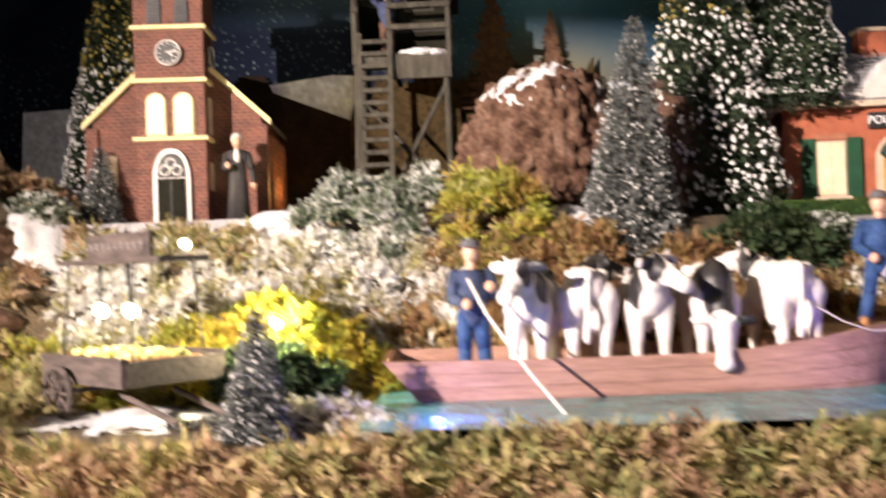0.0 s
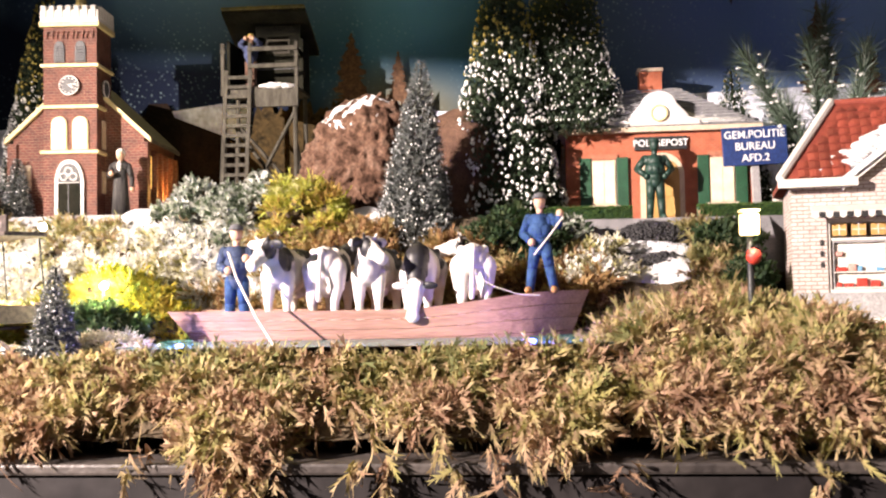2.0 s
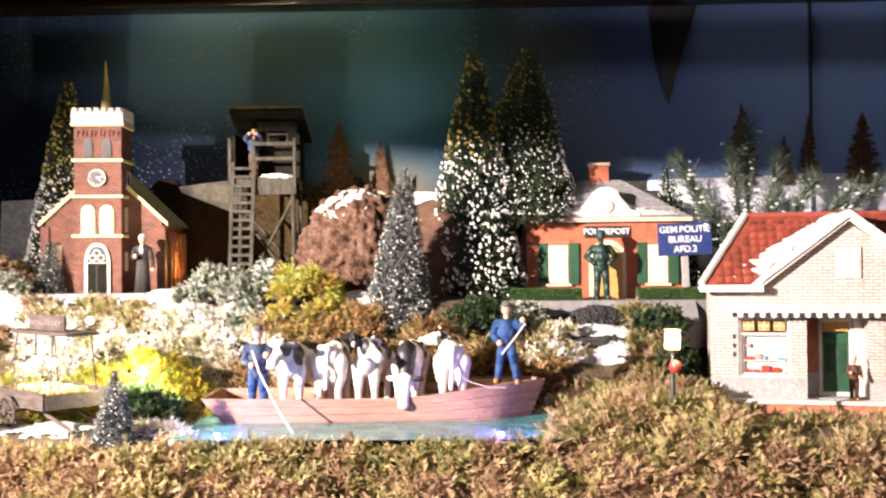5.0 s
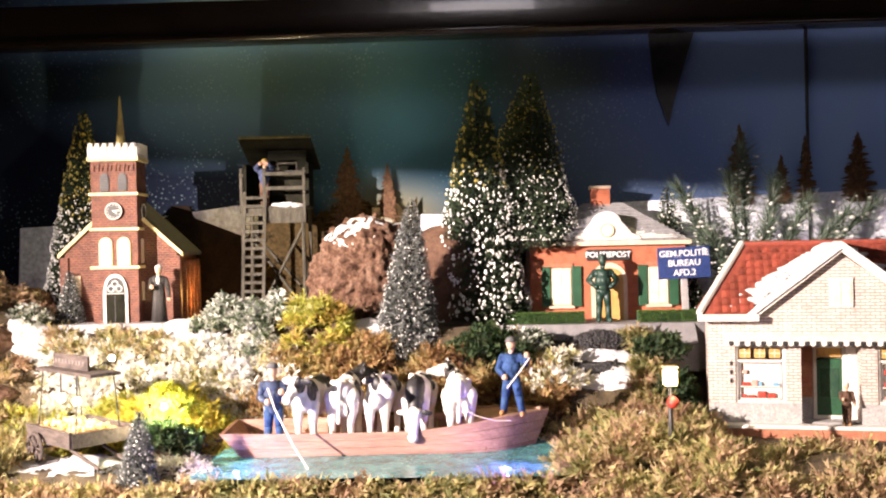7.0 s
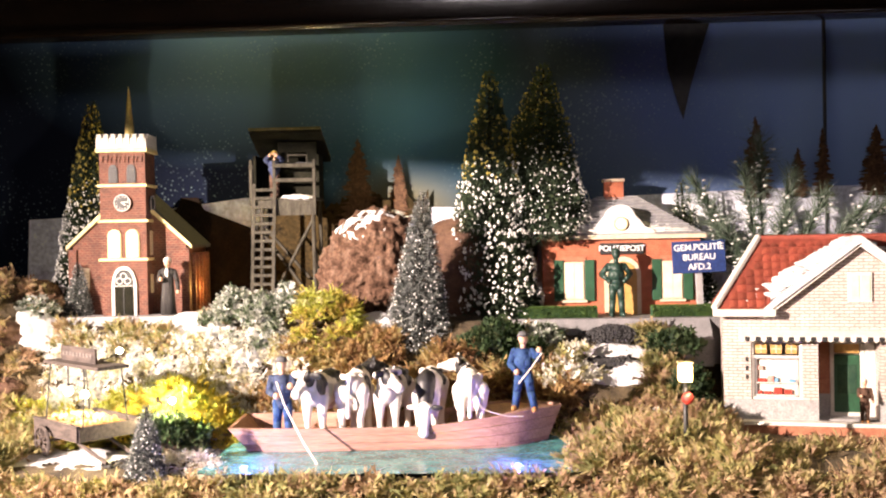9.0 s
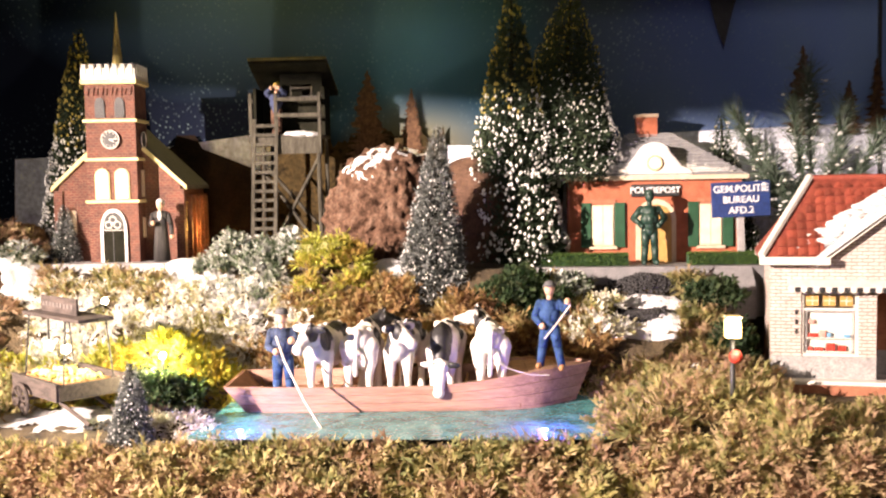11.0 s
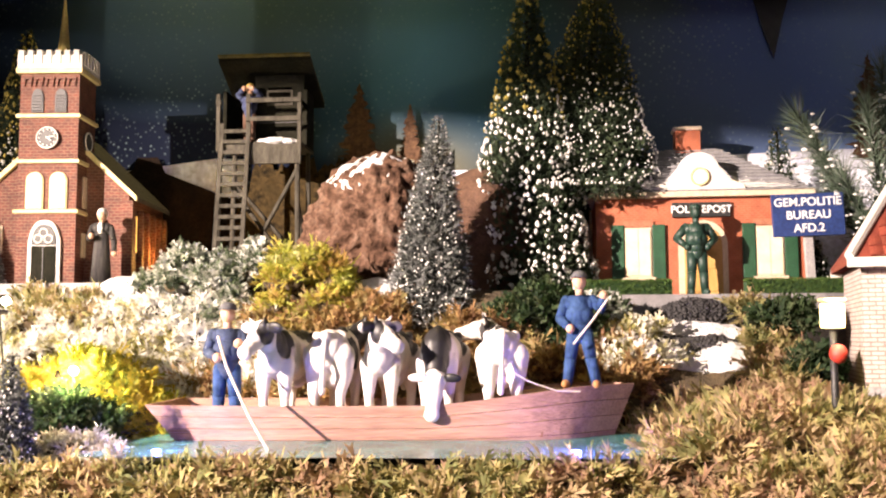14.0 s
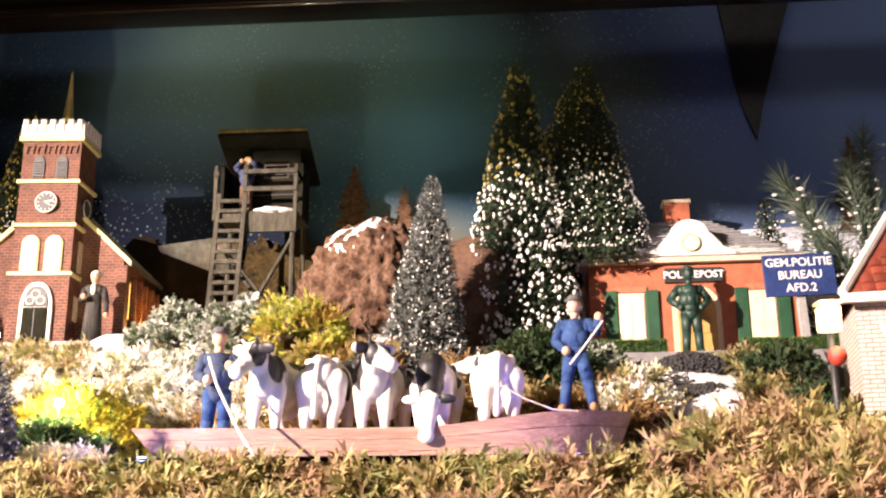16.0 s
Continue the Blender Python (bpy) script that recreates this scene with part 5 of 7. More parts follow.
def figure(name, m, label, height, mats, stance, arms, hat=True, robe=False, category="figurine"):
    """A little modelled figure as one mesh. mats: trousers, jacket, skin, hat, shoes."""
    k = height / 0.090
    bm = bmesh.new()
    T, J, S, Hh, F = range(5)
    if robe:
        q = bmesh.ops.create_cone(bm, segments=20, radius1=0.0135, radius2=0.0085, depth=0.066, cap_ends=True, matrix=Matrix.Translation((0, 0, 0.034)))
        for v in q["verts"]:
            a = math.atan2(v.co.y, v.co.x)
            v.co.x *= 1 + 0.05 * math.sin(a * 7)
            v.co.y *= 0.75
        capsule(bm, (-0.006, 0, 0.066), (0.006, 0, 0.066), 0.0072, 0.0072, T)
        ball(bm, (0, -0.006, 0.066), 0.0042, Hh, (0.9, 0.6, 1.7))
    else:
        for s in (-1, 1):
            foot = stance[0] if s < 0 else stance[1]
            hip = Vector((s * 0.0052, 0, 0.041))
            ft = Vector((foot[0], foot[1], 0.004))
            knee = (hip + ft) / 2 + Vector((0, -0.0015, 0))
            capsule(bm, hip, knee, 0.0062, 0.0050, T)
            capsule(bm, knee, ft, 0.0050, 0.0043, T)
            capsule(bm, ft + Vector((0, 0.001, -0.0005)), ft + Vector((s * 0.001, -0.006, -0.001)), 0.0036, 0.0032, F)
        capsule(bm, (0, 0, 0.042), (0, 0, 0.052), 0.0088, 0.0090, J)
        capsule(bm, (-0.0085, 0, 0.0645), (0.0085, 0, 0.0645), 0.0062, 0.0062, J)
        capsule(bm, (-0.004, -0.001, 0.055), (0.004, -0.001, 0.055), 0.0086, 0.0086, J)
        capsule(bm, (0, 0, 0.048), (0, 0, 0.062), 0.0095, 0.0100, J)
    for s, (el, ha) in zip((-1, 1), arms):
        sh = Vector((s * 0.0115, 0, 0.0665))
        capsule(bm, sh, el, 0.0046, 0.0040, T if robe else J)
        capsule(bm, el, ha, 0.0040, 0.0032, T if robe else J)
        ball(bm, ha, 0.0038, S)
    capsule(bm, (0, 0, 0.070), (0, 0, 0.076), 0.0036, 0.0036, S)
    ball(bm, (0, -0.0005, 0.0815), 0.0066, S, (0.92, 1, 1.15))
    if hat:
        ball(bm, (0, 0.0008, 0.0860), 0.0068, Hh, (1.0, 1.05, 0.62))
        rod(bm, (0, -0.002, 0.0845), (0, -0.002, 0.0855), 0.0078, 0.0072, 16, Hh)
    else:
        ball(bm, (0, 0.0012, 0.0838), 0.0070, Hh, (1, 1, 1.0))
    for v in bm.verts:
        v.co *= k
    ob = part(name, bm, mats, smooth=True)
    ob.matrix_world = m @ Matrix.Diagonal((0.9, 1.0, 1.0, 1.0))
    return tagged(ob, label, category)


V = Vector
figure("boatman_figurine", pose(0.031, 0.612, WATER + 0.0086, 0, 0, 10), "painted boatman figurine in dark blue shirt and jeans", 0.096, [M_denim, M_navy, M_skin, M_cap, M_black], ((-0.007, 0.0), (0.008, -0.004)), ((V((-0.015, -0.004, 0.054)), V((-0.006, -0.013, 0.050))), (V((0.015, -0.004, 0.055)), V((0.010, -0.013, 0.060)))))
figure("boatman_figurine", pose(0.302, 0.630, WATER + 0.0375, 0, 0, -14), "painted boatman figurine in blue overalls and tan shoes", 0.090, [M_denim, M_denim, M_skin, M_cap, M_tan], ((-0.012, 0.002), (0.014, -0.004)), ((V((-0.0165, -0.004, 0.053)), V((-0.006, -0.011, 0.045))), (V((0.019, -0.004, 0.060)), V((0.022, -0.008, 0.070)))))
figure("minister_figurine", pose(-0.181, 0.862, 0.228, 0, 0, 8), "minister figurine in a black robe with white bands", 0.080, [M_robe, M_robe, M_skin, M_white, M_black], ((0, 0), (0, 0)), ((V((-0.014, -0.006, 0.054)), V((-0.009, -0.013, 0.056))), (V((0.016, 0.0, 0.052)), V((0.018, -0.004, 0.036)))), hat=False, robe=True)
figure("policeman_figurine", pose(0.440, 0.905, 0.213, 0, 0, 4), "dark green policeman figurine with hands on hips", 0.096, [M_bronze, M_bronze, M_bronze, M_bronze, M_bronze], ((-0.007, 0.0), (0.008, 0.0)), ((V((-0.021, 0.002, 0.056)), V((-0.011, -0.004, 0.047))), (V((0.021, 0.002, 0.056)), V((0.011, -0.004, 0.047)))))
figure("lookout_figurine", pose(-0.046, 0.940, 0.222 + 0.167, 0, 0, 0), "small figurine in a pale blue dress on the tower", 0.070, [M_mound, M_lilac, M_skin, M_yellow, M_mound], ((-0.005, 0.0), (0.005, 0.0)), ((V((-0.019, -0.003, 0.072)), V((-0.007, -0.010, 0.080))), (V((0.019, -0.003, 0.072)), V((0.007, -0.010, 0.080)))), hat=False)
figure("shopkeeper_figurine", pose(0.699, 0.690, 0.077 + 0.0262, 0, 0, -10), "small shopkeeper figurine with white apron by the shop door", 0.052, [M_mound, M_mound, M_skin, M_white, M_tan], ((-0.005, 0.0), (0.005, 0.0)), ((V((-0.013, -0.006, 0.056)), V((-0.009, -0.013, 0.056))), (V((0.015, -0.002, 0.052)), V((0.016, -0.006, 0.044)))), hat=False)


def tube(name, pts, r, material, label, category):
    cu = bpy.data.curves.new(name, "CURVE")
    cu.dimensions, cu.bevel_depth, cu.bevel_resolution = "3D", r, 3
    sp = cu.splines.new("POLY")
    sp.points.add(len(pts) - 1)
    for p, q in zip(sp.points, pts):
        p.co = (*q, 1)
    tmp = new("tmp", cu)
    me = bpy.data.meshes.new_from_object(tmp.evaluated_get(bpy.context.evaluated_depsgraph_get()))
    bpy.data.objects.remove(tmp)
    me.materials.clear()
    me.materials.append(material)
    for p in me.polygons:
        p.use_smooth = True
    return tagged(new(name, me), label, category)


tube("punt_pole", [(0.029, 0.594, 0.172), (0.040, 0.580, 0.150), (0.064, 0.555, 0.116), (0.086, 0.535, 0.090)], 0.0011, M_rope, "pale thin punting pole held into the water", "pole")
tube("punt_pole", [(0.296, 0.612, 0.165), (0.310, 0.614, 0.182), (0.322, 0.616, 0.198)], 0.0009, M_rope, "thin grey pole held across the chest", "pole")
tube("mooring_rope", [(0.245, 0.590, 0.148), (0.262, 0.592, 0.138), (0.282, 0.600, 0.131), (0.300, 0.604, 0.130)], 0.0006, M_rope, "thin pale rope from the cow to the stern", "rope")
for x, y in ((0.010, 0.522), (0.292, 0.525)):
    tagged(part("led", ball(bmesh.new(), (x, y, WATER + 0.001), 0.0024, scale=(1.5, 1, 0.6)), M_led, smooth=True), "glowing blue light-emitting diode in the water", "lamp", "water lights")


M_cart_pale = surface("worn_letters", [(0.10, 0.085, 0.08), (0.20, 0.17, 0.16)], 300, 0.9)

# ---- market cart ----


def cart():
    e = thing("market_cart", "dark wooden market barrow with two bulbs and produce", "cart", pose(-0.198, 0.622, 0.088, 0, 0, -40) @ Matrix.Scale(0.95, 4))
    # bed: x from -0.05 to 0.05, y from -0.03 to 0.03
    zb = 0.034
    part("bed", B(-0.052, 0.052, -0.038, 0.038, zb, zb + 0.003), M_cart, e)
    for y in (-0.040, 0.037):
        part("side_board", B(-0.054, 0.054, y, y + 0.003, zb - 0.008, zb + 0.009, 0.0004), M_cart, e)
        part("rim_strip", B(-0.055, 0.055, y - 0.001, y + 0.004, zb + 0.0092, zb + 0.0112), M_cart, e)
    for x in (-0.055, 0.052):
        part("end_board", B(x, x + 0.003, -0.0368, 0.0368, zb - 0.008, zb + 0.009, 0.0004), M_cart, e)
    for sy in (-1, 1):
        w = part("wheel", ring(-0.020, sy * 0.046, 0.020, 0.0175, 0.0022, "y", 28, 6), M_cart, e, "spoked wooden wheel")
        part("hub", rod(bmesh.new(), (-0.020, sy * 0.046 - 0.004, 0.020), (-0.020, sy * 0.046 + 0.004, 0.020), 0.0042, n=12), M_cart, w)
        for k in range(10):
            a = k * math.pi / 5
            part("spoke", rod(bmesh.new(), (-0.020, sy * 0.046, 0.020), (-0.020 + 0.0165 * math.cos(a), sy * 0.046, 0.020 + 0.0165 * math.sin(a)), 0.0012, n=6), M_cart, w)
    part("axle", rod(bmesh.new(), (-0.020, -0.050, 0.020), (-0.020, 0.050, 0.020), 0.0018, n=8), M_cart, e)
    for x, y in ((-0.050, -0.028), (-0.050, 0.028)):
        part("leg", B(x - 0.002, x + 0.002, y - 0.002, y + 0.002, 0, zb), M_cart, e)
    part("shaft", rod(bmesh.new(), (0.02, -0.02, 0.018), (0.085, -0.020, 0.004), 0.0022, n=8), M_cart, e)
    part("shaft", rod(bmesh.new(), (0.02, 0.02, 0.018), (0.085, 0.020, 0.004), 0.0022, n=8), M_cart, e)
    # thin bent hoops carrying the canopy board
    for x in (-0.046, 0.046):
        for y in (-0.028, 0.028):
            part("hoop", rod(bmesh.new(), (x, y, zb + 0.008), (x * 0.96, y * 0.8, 0.108), 0.0009, n=6), M_black, e)
    part("canopy_board", B(-0.068, 0.068, -0.020, 0.020, 0.107, 0.111, 0.0006), M_cart, e)
    s = part("name_sign", B(-0.050, 0.036, -0.006, -0.003, 0.1112, 0.129, 0.0008), M_cart, e, "weathered sign board with worn pale letters")
    for k in range(9):
        part("letter_bar", B(-0.044 + k * 0.0084, -0.0395 + k * 0.0084, -0.0066, -0.0061, 0.1175, 0.1225), M_cart_pale, s)
    for x in (-0.024, 0.016):
        fl = part("bulb_socket", rod(bmesh.new(), (x, -0.010, 0.080), (x, -0.010, 0.107), 0.0012, n=8), M_black, e)
        part("bulb", ball(bmesh.new(), (x, -0.010, 0.0745), 0.0052), M_bulb, fl, "glowing round bulb", smooth=True)
    st = part("bulb_stem", rod(bmesh.new(), (0.0, 0.019, 0.109), (0.004, 0.042, 0.118), 0.0008, n=6), M_black, e)
    part("bulb", ball(bmesh.new(), (0.004, 0.043, 0.1205), 0.0042), M_bulb, st, "glowing round bulb", smooth=True)
    return e


cart()


def crate(x, y, z, yaw, fruit):
    e = thing("produce_crate", "small wooden crate heaped with yellow produce", "crate", pose(x, y, z, 0, 0, yaw), "crates on the barrow")
    part("tray", bmesh_frame_z(0.0142, 0.0108, 0.006), M_tan, e)
    rnd = random.Random(int(x * 9999))
    for k in range(14):
        part("fruit", ball(bmesh.new(), (rnd.uniform(-0.0105, 0.0105), rnd.uniform(-0.007, 0.007), 0.005 + rnd.uniform(0, 0.003)), 0.0032, sub=1), fruit, e, smooth=True)
    return e


def bmesh_frame_z(a, b, h):
    bm = bmesh.new()
    box(bm, -a, a, -b, -b + 0.0012, 0, h)
    box(bm, -a, a, b - 0.0012, b, 0, h)
    box(bm, -a, -a + 0.0012, -b + 0.0012, b - 0.0012, 0, h)
    box(bm, a - 0.0012, a, -b + 0.0012, b - 0.0012, 0, h)
    box(bm, -a + 0.0012, a - 0.0012, -b + 0.0012, b - 0.0012, 0, 0.001)
    return bm


M_fruit = surface("yellow_fruit", [(0.62, 0.50, 0.16), (0.70, 0.60, 0.28)], 200, 0.5, tone=0.2)
M_fruit_g = surface("green_fruit", [(0.30, 0.34, 0.08), (0.45, 0.46, 0.16)], 200, 0.5, tone=0.2)
cart_m = pose(-0.198, 0.622, 0.088, 0, 0, -40) @ Matrix.Scale(0.95, 4)
for i, (x, y) in enumerate(((-0.034, -0.016), (0.0, -0.016), (0.034, -0.016), (-0.034, 0.012), (0.0, 0.012), (0.034, 0.012))):
    p = cart_m @ Vector((x, y, 0.0372 + (0.004 if i > 2 else 0)))
    crate(p.x, p.y, p.z - (0.004 if i > 2 else 0), -40, M_fruit_g if i in (1, 5) else M_fruit)

# ---- rocks ----


def boulder(name, c, r, seed, material, label, pits=0.10, sub=5):
    bm = bmesh.new()
    q = bmesh.ops.create_icosphere(bm, subdivisions=sub, radius=1)
    for v in q["verts"]:
        p = v.co.copy()
        d = 1 + 0.16 * noise.noise(p * 1.3 + Vector((seed, 0, 0))) + 0.09 * noise.noise(p * 3.1 + Vector((0, seed, 0)))
        d += pits * (0.8 * abs(noise.noise(p * 4.5 + Vector((seed, 1, 0)))) - 0.9 * max(0, noise.noise(p * 9 + Vector((1, seed, 0)))) - 0.6 * max(0, noise.noise(p * 17 + Vector((1, 3, seed))))) + 0.03 * noise.noise(p * 30)
        v.co = Vector((p.x * r[0] * d, p.y * r[1] * d, p.z * r[2] * d))
    ob = part(name, bm, material, smooth=True)
    ob.matrix_world = pose(*c)
    return tagged(ob, label, "rock")


def rock_with_snow():
    e = thing("boulder", "big rough brown boulder capped with snow", "rock", pose(0.105, 0.925, 0.285))
    rk = boulder("stone", (0, 0, 0), (0.082, 0.060, 0.088), 2.2, M_rock, "", 0.17, 6)
    for key in ("label", "category"):
        if key in rk:
            del rk[key]
    rk.parent = e
    bm = bmesh.new()
    q = bmesh.ops.create_icosphere(bm, subdivisions=5, radius=1)
    for v in q["verts"]:
        p = v.co.copy()
        d = 1 + 0.16 * noise.noise(p * 1.3 + Vector((2.2, 0, 0))) + 0.09 * noise.noise(p * 3.1 + Vector((0, 2.2, 0)))
        cover = step(0.45, 0.70, p.z + 0.35 * noise.noise(p * 4) + 0.18 * noise.noise(p * 11) - 0.28 * p.x * (1 if p.x > 0.2 else 0) + (0.3 if p.x > 0.55 else 0))
        d *= 0.86 + 0.165 * cover + 0.010 * noise.noise(p * 25)
        v.co = Vector((p.x * 0.082 * d, p.y * 0.060 * d, p.z * 0.088 * d))
    part("snow_cap", bm, M_snow, e, "patchy snow on the stone", smooth=True)
    return e


rock_with_snow()
# The boulder's shaded right side, built as a separate mass in darker brown.
boulder("mound", (0.205, 0.935, 0.225), (0.085, 0.05, 0.125), 4.0, M_mound, "dark brown mound for the boulder's shaded side", 0.05, 4)
for i, (x, y, z, r) in enumerate(((-0.385, 0.80, 0.205, 0.030), (-0.405, 0.86, 0.245, 0.036), (-0.43, 0.78, 0.185, 0.034), (-0.355, 0.75, 0.145, 0.018), (-0.46, 0.84, 0.245, 0.045), (-0.52, 0.9, 0.26, 0.07), (-0.40, 0.93, 0.255, 0.03))):
    boulder("stone", (x, y, z), (r * 1.15, r, r * 0.75), 7.0 + i, M_mound, "rough reddish brown stone on the bank", 0.24, 4)

# ---- needles and moss ----
rng = np.random.default_rng(7)


def unit(a):
    return a / np.maximum(1e-9, np.linalg.norm(a, axis=1, keepdims=True))


def strands(name, base, way, length, width, material, curl=0.4, leaflets=3, parent=None, droop=0.0):
    """Small curved fronds, one island each: a tapering stem with side leaflets."""
    n = len(base)
    way = unit(way)
    ref = unit(rng.normal(size=(n, 3)))
    side = unit(np.cross(way, ref))
    bend = unit(np.cross(side, way)) * curl
    bend[:, 2] -= droop
    L = length.reshape(-1, 1)
    Wd = width.reshape(-1, 1)
    vs, fs = [], []
    pts = []
    ts = (0.0, 0.35, 0.7, 1.0)
    for t in ts:
        pts.append(base + way * L * t + bend * L * t * t)
    verts = []
    for i, t in enumerate(ts):
        w = Wd * (0.30 * (1 - t) + 0.06)
        verts += [pts[i] - side * w, pts[i] + side * w]
    k0 = len(verts)
    faces = [(0, 1, 3, 2), (2, 3, 5, 4), (4, 5, 7, 6)]
    for j in range(leaflets):
        i = min(2, j % 3)
        t = (0.25, 0.55, 0.85)[i]
        p = base + way * L * t + bend * L * t * t
        tip_l = p + way * L * 0.24 - side * Wd * (1.15 - 0.35 * i) + unit(rng.normal(size=(n, 3))) * Wd * 0.35
        tip_r = p + way * L * 0.19 + side * Wd * (1.15 - 0.35 * i) + unit(rng.normal(size=(n, 3))) * Wd * 0.35
        verts += [tip_l, tip_r]
        a = 2 * i
        faces += [(a, a + 2, k0 + 2 * j), (a + 1, k0 + 2 * j + 1, a + 3)]
    per = len(verts)
    allv = np.stack(verts, axis=1).reshape(-1, 3)
    off = (np.arange(n) * per).reshape(-1, 1)
    quads = np.concatenate([off + np.array(f).reshape(1, -1) for f in faces if len(f) == 4])
    tris = np.concatenate([off + np.array(f).reshape(1, -1) for f in faces if len(f) == 3]) if leaflets else np.zeros((0, 3), int)
    return raw_mesh(name, allv, quads, tris, material, parent)


def sprigs(name, base, way, length, wide, material, curl=0.5, pairs=5, droop=0.0):
    """Feathery fronds, one island each: a curved stem with pairs of pointed leaflets."""
    n = len(base)
    way = unit(way)
    side = unit(np.cross(way, unit(rng.normal(size=(n, 3)))))
    face = unit(np.cross(side, way))
    bend = face * curl * rng.uniform(-0.3, 1.0, (n, 1))
    bend[:, 2] -= droop
    L = length.reshape(-1, 1)

    def at(t):
        return base + way * L * t + bend * L * t * t

    verts, faces = [], []
    for i in range(pairs + 1):
        t = i / pairs
        w = L * (0.030 * (1 - t) + 0.010)
        verts += [at(t) - side * w, at(t) + side * w]
    k0 = len(verts)
    for i in range(pairs):
        a = 2 * i
        faces.append((a, a + 1, a + 3, a + 2))
        t = (i + 0.7) / pairs
        reach = wide * (0.55 + 0.6 * math.sin(math.pi * min(1.0, t * 0.9 + 0.1)))
        for s in (-1, 1):
            verts.append(at(t) + (way + 2 * t * bend) * L * 0.24 + side * s * L * reach * rng.uniform(0.6, 1.15, (n, 1)) + face * L * rng.uniform(-0.10, 0.16, (n, 1)))
        faces += [(a, a + 2, k0 + 2 * i), (a + 1, k0 + 2 * i + 1, a + 3)]
    allv = np.stack(verts, axis=1).reshape(-1, 3)
    off = (np.arange(n) * len(verts)).reshape(-1, 1)
    quads = np.concatenate([off + np.array(f).reshape(1, -1) for f in faces if len(f) == 4])
    tris = np.concatenate([off + np.array(f).reshape(1, -1) for f in faces if len(f) == 3])
    return raw_mesh(name, allv, quads, tris, material)


def lie(p):
    """A slowly turning direction, so that neighbouring fronds lie alike."""
    a = np.sin(p @ np.array([[95.0, -60, 40], [55, 110, -70], [-80, 45, 120]]) + np.array([0.3, 1.9, 4.0]))
    b = np.sin(p @ np.array([[-210.0, 90, 160], [130, -190, 70], [60, 170, -220]]) + np.array([2.3, 0.4, 5.0]))
    return a * 0.7 + b * 0.6


def raw_mesh(name, v, quads, tris, material, parent=None):
    me = bpy.data.meshes.new(name)
    nq, nt = len(quads), len(tris)
    me.vertices.add(len(v))
    me.vertices.foreach_set("co", np.ascontiguousarray(v, dtype=np.float32).ravel())
    idx = np.concatenate([quads.ravel(), tris.ravel()]).astype(np.int32)
    me.loops.add(len(idx))
    me.loops.foreach_set("vertex_index", idx)
    me.polygons.add(nq + nt)
    start = np.concatenate([np.arange(nq) * 4, nq * 4 + np.arange(nt) * 3]).astype(np.int32)
    me.polygons.foreach_set("loop_start", start)
    me.update(calc_edges=True)
    me.validate()
    me.materials.append(material)
    ob = new(name, me)
    if parent:
        ob.parent = parent
    return ob


def dome_points(n, c, r):
    """Random places and outward ways on the upper part of a lumpy dome."""
    d = unit(rng.normal(size=(n, 3)))
    d[:, 2] = np.abs(d[:, 2]) * 1.0 - 0.15
    d = unit(d)
    s = np.ones(n)
    for k, amp in ((3.0, 0.16), (6.5, 0.13), (13.0, 0.09)):
        q = unit(rng.normal(size=(3, 3))) * k
        ph = rng.uniform(0, 6.28, 3)
        s += amp * np.sin(d @ q[0] + ph[0]) * np.sin(d @ q[1] + ph[1]) + 0.5 * amp * np.sin(d @ q[2] * 1.4 + ph[2])
    s += rng.normal(size=n) * 0.06
    p = np.array(c) + d * np.array(r) * s.reshape(-1, 1) * 0.88
    return p, d


def moss(name, label, domes, material, per_area=260000, size=0.011, wide=0.30, wild=0.75, category="moss", droop=0.0):
    """One mass of moss: domes of x, y, height above the land, radius x, radius y, radius z."""
    ps, ds = [], []
    core = bmesh.new()
    lumps = []
    for x, y, h, rx, ry, rz in domes:
        z = ground_z(x, y) + h
        q = bmesh.ops.create_icosphere(core, subdivisions=2, radius=1)
        for v in q["verts"]:
            v.co = Vector((x + v.co.x * rx * 0.70, y + v.co.y * ry * 0.70, z + v.co.z * rz * 0.70))
        lumps.append((x, y, z, rx * 0.85, ry * 0.85, rz * 0.85))
        for dd in unit(rng.normal(size=(6, 3))):
            k = rng.uniform(0.28, 0.5)
            lumps.append((x + dd[0] * rx * 0.62, y + dd[1] * ry * 0.62, z + abs(dd[2]) * rz * 0.66, rx * k, ry * k, rz * k))
    for x, y, z, rx, ry, rz in lumps:
        n = int((0.24 if wide < 0.2 else 0.36) * per_area * (rx * ry + rx * rz + ry * rz) * 2.0) + 12
        p, d = dome_points(n, (x, y, z), (rx, ry, rz))
        ps.append(p)
        ds.append(d)
    p, d = np.concatenate(ps), np.concatenate(ds)
    lump = np.array(lumps)
    keep = d[:, 1] < 0.45
    for a in range(0, len(p), 2000):
        q = ((p[a:a + 2000, None, :] - lump[None, :, :3]) / (lump[None, :, 3:] * 0.72)) ** 2
        keep[a:a + 2000] &= q.sum(axis=2).min(axis=1) > 1.0
    p, d = p[keep], d[keep]
    n = len(p)
    ln = size * rng.uniform(0.6, 1.5, n)
    if wide < 0.2:
        ob = sprigs(name, p, d * 1.1 + wild * (0.8 * lie(p) + 0.45 * rng.normal(size=(n, 3))), ln * 0.68, 0.27, material, 1.2, 3, droop)
    else:
        ob = strands(name, p, d + wild * rng.normal(size=(n, 3)), ln, ln * wide, material, 0.5, 3, droop=droop)
    part("bed", core, M_earth, ob, "dark earth under the moss")
    return tagged(ob, label, category, kind="stuff")


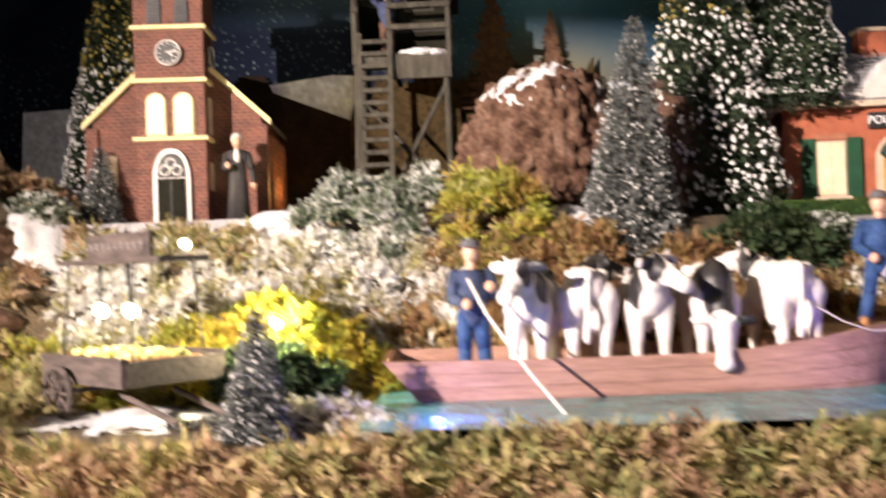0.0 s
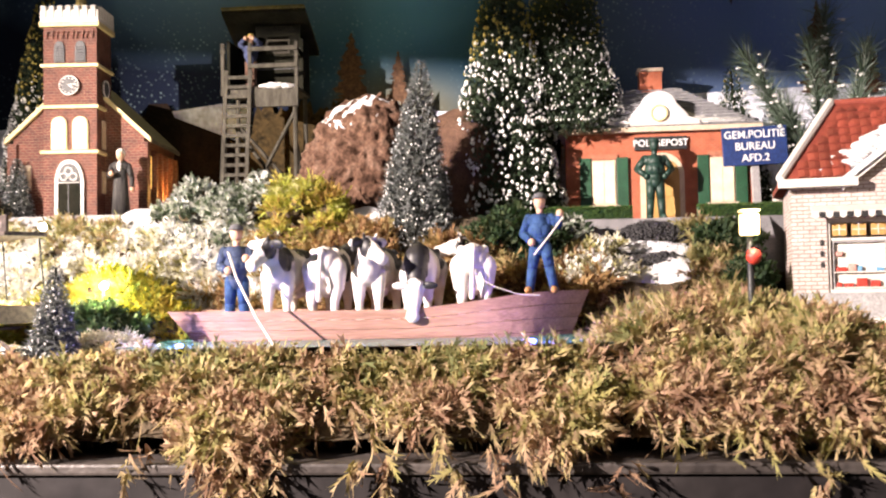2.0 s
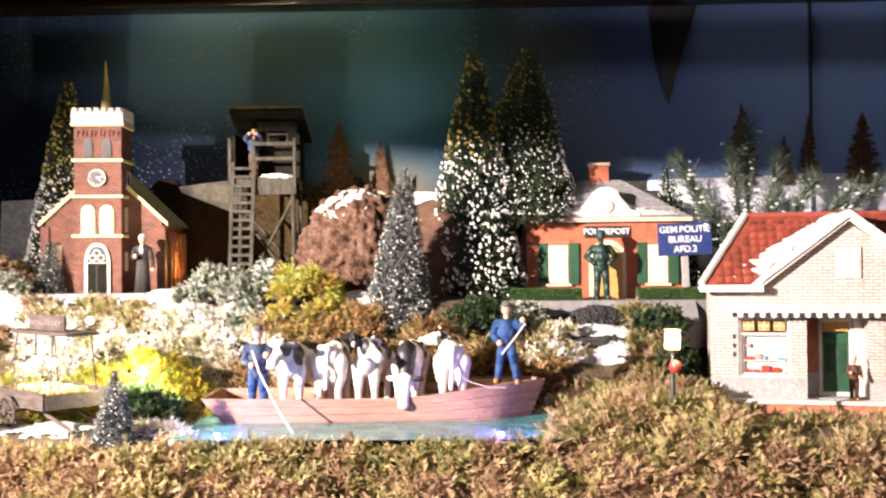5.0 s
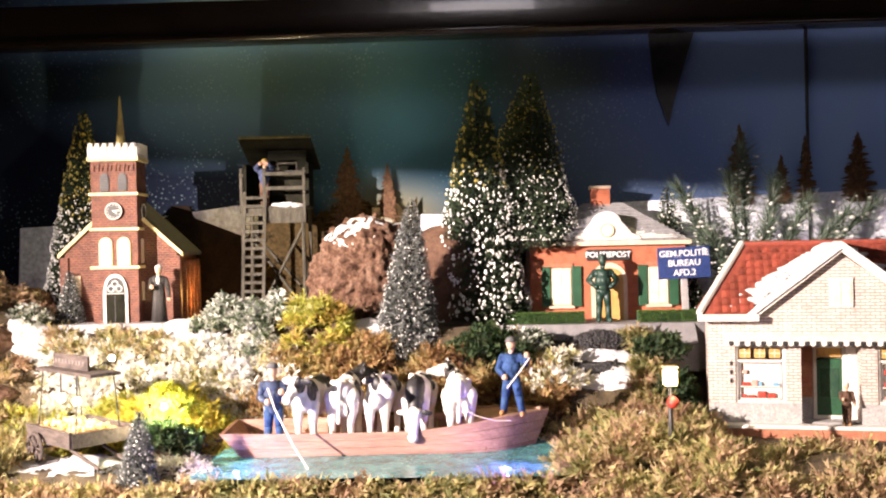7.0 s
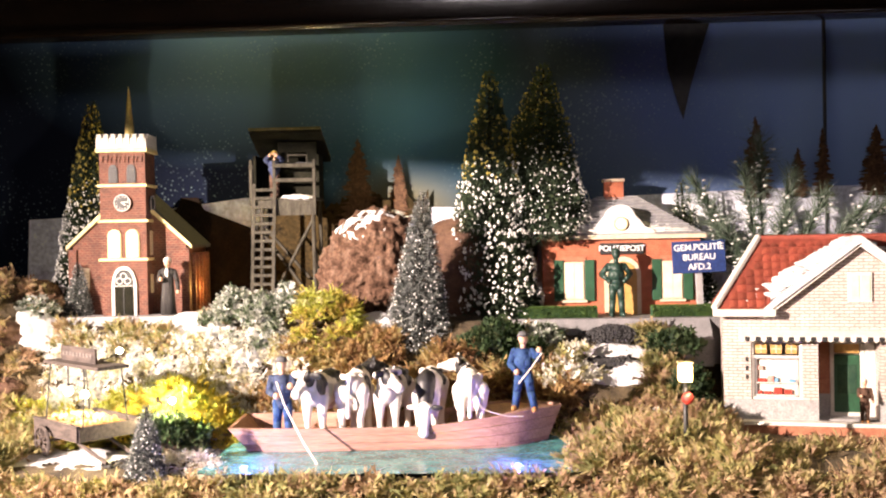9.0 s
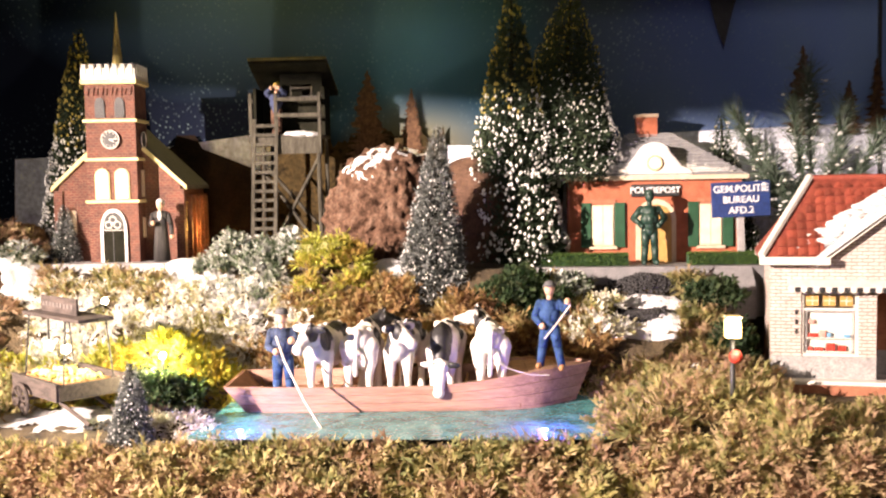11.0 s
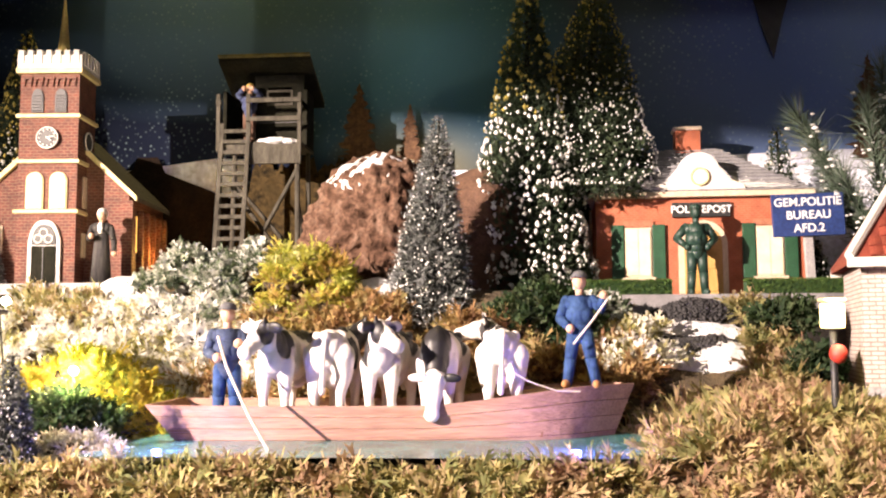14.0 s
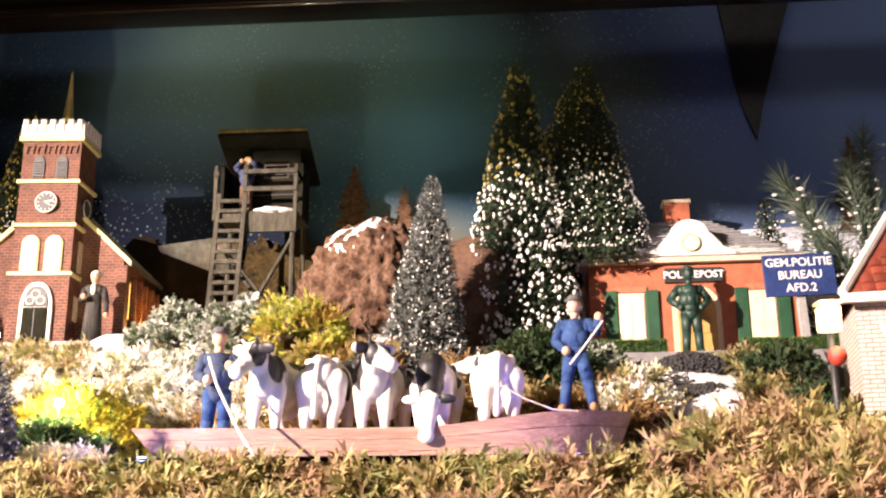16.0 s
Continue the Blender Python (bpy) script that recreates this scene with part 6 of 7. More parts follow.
def scatter(x0, x1, y0, y1, n, r, flat=0.7, h=0.0, seed=0):
    g = random.Random(seed)
    out = []
    for _ in range(n):
        q = r * g.uniform(0.7, 1.35)
        out.append((g.uniform(x0, x1), g.uniform(y0, y1), h, q * g.uniform(0.9, 1.3), q, q * flat * g.uniform(0.8, 1.2)))
    return out


# front bank, spilling over the ledge; deep tufts: place along the ledge, half width, drop
TUFTS = ((0.086, 0.034, 0.050), (0.305, 0.034, 0.022), (0.440, 0.026, 0.018), (0.500, 0.032, 0.014), (-0.075, 0.05, 0.016), (-0.135, 0.022, 0.020), (0.215, 0.018, 0.010), (0.395, 0.03, 0.012), (0.60, 0.04, 0.030), (0.70, 0.05, 0.024), (0.84, 0.05, 0.034), (-0.26, 0.04, 0.026), (-0.38, 0.05, 0.020))


def overhang(x):
    return max([0.0] + [d * (1 - ((x - c) / w) ** 2) for c, w, d in TUFTS])


front = []
g = random.Random(11)
x = -0.62
while x < 1.05:
    up = 0.012 * step(0.36, 0.46, x) + 0.005 * (1 - step(-0.1, 0.0, x)) - 0.010 * step(-0.07, -0.02, x) * (1 - step(0.30, 0.38, x))
    up += 0.004 * bumpy(x, 0.0, 22, 5.0)
    front.append((x + 0.004, 0.488, -0.018 + 0.6 * up + 0.013 * step(-0.07, -0.02, x) * (1 - step(0.30, 0.38, x)) + g.uniform(-0.003, 0.003), 0.014, 0.009, 0.010))
    front.append((x, 0.478 + g.uniform(-0.008, 0.006), -0.018 + up + g.uniform(-0.004, 0.004), 0.020, 0.020, 0.015))
    deep = overhang(x)
    if deep > 0.0:
        front.append((x + 0.010, 0.464 + g.uniform(-0.006, 0.006), -0.006 + up * 0.8 + g.uniform(-0.005, 0.002), 0.019, 0.017, 0.015))
    elif g.random() < 0.7:
        front.append((x + 0.010, 0.470 + g.uniform(-0.004, 0.004), 0.001 + up * 0.8 + g.uniform(-0.003, 0.003), 0.017, 0.012, 0.010))
    if deep > 0.002:
        front.append((x + 0.006, 0.444 + g.uniform(-0.006, 0.004), 0.010 - 0.2 * deep + g.uniform(-0.004, 0.004), 0.018, 0.014, 0.018))
        if deep > 0.012:
            front.append((x, 0.428 + g.uniform(-0.005, 0.004), 0.008 - 0.5 * deep, 0.016, 0.012, 0.012 + 0.25 * deep))
    x += 0.020
moss("front_moss", "brown and olive moss spilling over the ledge", front, M_moss, 560000, 0.0150, 0.105, 0.8, droop=0.10)
moss("front_moss_olive", "olive green moss tufts along the front edge", [(a + 0.01, b + 0.004, c + 0.003, d * 0.9, e * 0.8, f) for i, (a, b, c, d, e, f) in enumerate(front) if bumpy(a, b, 9, 1.0) > -0.05 and c < 0.0], M_moss_olive, 330000, 0.016, 0.105, 0.8, droop=0.1)


def fringe():
    """Loose fronds that hang over the ledge in uneven tufts."""
    base, way = [], []
    g = random.Random(21)
    x = -0.55
    while x < 1.0:
        deep = overhang(x)
        for _ in range(int(2 + 900 * deep)):
            t = g.random() ** 1.3
            base.append((x + g.gauss(0, 0.006), 0.434 - 0.026 * min(1.0, 3 * t) * min(1.0, deep / 0.02) - 0.006 * g.random(), 0.058 - (0.010 + 1.15 * deep) * t + g.gauss(0, 0.004)))
            way.append((g.gauss(0, 0.5), -0.35 + g.gauss(0, 0.35), -0.7 + g.gauss(0, 0.55)))
        x += 0.008
    # single trailing strands
    for x0, z0, z1, k in ((0.188, 0.030, -0.055, 34), (0.178, 0.045, 0.012, 18), (0.235, 0.04, 0.008, 14), (0.268, 0.035, 0.004, 16), (0.120, 0.03, -0.060, 22), (0.020, 0.04, 0.012, 12), (0.352, 0.03, -0.006, 12), (0.47, 0.03, -0.022, 26), (0.555, 0.03, -0.004, 14), (-0.115, 0.02, -0.03, 20)):
        for i in range(k):
            t = g.random()
            base.append((x0 + g.gauss(0, 0.0022) + 0.007 * math.sin(t * 5 + x0 * 40), 0.404 + g.gauss(0, 0.002), z0 + (z1 - z0) * t))
            way.append((g.gauss(0, 0.6), -0.2 + g.gauss(0, 0.4), -0.8 + g.gauss(0, 0.4)))
    n = len(base)
    ln = 0.0115 * rng.uniform(0.6, 1.4, n)
    return tagged(sprigs("hanging_moss", np.array(base), np.array(way), ln, 0.24, M_moss, 1.3, 4, 0.25), "loose brown moss strands hanging over the ledge", "moss", kind="stuff")


fringe()

# right bank between the barge and the shop
right = scatter(0.37, 0.53, 0.510, 0.60, 30, 0.022, 0.65, -0.002, 3) + scatter(0.42, 0.52, 0.60, 0.68, 14, 0.020, 0.7, 0.0, 4) + scatter(0.53, 1.05, 0.50, 0.640, 70, 0.017, 0.45, -0.010, 5)
right += scatter(0.465, 0.53, 0.66, 0.78, 26, 0.013, 0.9, 0.003, 6) + scatter(0.35, 0.46, 0.60, 0.72, 16, 0.016, 0.5, -0.006, 7)
moss("right_bank_moss", "olive and rust brown moss on the bank beside the shop", right, M_moss_olive, 360000, 0.016, 0.11, 0.8)
moss("right_bank_moss_rust", "rust brown moss strands on the bank", [d for i, d in enumerate(right) if i % 2], M_moss, 360000, 0.017, 0.10, 0.85)
moss("garden_moss", "green and ochre moss beside the garden path", scatter(0.47, 0.56, 0.76, 0.85, 34, 0.012, 0.7, 0.002, 8) + scatter(0.30, 0.36, 0.76, 0.85, 22, 0.011, 0.8, 0.003, 9), M_moss_olive, 400000, 0.014, 0.125, 0.8)

# left slope: snow-dusted moss, tufts near the barrow lamps with lamp yellow in their colour
snowy = scatter(-0.30, -0.03, 0.738, 0.805, 95, 0.015, 0.7, 0.0, 31) + scatter(-0.10, -0.02, 0.70, 0.745, 20, 0.014, 0.7, 0.0, 37) + scatter(-0.42, -0.28, 0.66, 0.74, 14, 0.014, 0.6, 0.0, 38) + scatter(-0.06, 0.03, 0.72, 0.80, 26, 0.014, 0.7, 0.002, 32)
moss("snowy_moss", "moss thickly dusted with white snow on the slope", snowy, M_moss_snow, 360000, 0.012, 0.18, 0.8)
moss("left_bank_moss", "ochre moss on the slope under the church", scatter(-0.34, -0.16, 0.79, 0.825, 12, 0.018, 0.6, 0.0, 33) + scatter(-0.40, -0.26, 0.55, 0.70, 14, 0.026, 0.7, 0.0, 34) + scatter(-0.33, -0.27, 0.48, 0.56, 8, 0.026, 0.8, 0.0, 35), M_moss_olive, 400000, 0.014, 0.125, 0.8)
yellow = []
gy = random.Random(8)
for _ in range(60):
    a, q = gy.uniform(0, 6.283), math.sqrt(gy.random())
    yellow.append((-0.108 + 0.082 * q * math.cos(a), 0.682 + 0.030 * q * math.sin(a), 0.004 + 0.058 * (1 - q * q) * gy.uniform(0.5, 1.05), gy.uniform(0.011, 0.019), gy.uniform(0.010, 0.016), gy.uniform(0.010, 0.017)))
moss("lamplit_yellow_moss", "green-yellow moss tufts behind the barrow, coloured bright with lamp yellow", yellow, M_moss_lamplit, 480000, 0.012, 0.15, 0.8)
moss("barrow_moss", "yellow green moss on the slope behind the barrow", scatter(-0.32, -0.13, 0.665, 0.742, 60, 0.016, 0.8, 0.0, 39), M_moss_lime, 400000, 0.014, 0.12, 0.8)
moss("dark_shrub", "dark green shrub between barrow and barge", [(-0.105, 0.632, 0.014, 0.026, 0.022, 0.026), (-0.125, 0.640, 0.012, 0.024, 0.020, 0.022), (-0.083, 0.640, 0.010, 0.022, 0.018, 0.02)], M_shrub_dark, 420000, 0.008, 0.4, 0.8, "shrub")
moss("bank_moss_brown", "rusty moss on the bank behind the barge", scatter(-0.045, 0.02, 0.69, 0.745, 22, 0.013, 0.9, 0.004, 41) + scatter(0.02, 0.36, 0.705, 0.785, 90, 0.013, 0.8, 0.002, 42), M_moss_ochre, 460000, 0.015, 0.11, 0.8)



def moss_bulb():
    """A bare bulb on a thin stem that lights the yellow moss."""
    e = thing("moss_bulb", "small glowing bulb on a thin stem in yellow moss", "lamp", pose(-0.104, 0.640, 0.088))
    part("stem", rod(bmesh.new(), (0, 0, -0.004), (0, 0, 0.054), 0.0010, n=8), M_black, e)
    part("bulb", ball(bmesh.new(), (0, 0, 0.0572), 0.0036), M_bulb, e, "glowing round bulb", smooth=True)
    return e


moss_bulb()

# bushes
moss("left_stone_moss", "mauve brown moss between the stones of the bank", scatter(-0.48, -0.335, 0.70, 0.90, 60, 0.013, 0.8, 0.008, 36), M_moss, 330000, 0.012, 0.13, 0.9)
g2 = random.Random(5)
lime = []
for _ in range(34):
    a, q = g2.uniform(0, 6.283), math.sqrt(g2.random())
    lime.append((0.048 + 0.042 * q * math.cos(a), 0.803 + 0.026 * q * math.sin(a), 0.004 + 0.056 * (1 - q * q) * g2.uniform(0.6, 1.05), g2.uniform(0.010, 0.018), g2.uniform(0.010, 0.016), g2.uniform(0.010, 0.016)))
moss("lime_bush", "lime green and ochre moss bush before the boulder", lime, M_moss_lime, 520000, 0.011, 0.15, 0.9, "bush")
moss("ochre_moss", "ochre brown moss under the lime bush", scatter(0.01, 0.13, 0.75, 0.80, 34, 0.013, 0.9, 0.006, 51), M_moss_ochre, 460000, 0.014, 0.12, 0.8)
frost = []
for cx, cy, hh, rr in ((-0.070, 0.822, 0.022, 0.030), (-0.040, 0.818, 0.014, 0.028), (-0.098, 0.818, 0.010, 0.024), (-0.010, 0.828, 0.026, 0.022), (-0.025, 0.797, -0.004, 0.026), (-0.062, 0.792, -0.010, 0.028)):
    for _ in range(12):
        a, q = g2.uniform(0, 6.283), math.sqrt(g2.random())
        frost.append((cx + rr * q * math.cos(a), cy + 0.7 * rr * q * math.sin(a), hh + 0.022 * (1 - q * q) * g2.uniform(0.4, 1.1), g2.uniform(0.006, 0.011), g2.uniform(0.006, 0.010), g2.uniform(0.006, 0.010)))
moss("frosted_shrub", "grey-green shrub frosted with white on the slope", frost, M_shrub_snow, 560000, 0.007, 0.4, 1.0, "shrub")
moss("frosted_bush", "small frosted bush beside the garden path", [(0.335, 0.815, 0.018, 0.020, 0.016, 0.022), (0.318, 0.81, 0.008, 0.018, 0.016, 0.018), (-0.35, 0.83, 0.0, 0.025, 0.02, 0.02)], M_shrub_snow, 420000, 0.008, 0.42, 0.9, "bush")
moss("green_bush", "dark green leafy bush behind the cows", [(0.275, 0.79, 0.018, 0.030, 0.024, 0.026), (0.305, 0.785, 0.012, 0.026, 0.022, 0.024), (0.25, 0.785, 0.006, 0.024, 0.02, 0.02), (0.505, 0.735, 0.02, 0.024, 0.022, 0.03), (0.50, 0.80, 0.03, 0.03, 0.022, 0.02)], M_shrub_dark, 420000, 0.009, 0.42, 0.8, "bush")
moss("path_side_moss", "pale ochre moss with snow beside the path", scatter(0.335, 0.38, 0.75, 0.80, 9, 0.018, 0.8, 0.006, 61), M_moss_snow, 240000, 0.010, 0.34, 0.8)


def hedge(x0, x1, y):
    e = thing("hedge", "low clipped bright green hedge before the police post", "hedge", pose((x0 + x1) / 2, y, 0.213), "clipped hedges")
    w = (x1 - x0) / 2
    part("core", B(-w, w, -0.006, 0.006, 0, 0.0135, 0.001), M_green, e)
    n = 5200
    p = np.stack([rng.uniform(-w, w, n), rng.uniform(-0.007, 0.007, n), rng.uniform(0.0, 0.0145, n)], axis=1)
    top = rng.random(n) < 0.4
    p[top, 2] = 0.0140
    p[~top, 1] = -0.0066
    d = np.where(top.reshape(-1, 1), np.array([[0, 0, 1.0]]), np.array([[0, -1.0, 0.3]])) + rng.normal(size=(n, 3)) * 0.5
    ln = 0.0028 * rng.uniform(0.6, 1.4, n)
    strands("flock", p, d, ln, ln * 0.35, M_hedge, 0.3, 0, e)
    return e


hedge(0.302, 0.412, 0.897)
hedge(0.486, 0.602, 0.897)

# ---- trees ----


def fir(name, label, x, y, z, top, r, count, needle, tips, snow_mat, lean=(0.0, 0.0), tip_size=0.0035, length=0.016, start=0.0, straw=1.0):
    """Bottle-brush fir: trunk, whorls of twigs, a crown of needles and snow on the twig ends."""
    h = top - z
    e = thing(name, label, "tree", pose(x, y, z))
    part("trunk", rod(bmesh.new(), (0, 0, -0.01), (lean[0], lean[1], h * 0.97), 0.004 + r * 0.05, 0.0012, 8), M_wood_dark, e, smooth=True)
    bm = bmesh.new()
    g = random.Random(int(x * 1000) + 17)
    for _ in range(60):
        t = start + (1 - start) * g.uniform(0.04, 0.9)
        a = g.uniform(0, 6.283)
        R = r * ((1 - t) / (1 - start)) ** 0.78 * 0.85
        b0 = Vector((lean[0] * t, lean[1] * t, h * t))
        rod(bm, b0, b0 + Vector((R * math.cos(a), R * math.sin(a), -R * 0.12)), 0.0012, 0.0005, 4)
    part("twig_whorl", bm, M_wood_dark, e)
    t = 1 - np.sqrt(rng.random(count))
    t = start + (1 - start) * np.clip(t * 1.02, 0, 0.985)
    a = rng.uniform(0, 2 * np.pi, count)
    lump = 1 + 0.05 * np.sin(t * 60 + 1.7 * np.sin(a * 3)) + 0.05 * np.sin(a * 5 + t * 21)
    R = r * ((1 - t) / (1 - start)) ** 0.78 * lump + 0.0025
    inner = rng.uniform(0.35, 0.95, count)
    out = np.stack([np.cos(a), np.sin(a), np.zeros(count)], axis=1)
    base = out * (R * inner).reshape(-1, 1)
    base[:, 2] = h * t - R * 0.10
    base[:, 0] += lean[0] * t
    base[:, 1] += lean[1] * t
    d = out + np.array([[0, 0, 0.25]]) + rng.normal(size=(count, 3)) * 0.55
    ln = length * rng.uniform(0.5, 1.2, count) * (0.45 + 0.55 * (1 - t))
    strands("crown", base, d, ln, ln * 0.13 + 0.0003, needle, 0.25, 1, e)
    if tips:
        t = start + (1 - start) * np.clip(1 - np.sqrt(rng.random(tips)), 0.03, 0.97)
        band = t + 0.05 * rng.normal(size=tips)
        a = rng.uniform(0, 2 * np.pi, tips)
        lump = 1 + 0.05 * np.sin(t * 60 + 1.7 * np.sin(a * 3)) + 0.05 * np.sin(a * 5 + t * 21)
        R = r * ((1 - t) / (1 - start)) ** 0.78 * lump + length * 0.42 * (0.45 + 0.55 * (1 - t))
        c = np.stack([R * np.cos(a) + lean[0] * t, R * np.sin(a) + lean[1] * t, h * t - R * 0.06], axis=1)
        s = (tip_size * rng.uniform(0.4, 1.25, tips)).reshape(-1, 1, 1)
        octa = np.array([[0.8, 0, 0.2], [-0.8, 0, 0.1], [0, 0.8, 0], [0, -0.8, -0.1], [0, 0, 1.1], [0, 0, -1.1]], float)
        v = c[:, None, :] + octa[None] * s * rng.uniform(0.6, 1.4, (tips, 6, 1))
        f = np.array([[0, 2, 4], [2, 1, 4], [1, 3, 4], [3, 0, 4], [2, 0, 5], [1, 2, 5], [3, 1, 5], [0, 3, 5]])
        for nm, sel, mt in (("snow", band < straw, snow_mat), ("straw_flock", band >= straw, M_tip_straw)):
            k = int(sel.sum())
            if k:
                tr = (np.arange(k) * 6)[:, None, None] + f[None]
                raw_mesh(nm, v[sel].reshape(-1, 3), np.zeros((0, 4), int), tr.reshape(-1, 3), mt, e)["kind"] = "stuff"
    return e


fir("fir_tree", "small frosted grey bottle-brush fir before the boulder", 0.166, 0.825, 0.180, 0.392, 0.044, 13000, M_needle_grey, 700, M_tip_snow, (0.012, 0), 0.0012, 0.012)
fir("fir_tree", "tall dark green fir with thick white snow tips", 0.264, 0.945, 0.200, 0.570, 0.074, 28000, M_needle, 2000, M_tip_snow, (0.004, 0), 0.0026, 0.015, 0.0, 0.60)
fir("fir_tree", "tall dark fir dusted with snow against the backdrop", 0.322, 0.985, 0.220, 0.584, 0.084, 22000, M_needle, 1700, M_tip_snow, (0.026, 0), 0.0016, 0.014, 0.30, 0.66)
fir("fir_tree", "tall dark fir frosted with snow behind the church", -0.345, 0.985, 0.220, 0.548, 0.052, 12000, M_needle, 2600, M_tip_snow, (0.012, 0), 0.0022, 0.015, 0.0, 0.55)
fir("fir_tree", "tiny frosted grey fir beside the church wall", -0.312, 0.872, 0.226, 0.302, 0.019, 5000, M_needle_grey, 200, M_tip_snow, (0, 0), 0.0011, 0.007)
fir("fir_tree", "tiny frosted grey fir beside the barrow", -0.092, 0.515, 0.080, 0.162, 0.020, 6500, M_needle_grey, 300, M_tip_snow, (0.003, 0), 0.0010, 0.007)
fir("fir_tree", "dark frosted fir behind the sign board", 0.560, 0.992, 0.200, 0.408, 0.045, 9000, M_needle, 900, M_tip_snow, (-0.012, 0), 0.0018, 0.012)


def pine_spray():
    """Cut pine branches with long needles, behind the shop."""
    e = thing("pine_branches", "spray of green pine branches flecked with snow", "branch", pose(0.65, 0.93, 0.205))
    bases, ways = [], []
    spots = []
    g = random.Random(77)
    arms = (((0, 0, 0.0), (-0.085, -0.02, 0.17)), ((0, 0, 0), (-0.03, -0.02, 0.21)), ((0, 0, 0), (0.035, -0.02, 0.20)), ((0, 0, 0), (0.075, -0.03, 0.17)), ((0, 0, 0), (0.13, -0.03, 0.155)), ((0, 0, 0), (-0.06, -0.03, 0.13)), ((0, 0, 0), (0.02, -0.03, 0.14)), ((0, 0, 0), (-0.005, 0.0, 0.25)), ((0, 0, 0), (0.17, -0.03, 0.17)), ((0, 0, 0), (-0.10, -0.02, 0.195)))
    for p, q in arms:
        p, q = Vector(p), Vector(q)
        part("branch", rod(bmesh.new(), p, q, 0.0026, 0.001, 6), M_wood_dark, e)
        d = (q - p).normalized()
        for k in range(620):
            t = g.uniform(0.35, 1.0)
            bases.append(p.lerp(q, t))
            ways.append(d * 0.9 + Vector((g.gauss(0, 0.55), g.gauss(0, 0.55), g.gauss(0, 0.5))))
        for k in range(22):
            spots.append(p.lerp(q, g.uniform(0.5, 1.0)) + Vector((g.gauss(0, 0.010), g.gauss(0, 0.010) - 0.006, g.gauss(0, 0.010))))
    n = len(bases)
    ln = 0.028 * rng.uniform(0.6, 1.3, n)
    strands("needle_spray", np.array(bases), np.array(ways), ln, ln * 0.0 + 0.0017, M_needle_pine, 0.15, 0, e)
    bm = bmesh.new()
    for s in spots:
        ball(bm, s, g.uniform(0.0012, 0.0030), scale=(1.3, 1, 0.7), sub=1)
    part("snow", bm, M_tip_snow, e)["kind"] = "stuff"
    return e


pine_spray()

# ---- snow, gravel and litter on the land ----


def drift(name, label, x0, x1, y0, y1, up, seed, material=M_snow, edge=0.3):
    """A thin heap that lies on the land, with a ragged outline."""
    nx, ny = 40, 22
    v, f, keep = [], [], {}
    cx, cy, rx, ry = (x0 + x1) / 2, (y0 + y1) / 2, (x1 - x0) / 2, (y1 - y0) / 2
    for j in range(ny + 1):
        for i in range(nx + 1):
            u, w = -1 + 2 * i / nx, -1 + 2 * j / ny
            x, y = cx + u * rx, cy + w * ry
            r = math.sqrt(u * u + w * w) + edge * noise.noise(Vector((x * 60, y * 60, seed)))
            v.append((x, y, ground_z(x, y) + up * (1 - r * r) + 0.0018 * noise.noise(Vector((x * 200, y * 200, seed)))))
            keep[(i, j)] = r < 1.08
    for j in range(ny):
        for i in range(nx):
            if all(keep[k] for k in ((i, j), (i + 1, j), (i, j + 1), (i + 1, j + 1))):
                a = j * (nx + 1) + i
                f.append((a, a + 1, a + nx + 2, a + nx + 1))
    ob = sheet(name, v, f, material, smooth=True)
    return tagged(ob, label, "snow" if material is M_snow else "gravel", kind="stuff")


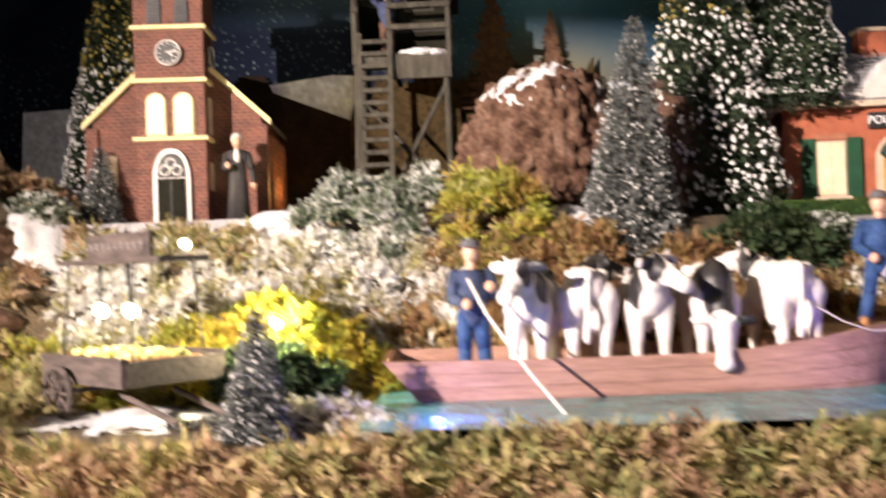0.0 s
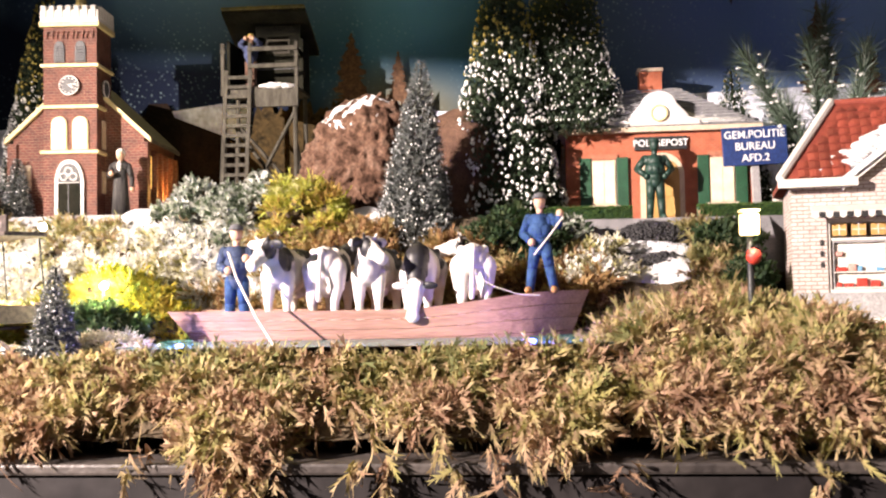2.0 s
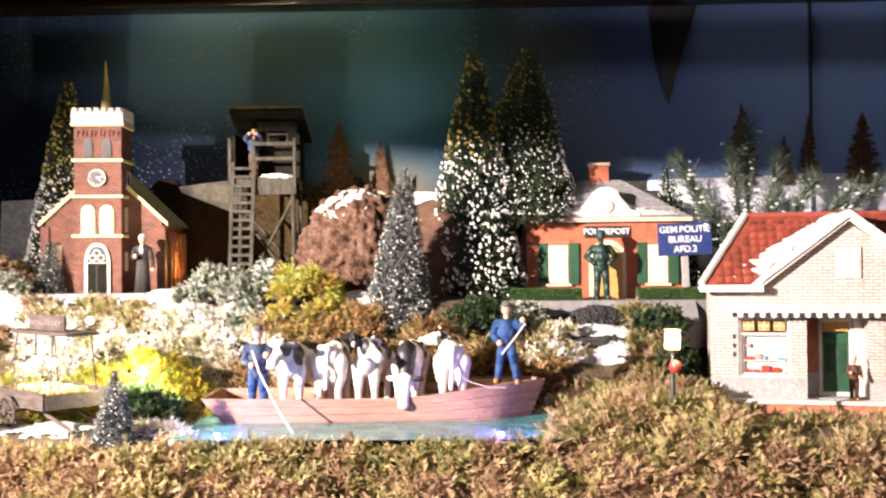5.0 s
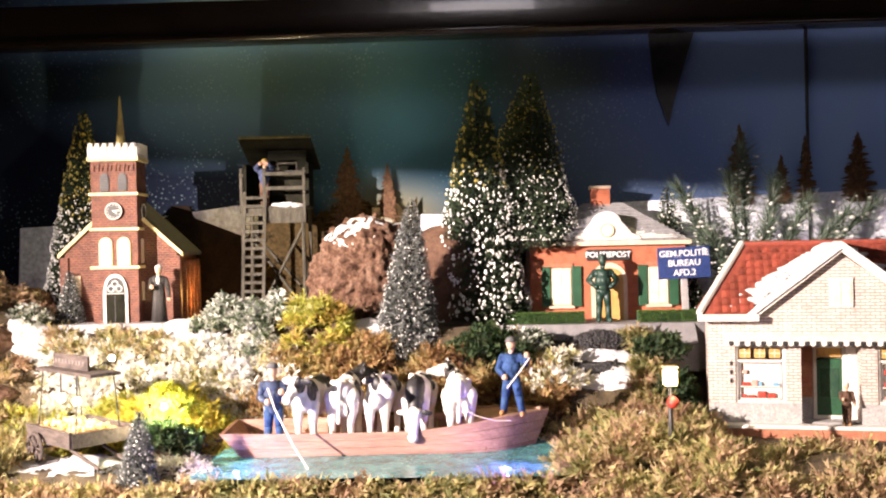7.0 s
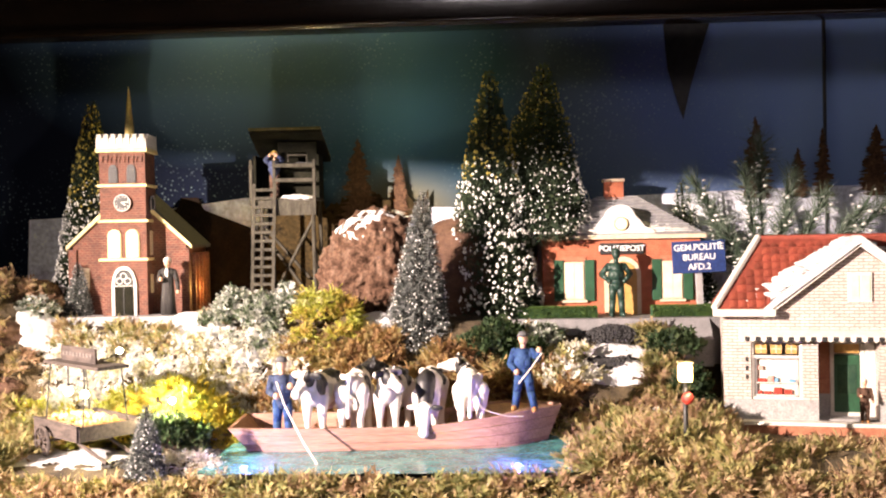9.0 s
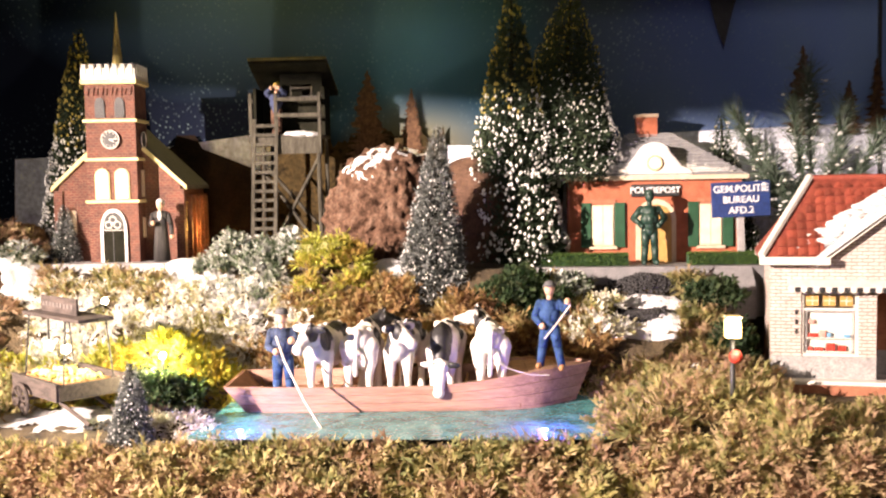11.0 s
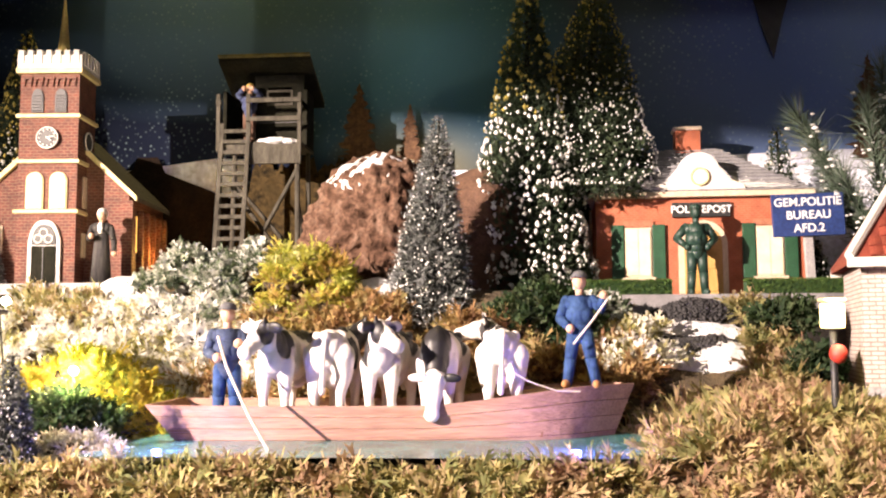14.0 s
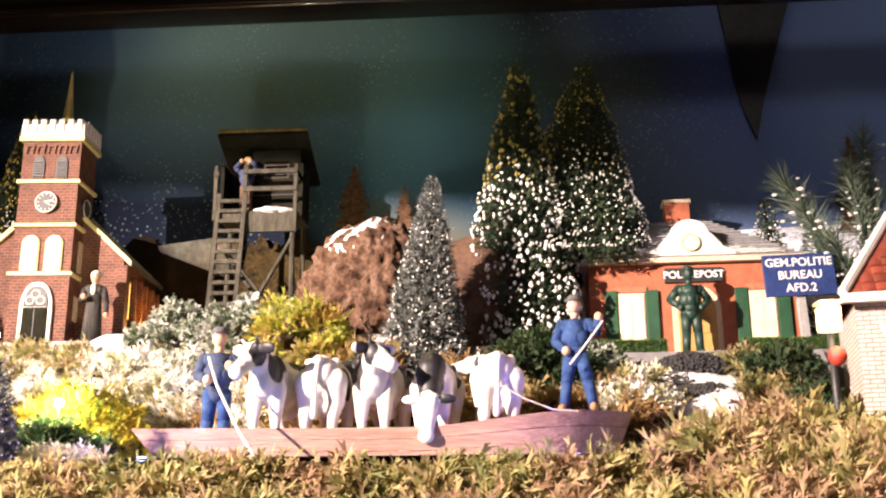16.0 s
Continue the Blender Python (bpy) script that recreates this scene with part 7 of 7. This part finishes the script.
drift("snow_patch", "white snow on the garden path", 0.350, 0.485, 0.760, 0.800, 0.010, 1)
drift("snow_patch", "white snow step on the garden path", 0.380, 0.475, 0.803, 0.828, 0.010, 2)
drift("snow_patch", "white snow beside the shop wall", 0.44, 0.535, 0.69, 0.74, 0.012, 3)
moss("snow_wool", "soft cream tuft of moss like snow at the water", [(-0.055, 0.545, 0.004, 0.036, 0.024, 0.016), (-0.030, 0.540, 0.002, 0.026, 0.02, 0.013)], M_wool, 700000, 0.006, 0.22, 1.0)
drift("snow_patch", "snowy ground under the barrow", -0.29, -0.12, 0.540, 0.665, 0.0035, 5, edge=0.9)
drift("snow_patch", "snow at the foot of the boulder", 0.06, 0.155, 0.80, 0.86, 0.012, 6)
drift("snow_patch", "thin snow on the church terrace edge", -0.19, -0.075, 0.805, 0.85, 0.018, 7)
drift("snow_patch", "snow on the left bank", -0.40, -0.30, 0.66, 0.74, 0.006, 8, edge=0.6)
drift("snow_patch", "snow between the stones", -0.37, -0.31, 0.78, 0.86, 0.008, 9, edge=0.6)


def gravel(x0, x1, y0, y1, n, up, seed):
    c = np.stack([rng.normal((x0 + x1) / 2, (x1 - x0) / 4.4, n), rng.normal((y0 + y1) / 2, (y1 - y0) / 4.4, n), np.zeros(n)], axis=1)
    rr = ((c[:, 0] - (x0 + x1) / 2) / (x1 - x0) * 2) ** 2 + ((c[:, 1] - (y0 + y1) / 2) / (y1 - y0) * 2) ** 2
    c[:, 2] = [ground_z(p[0], p[1]) for p in c]
    c[:, 2] += up * np.maximum(0, 1 - rr) * rng.uniform(0.6, 1.0, n) + 0.002
    s = (0.0021 * rng.uniform(0.5, 1.4, n)).reshape(-1, 1, 1)
    octa = np.array([[1, 0, 0], [-1, 0, 0], [0, 1, 0], [0, -1, 0], [0, 0, 0.8], [0, 0, -0.8]], float)
    v = c[:, None, :] + octa[None] * s * rng.uniform(0.5, 1.5, (n, 6, 1))
    f = np.array([[0, 2, 4], [2, 1, 4], [1, 3, 4], [3, 0, 4], [2, 0, 5], [1, 2, 5], [3, 1, 5], [0, 3, 5]])
    tr = (np.arange(n) * 6)[:, None, None] + f[None]
    return tagged(raw_mesh("gravel_heap", v.reshape(-1, 3), np.zeros((0, 4), int), tr.reshape(-1, 3), M_gravel), "heap of black gravel on the snowy path", "gravel", kind="stuff")


gravel(0.380, 0.475, 0.822, 0.858, 1800, 0.016, 1)
gravel(0.372, 0.458, 0.772, 0.802, 1500, 0.012, 2)
gravel(-0.06, 0.0, 0.60, 0.66, 700, 0.004, 3)
gravel(-0.15, -0.06, 0.545, 0.60, 700, 0.004, 4)
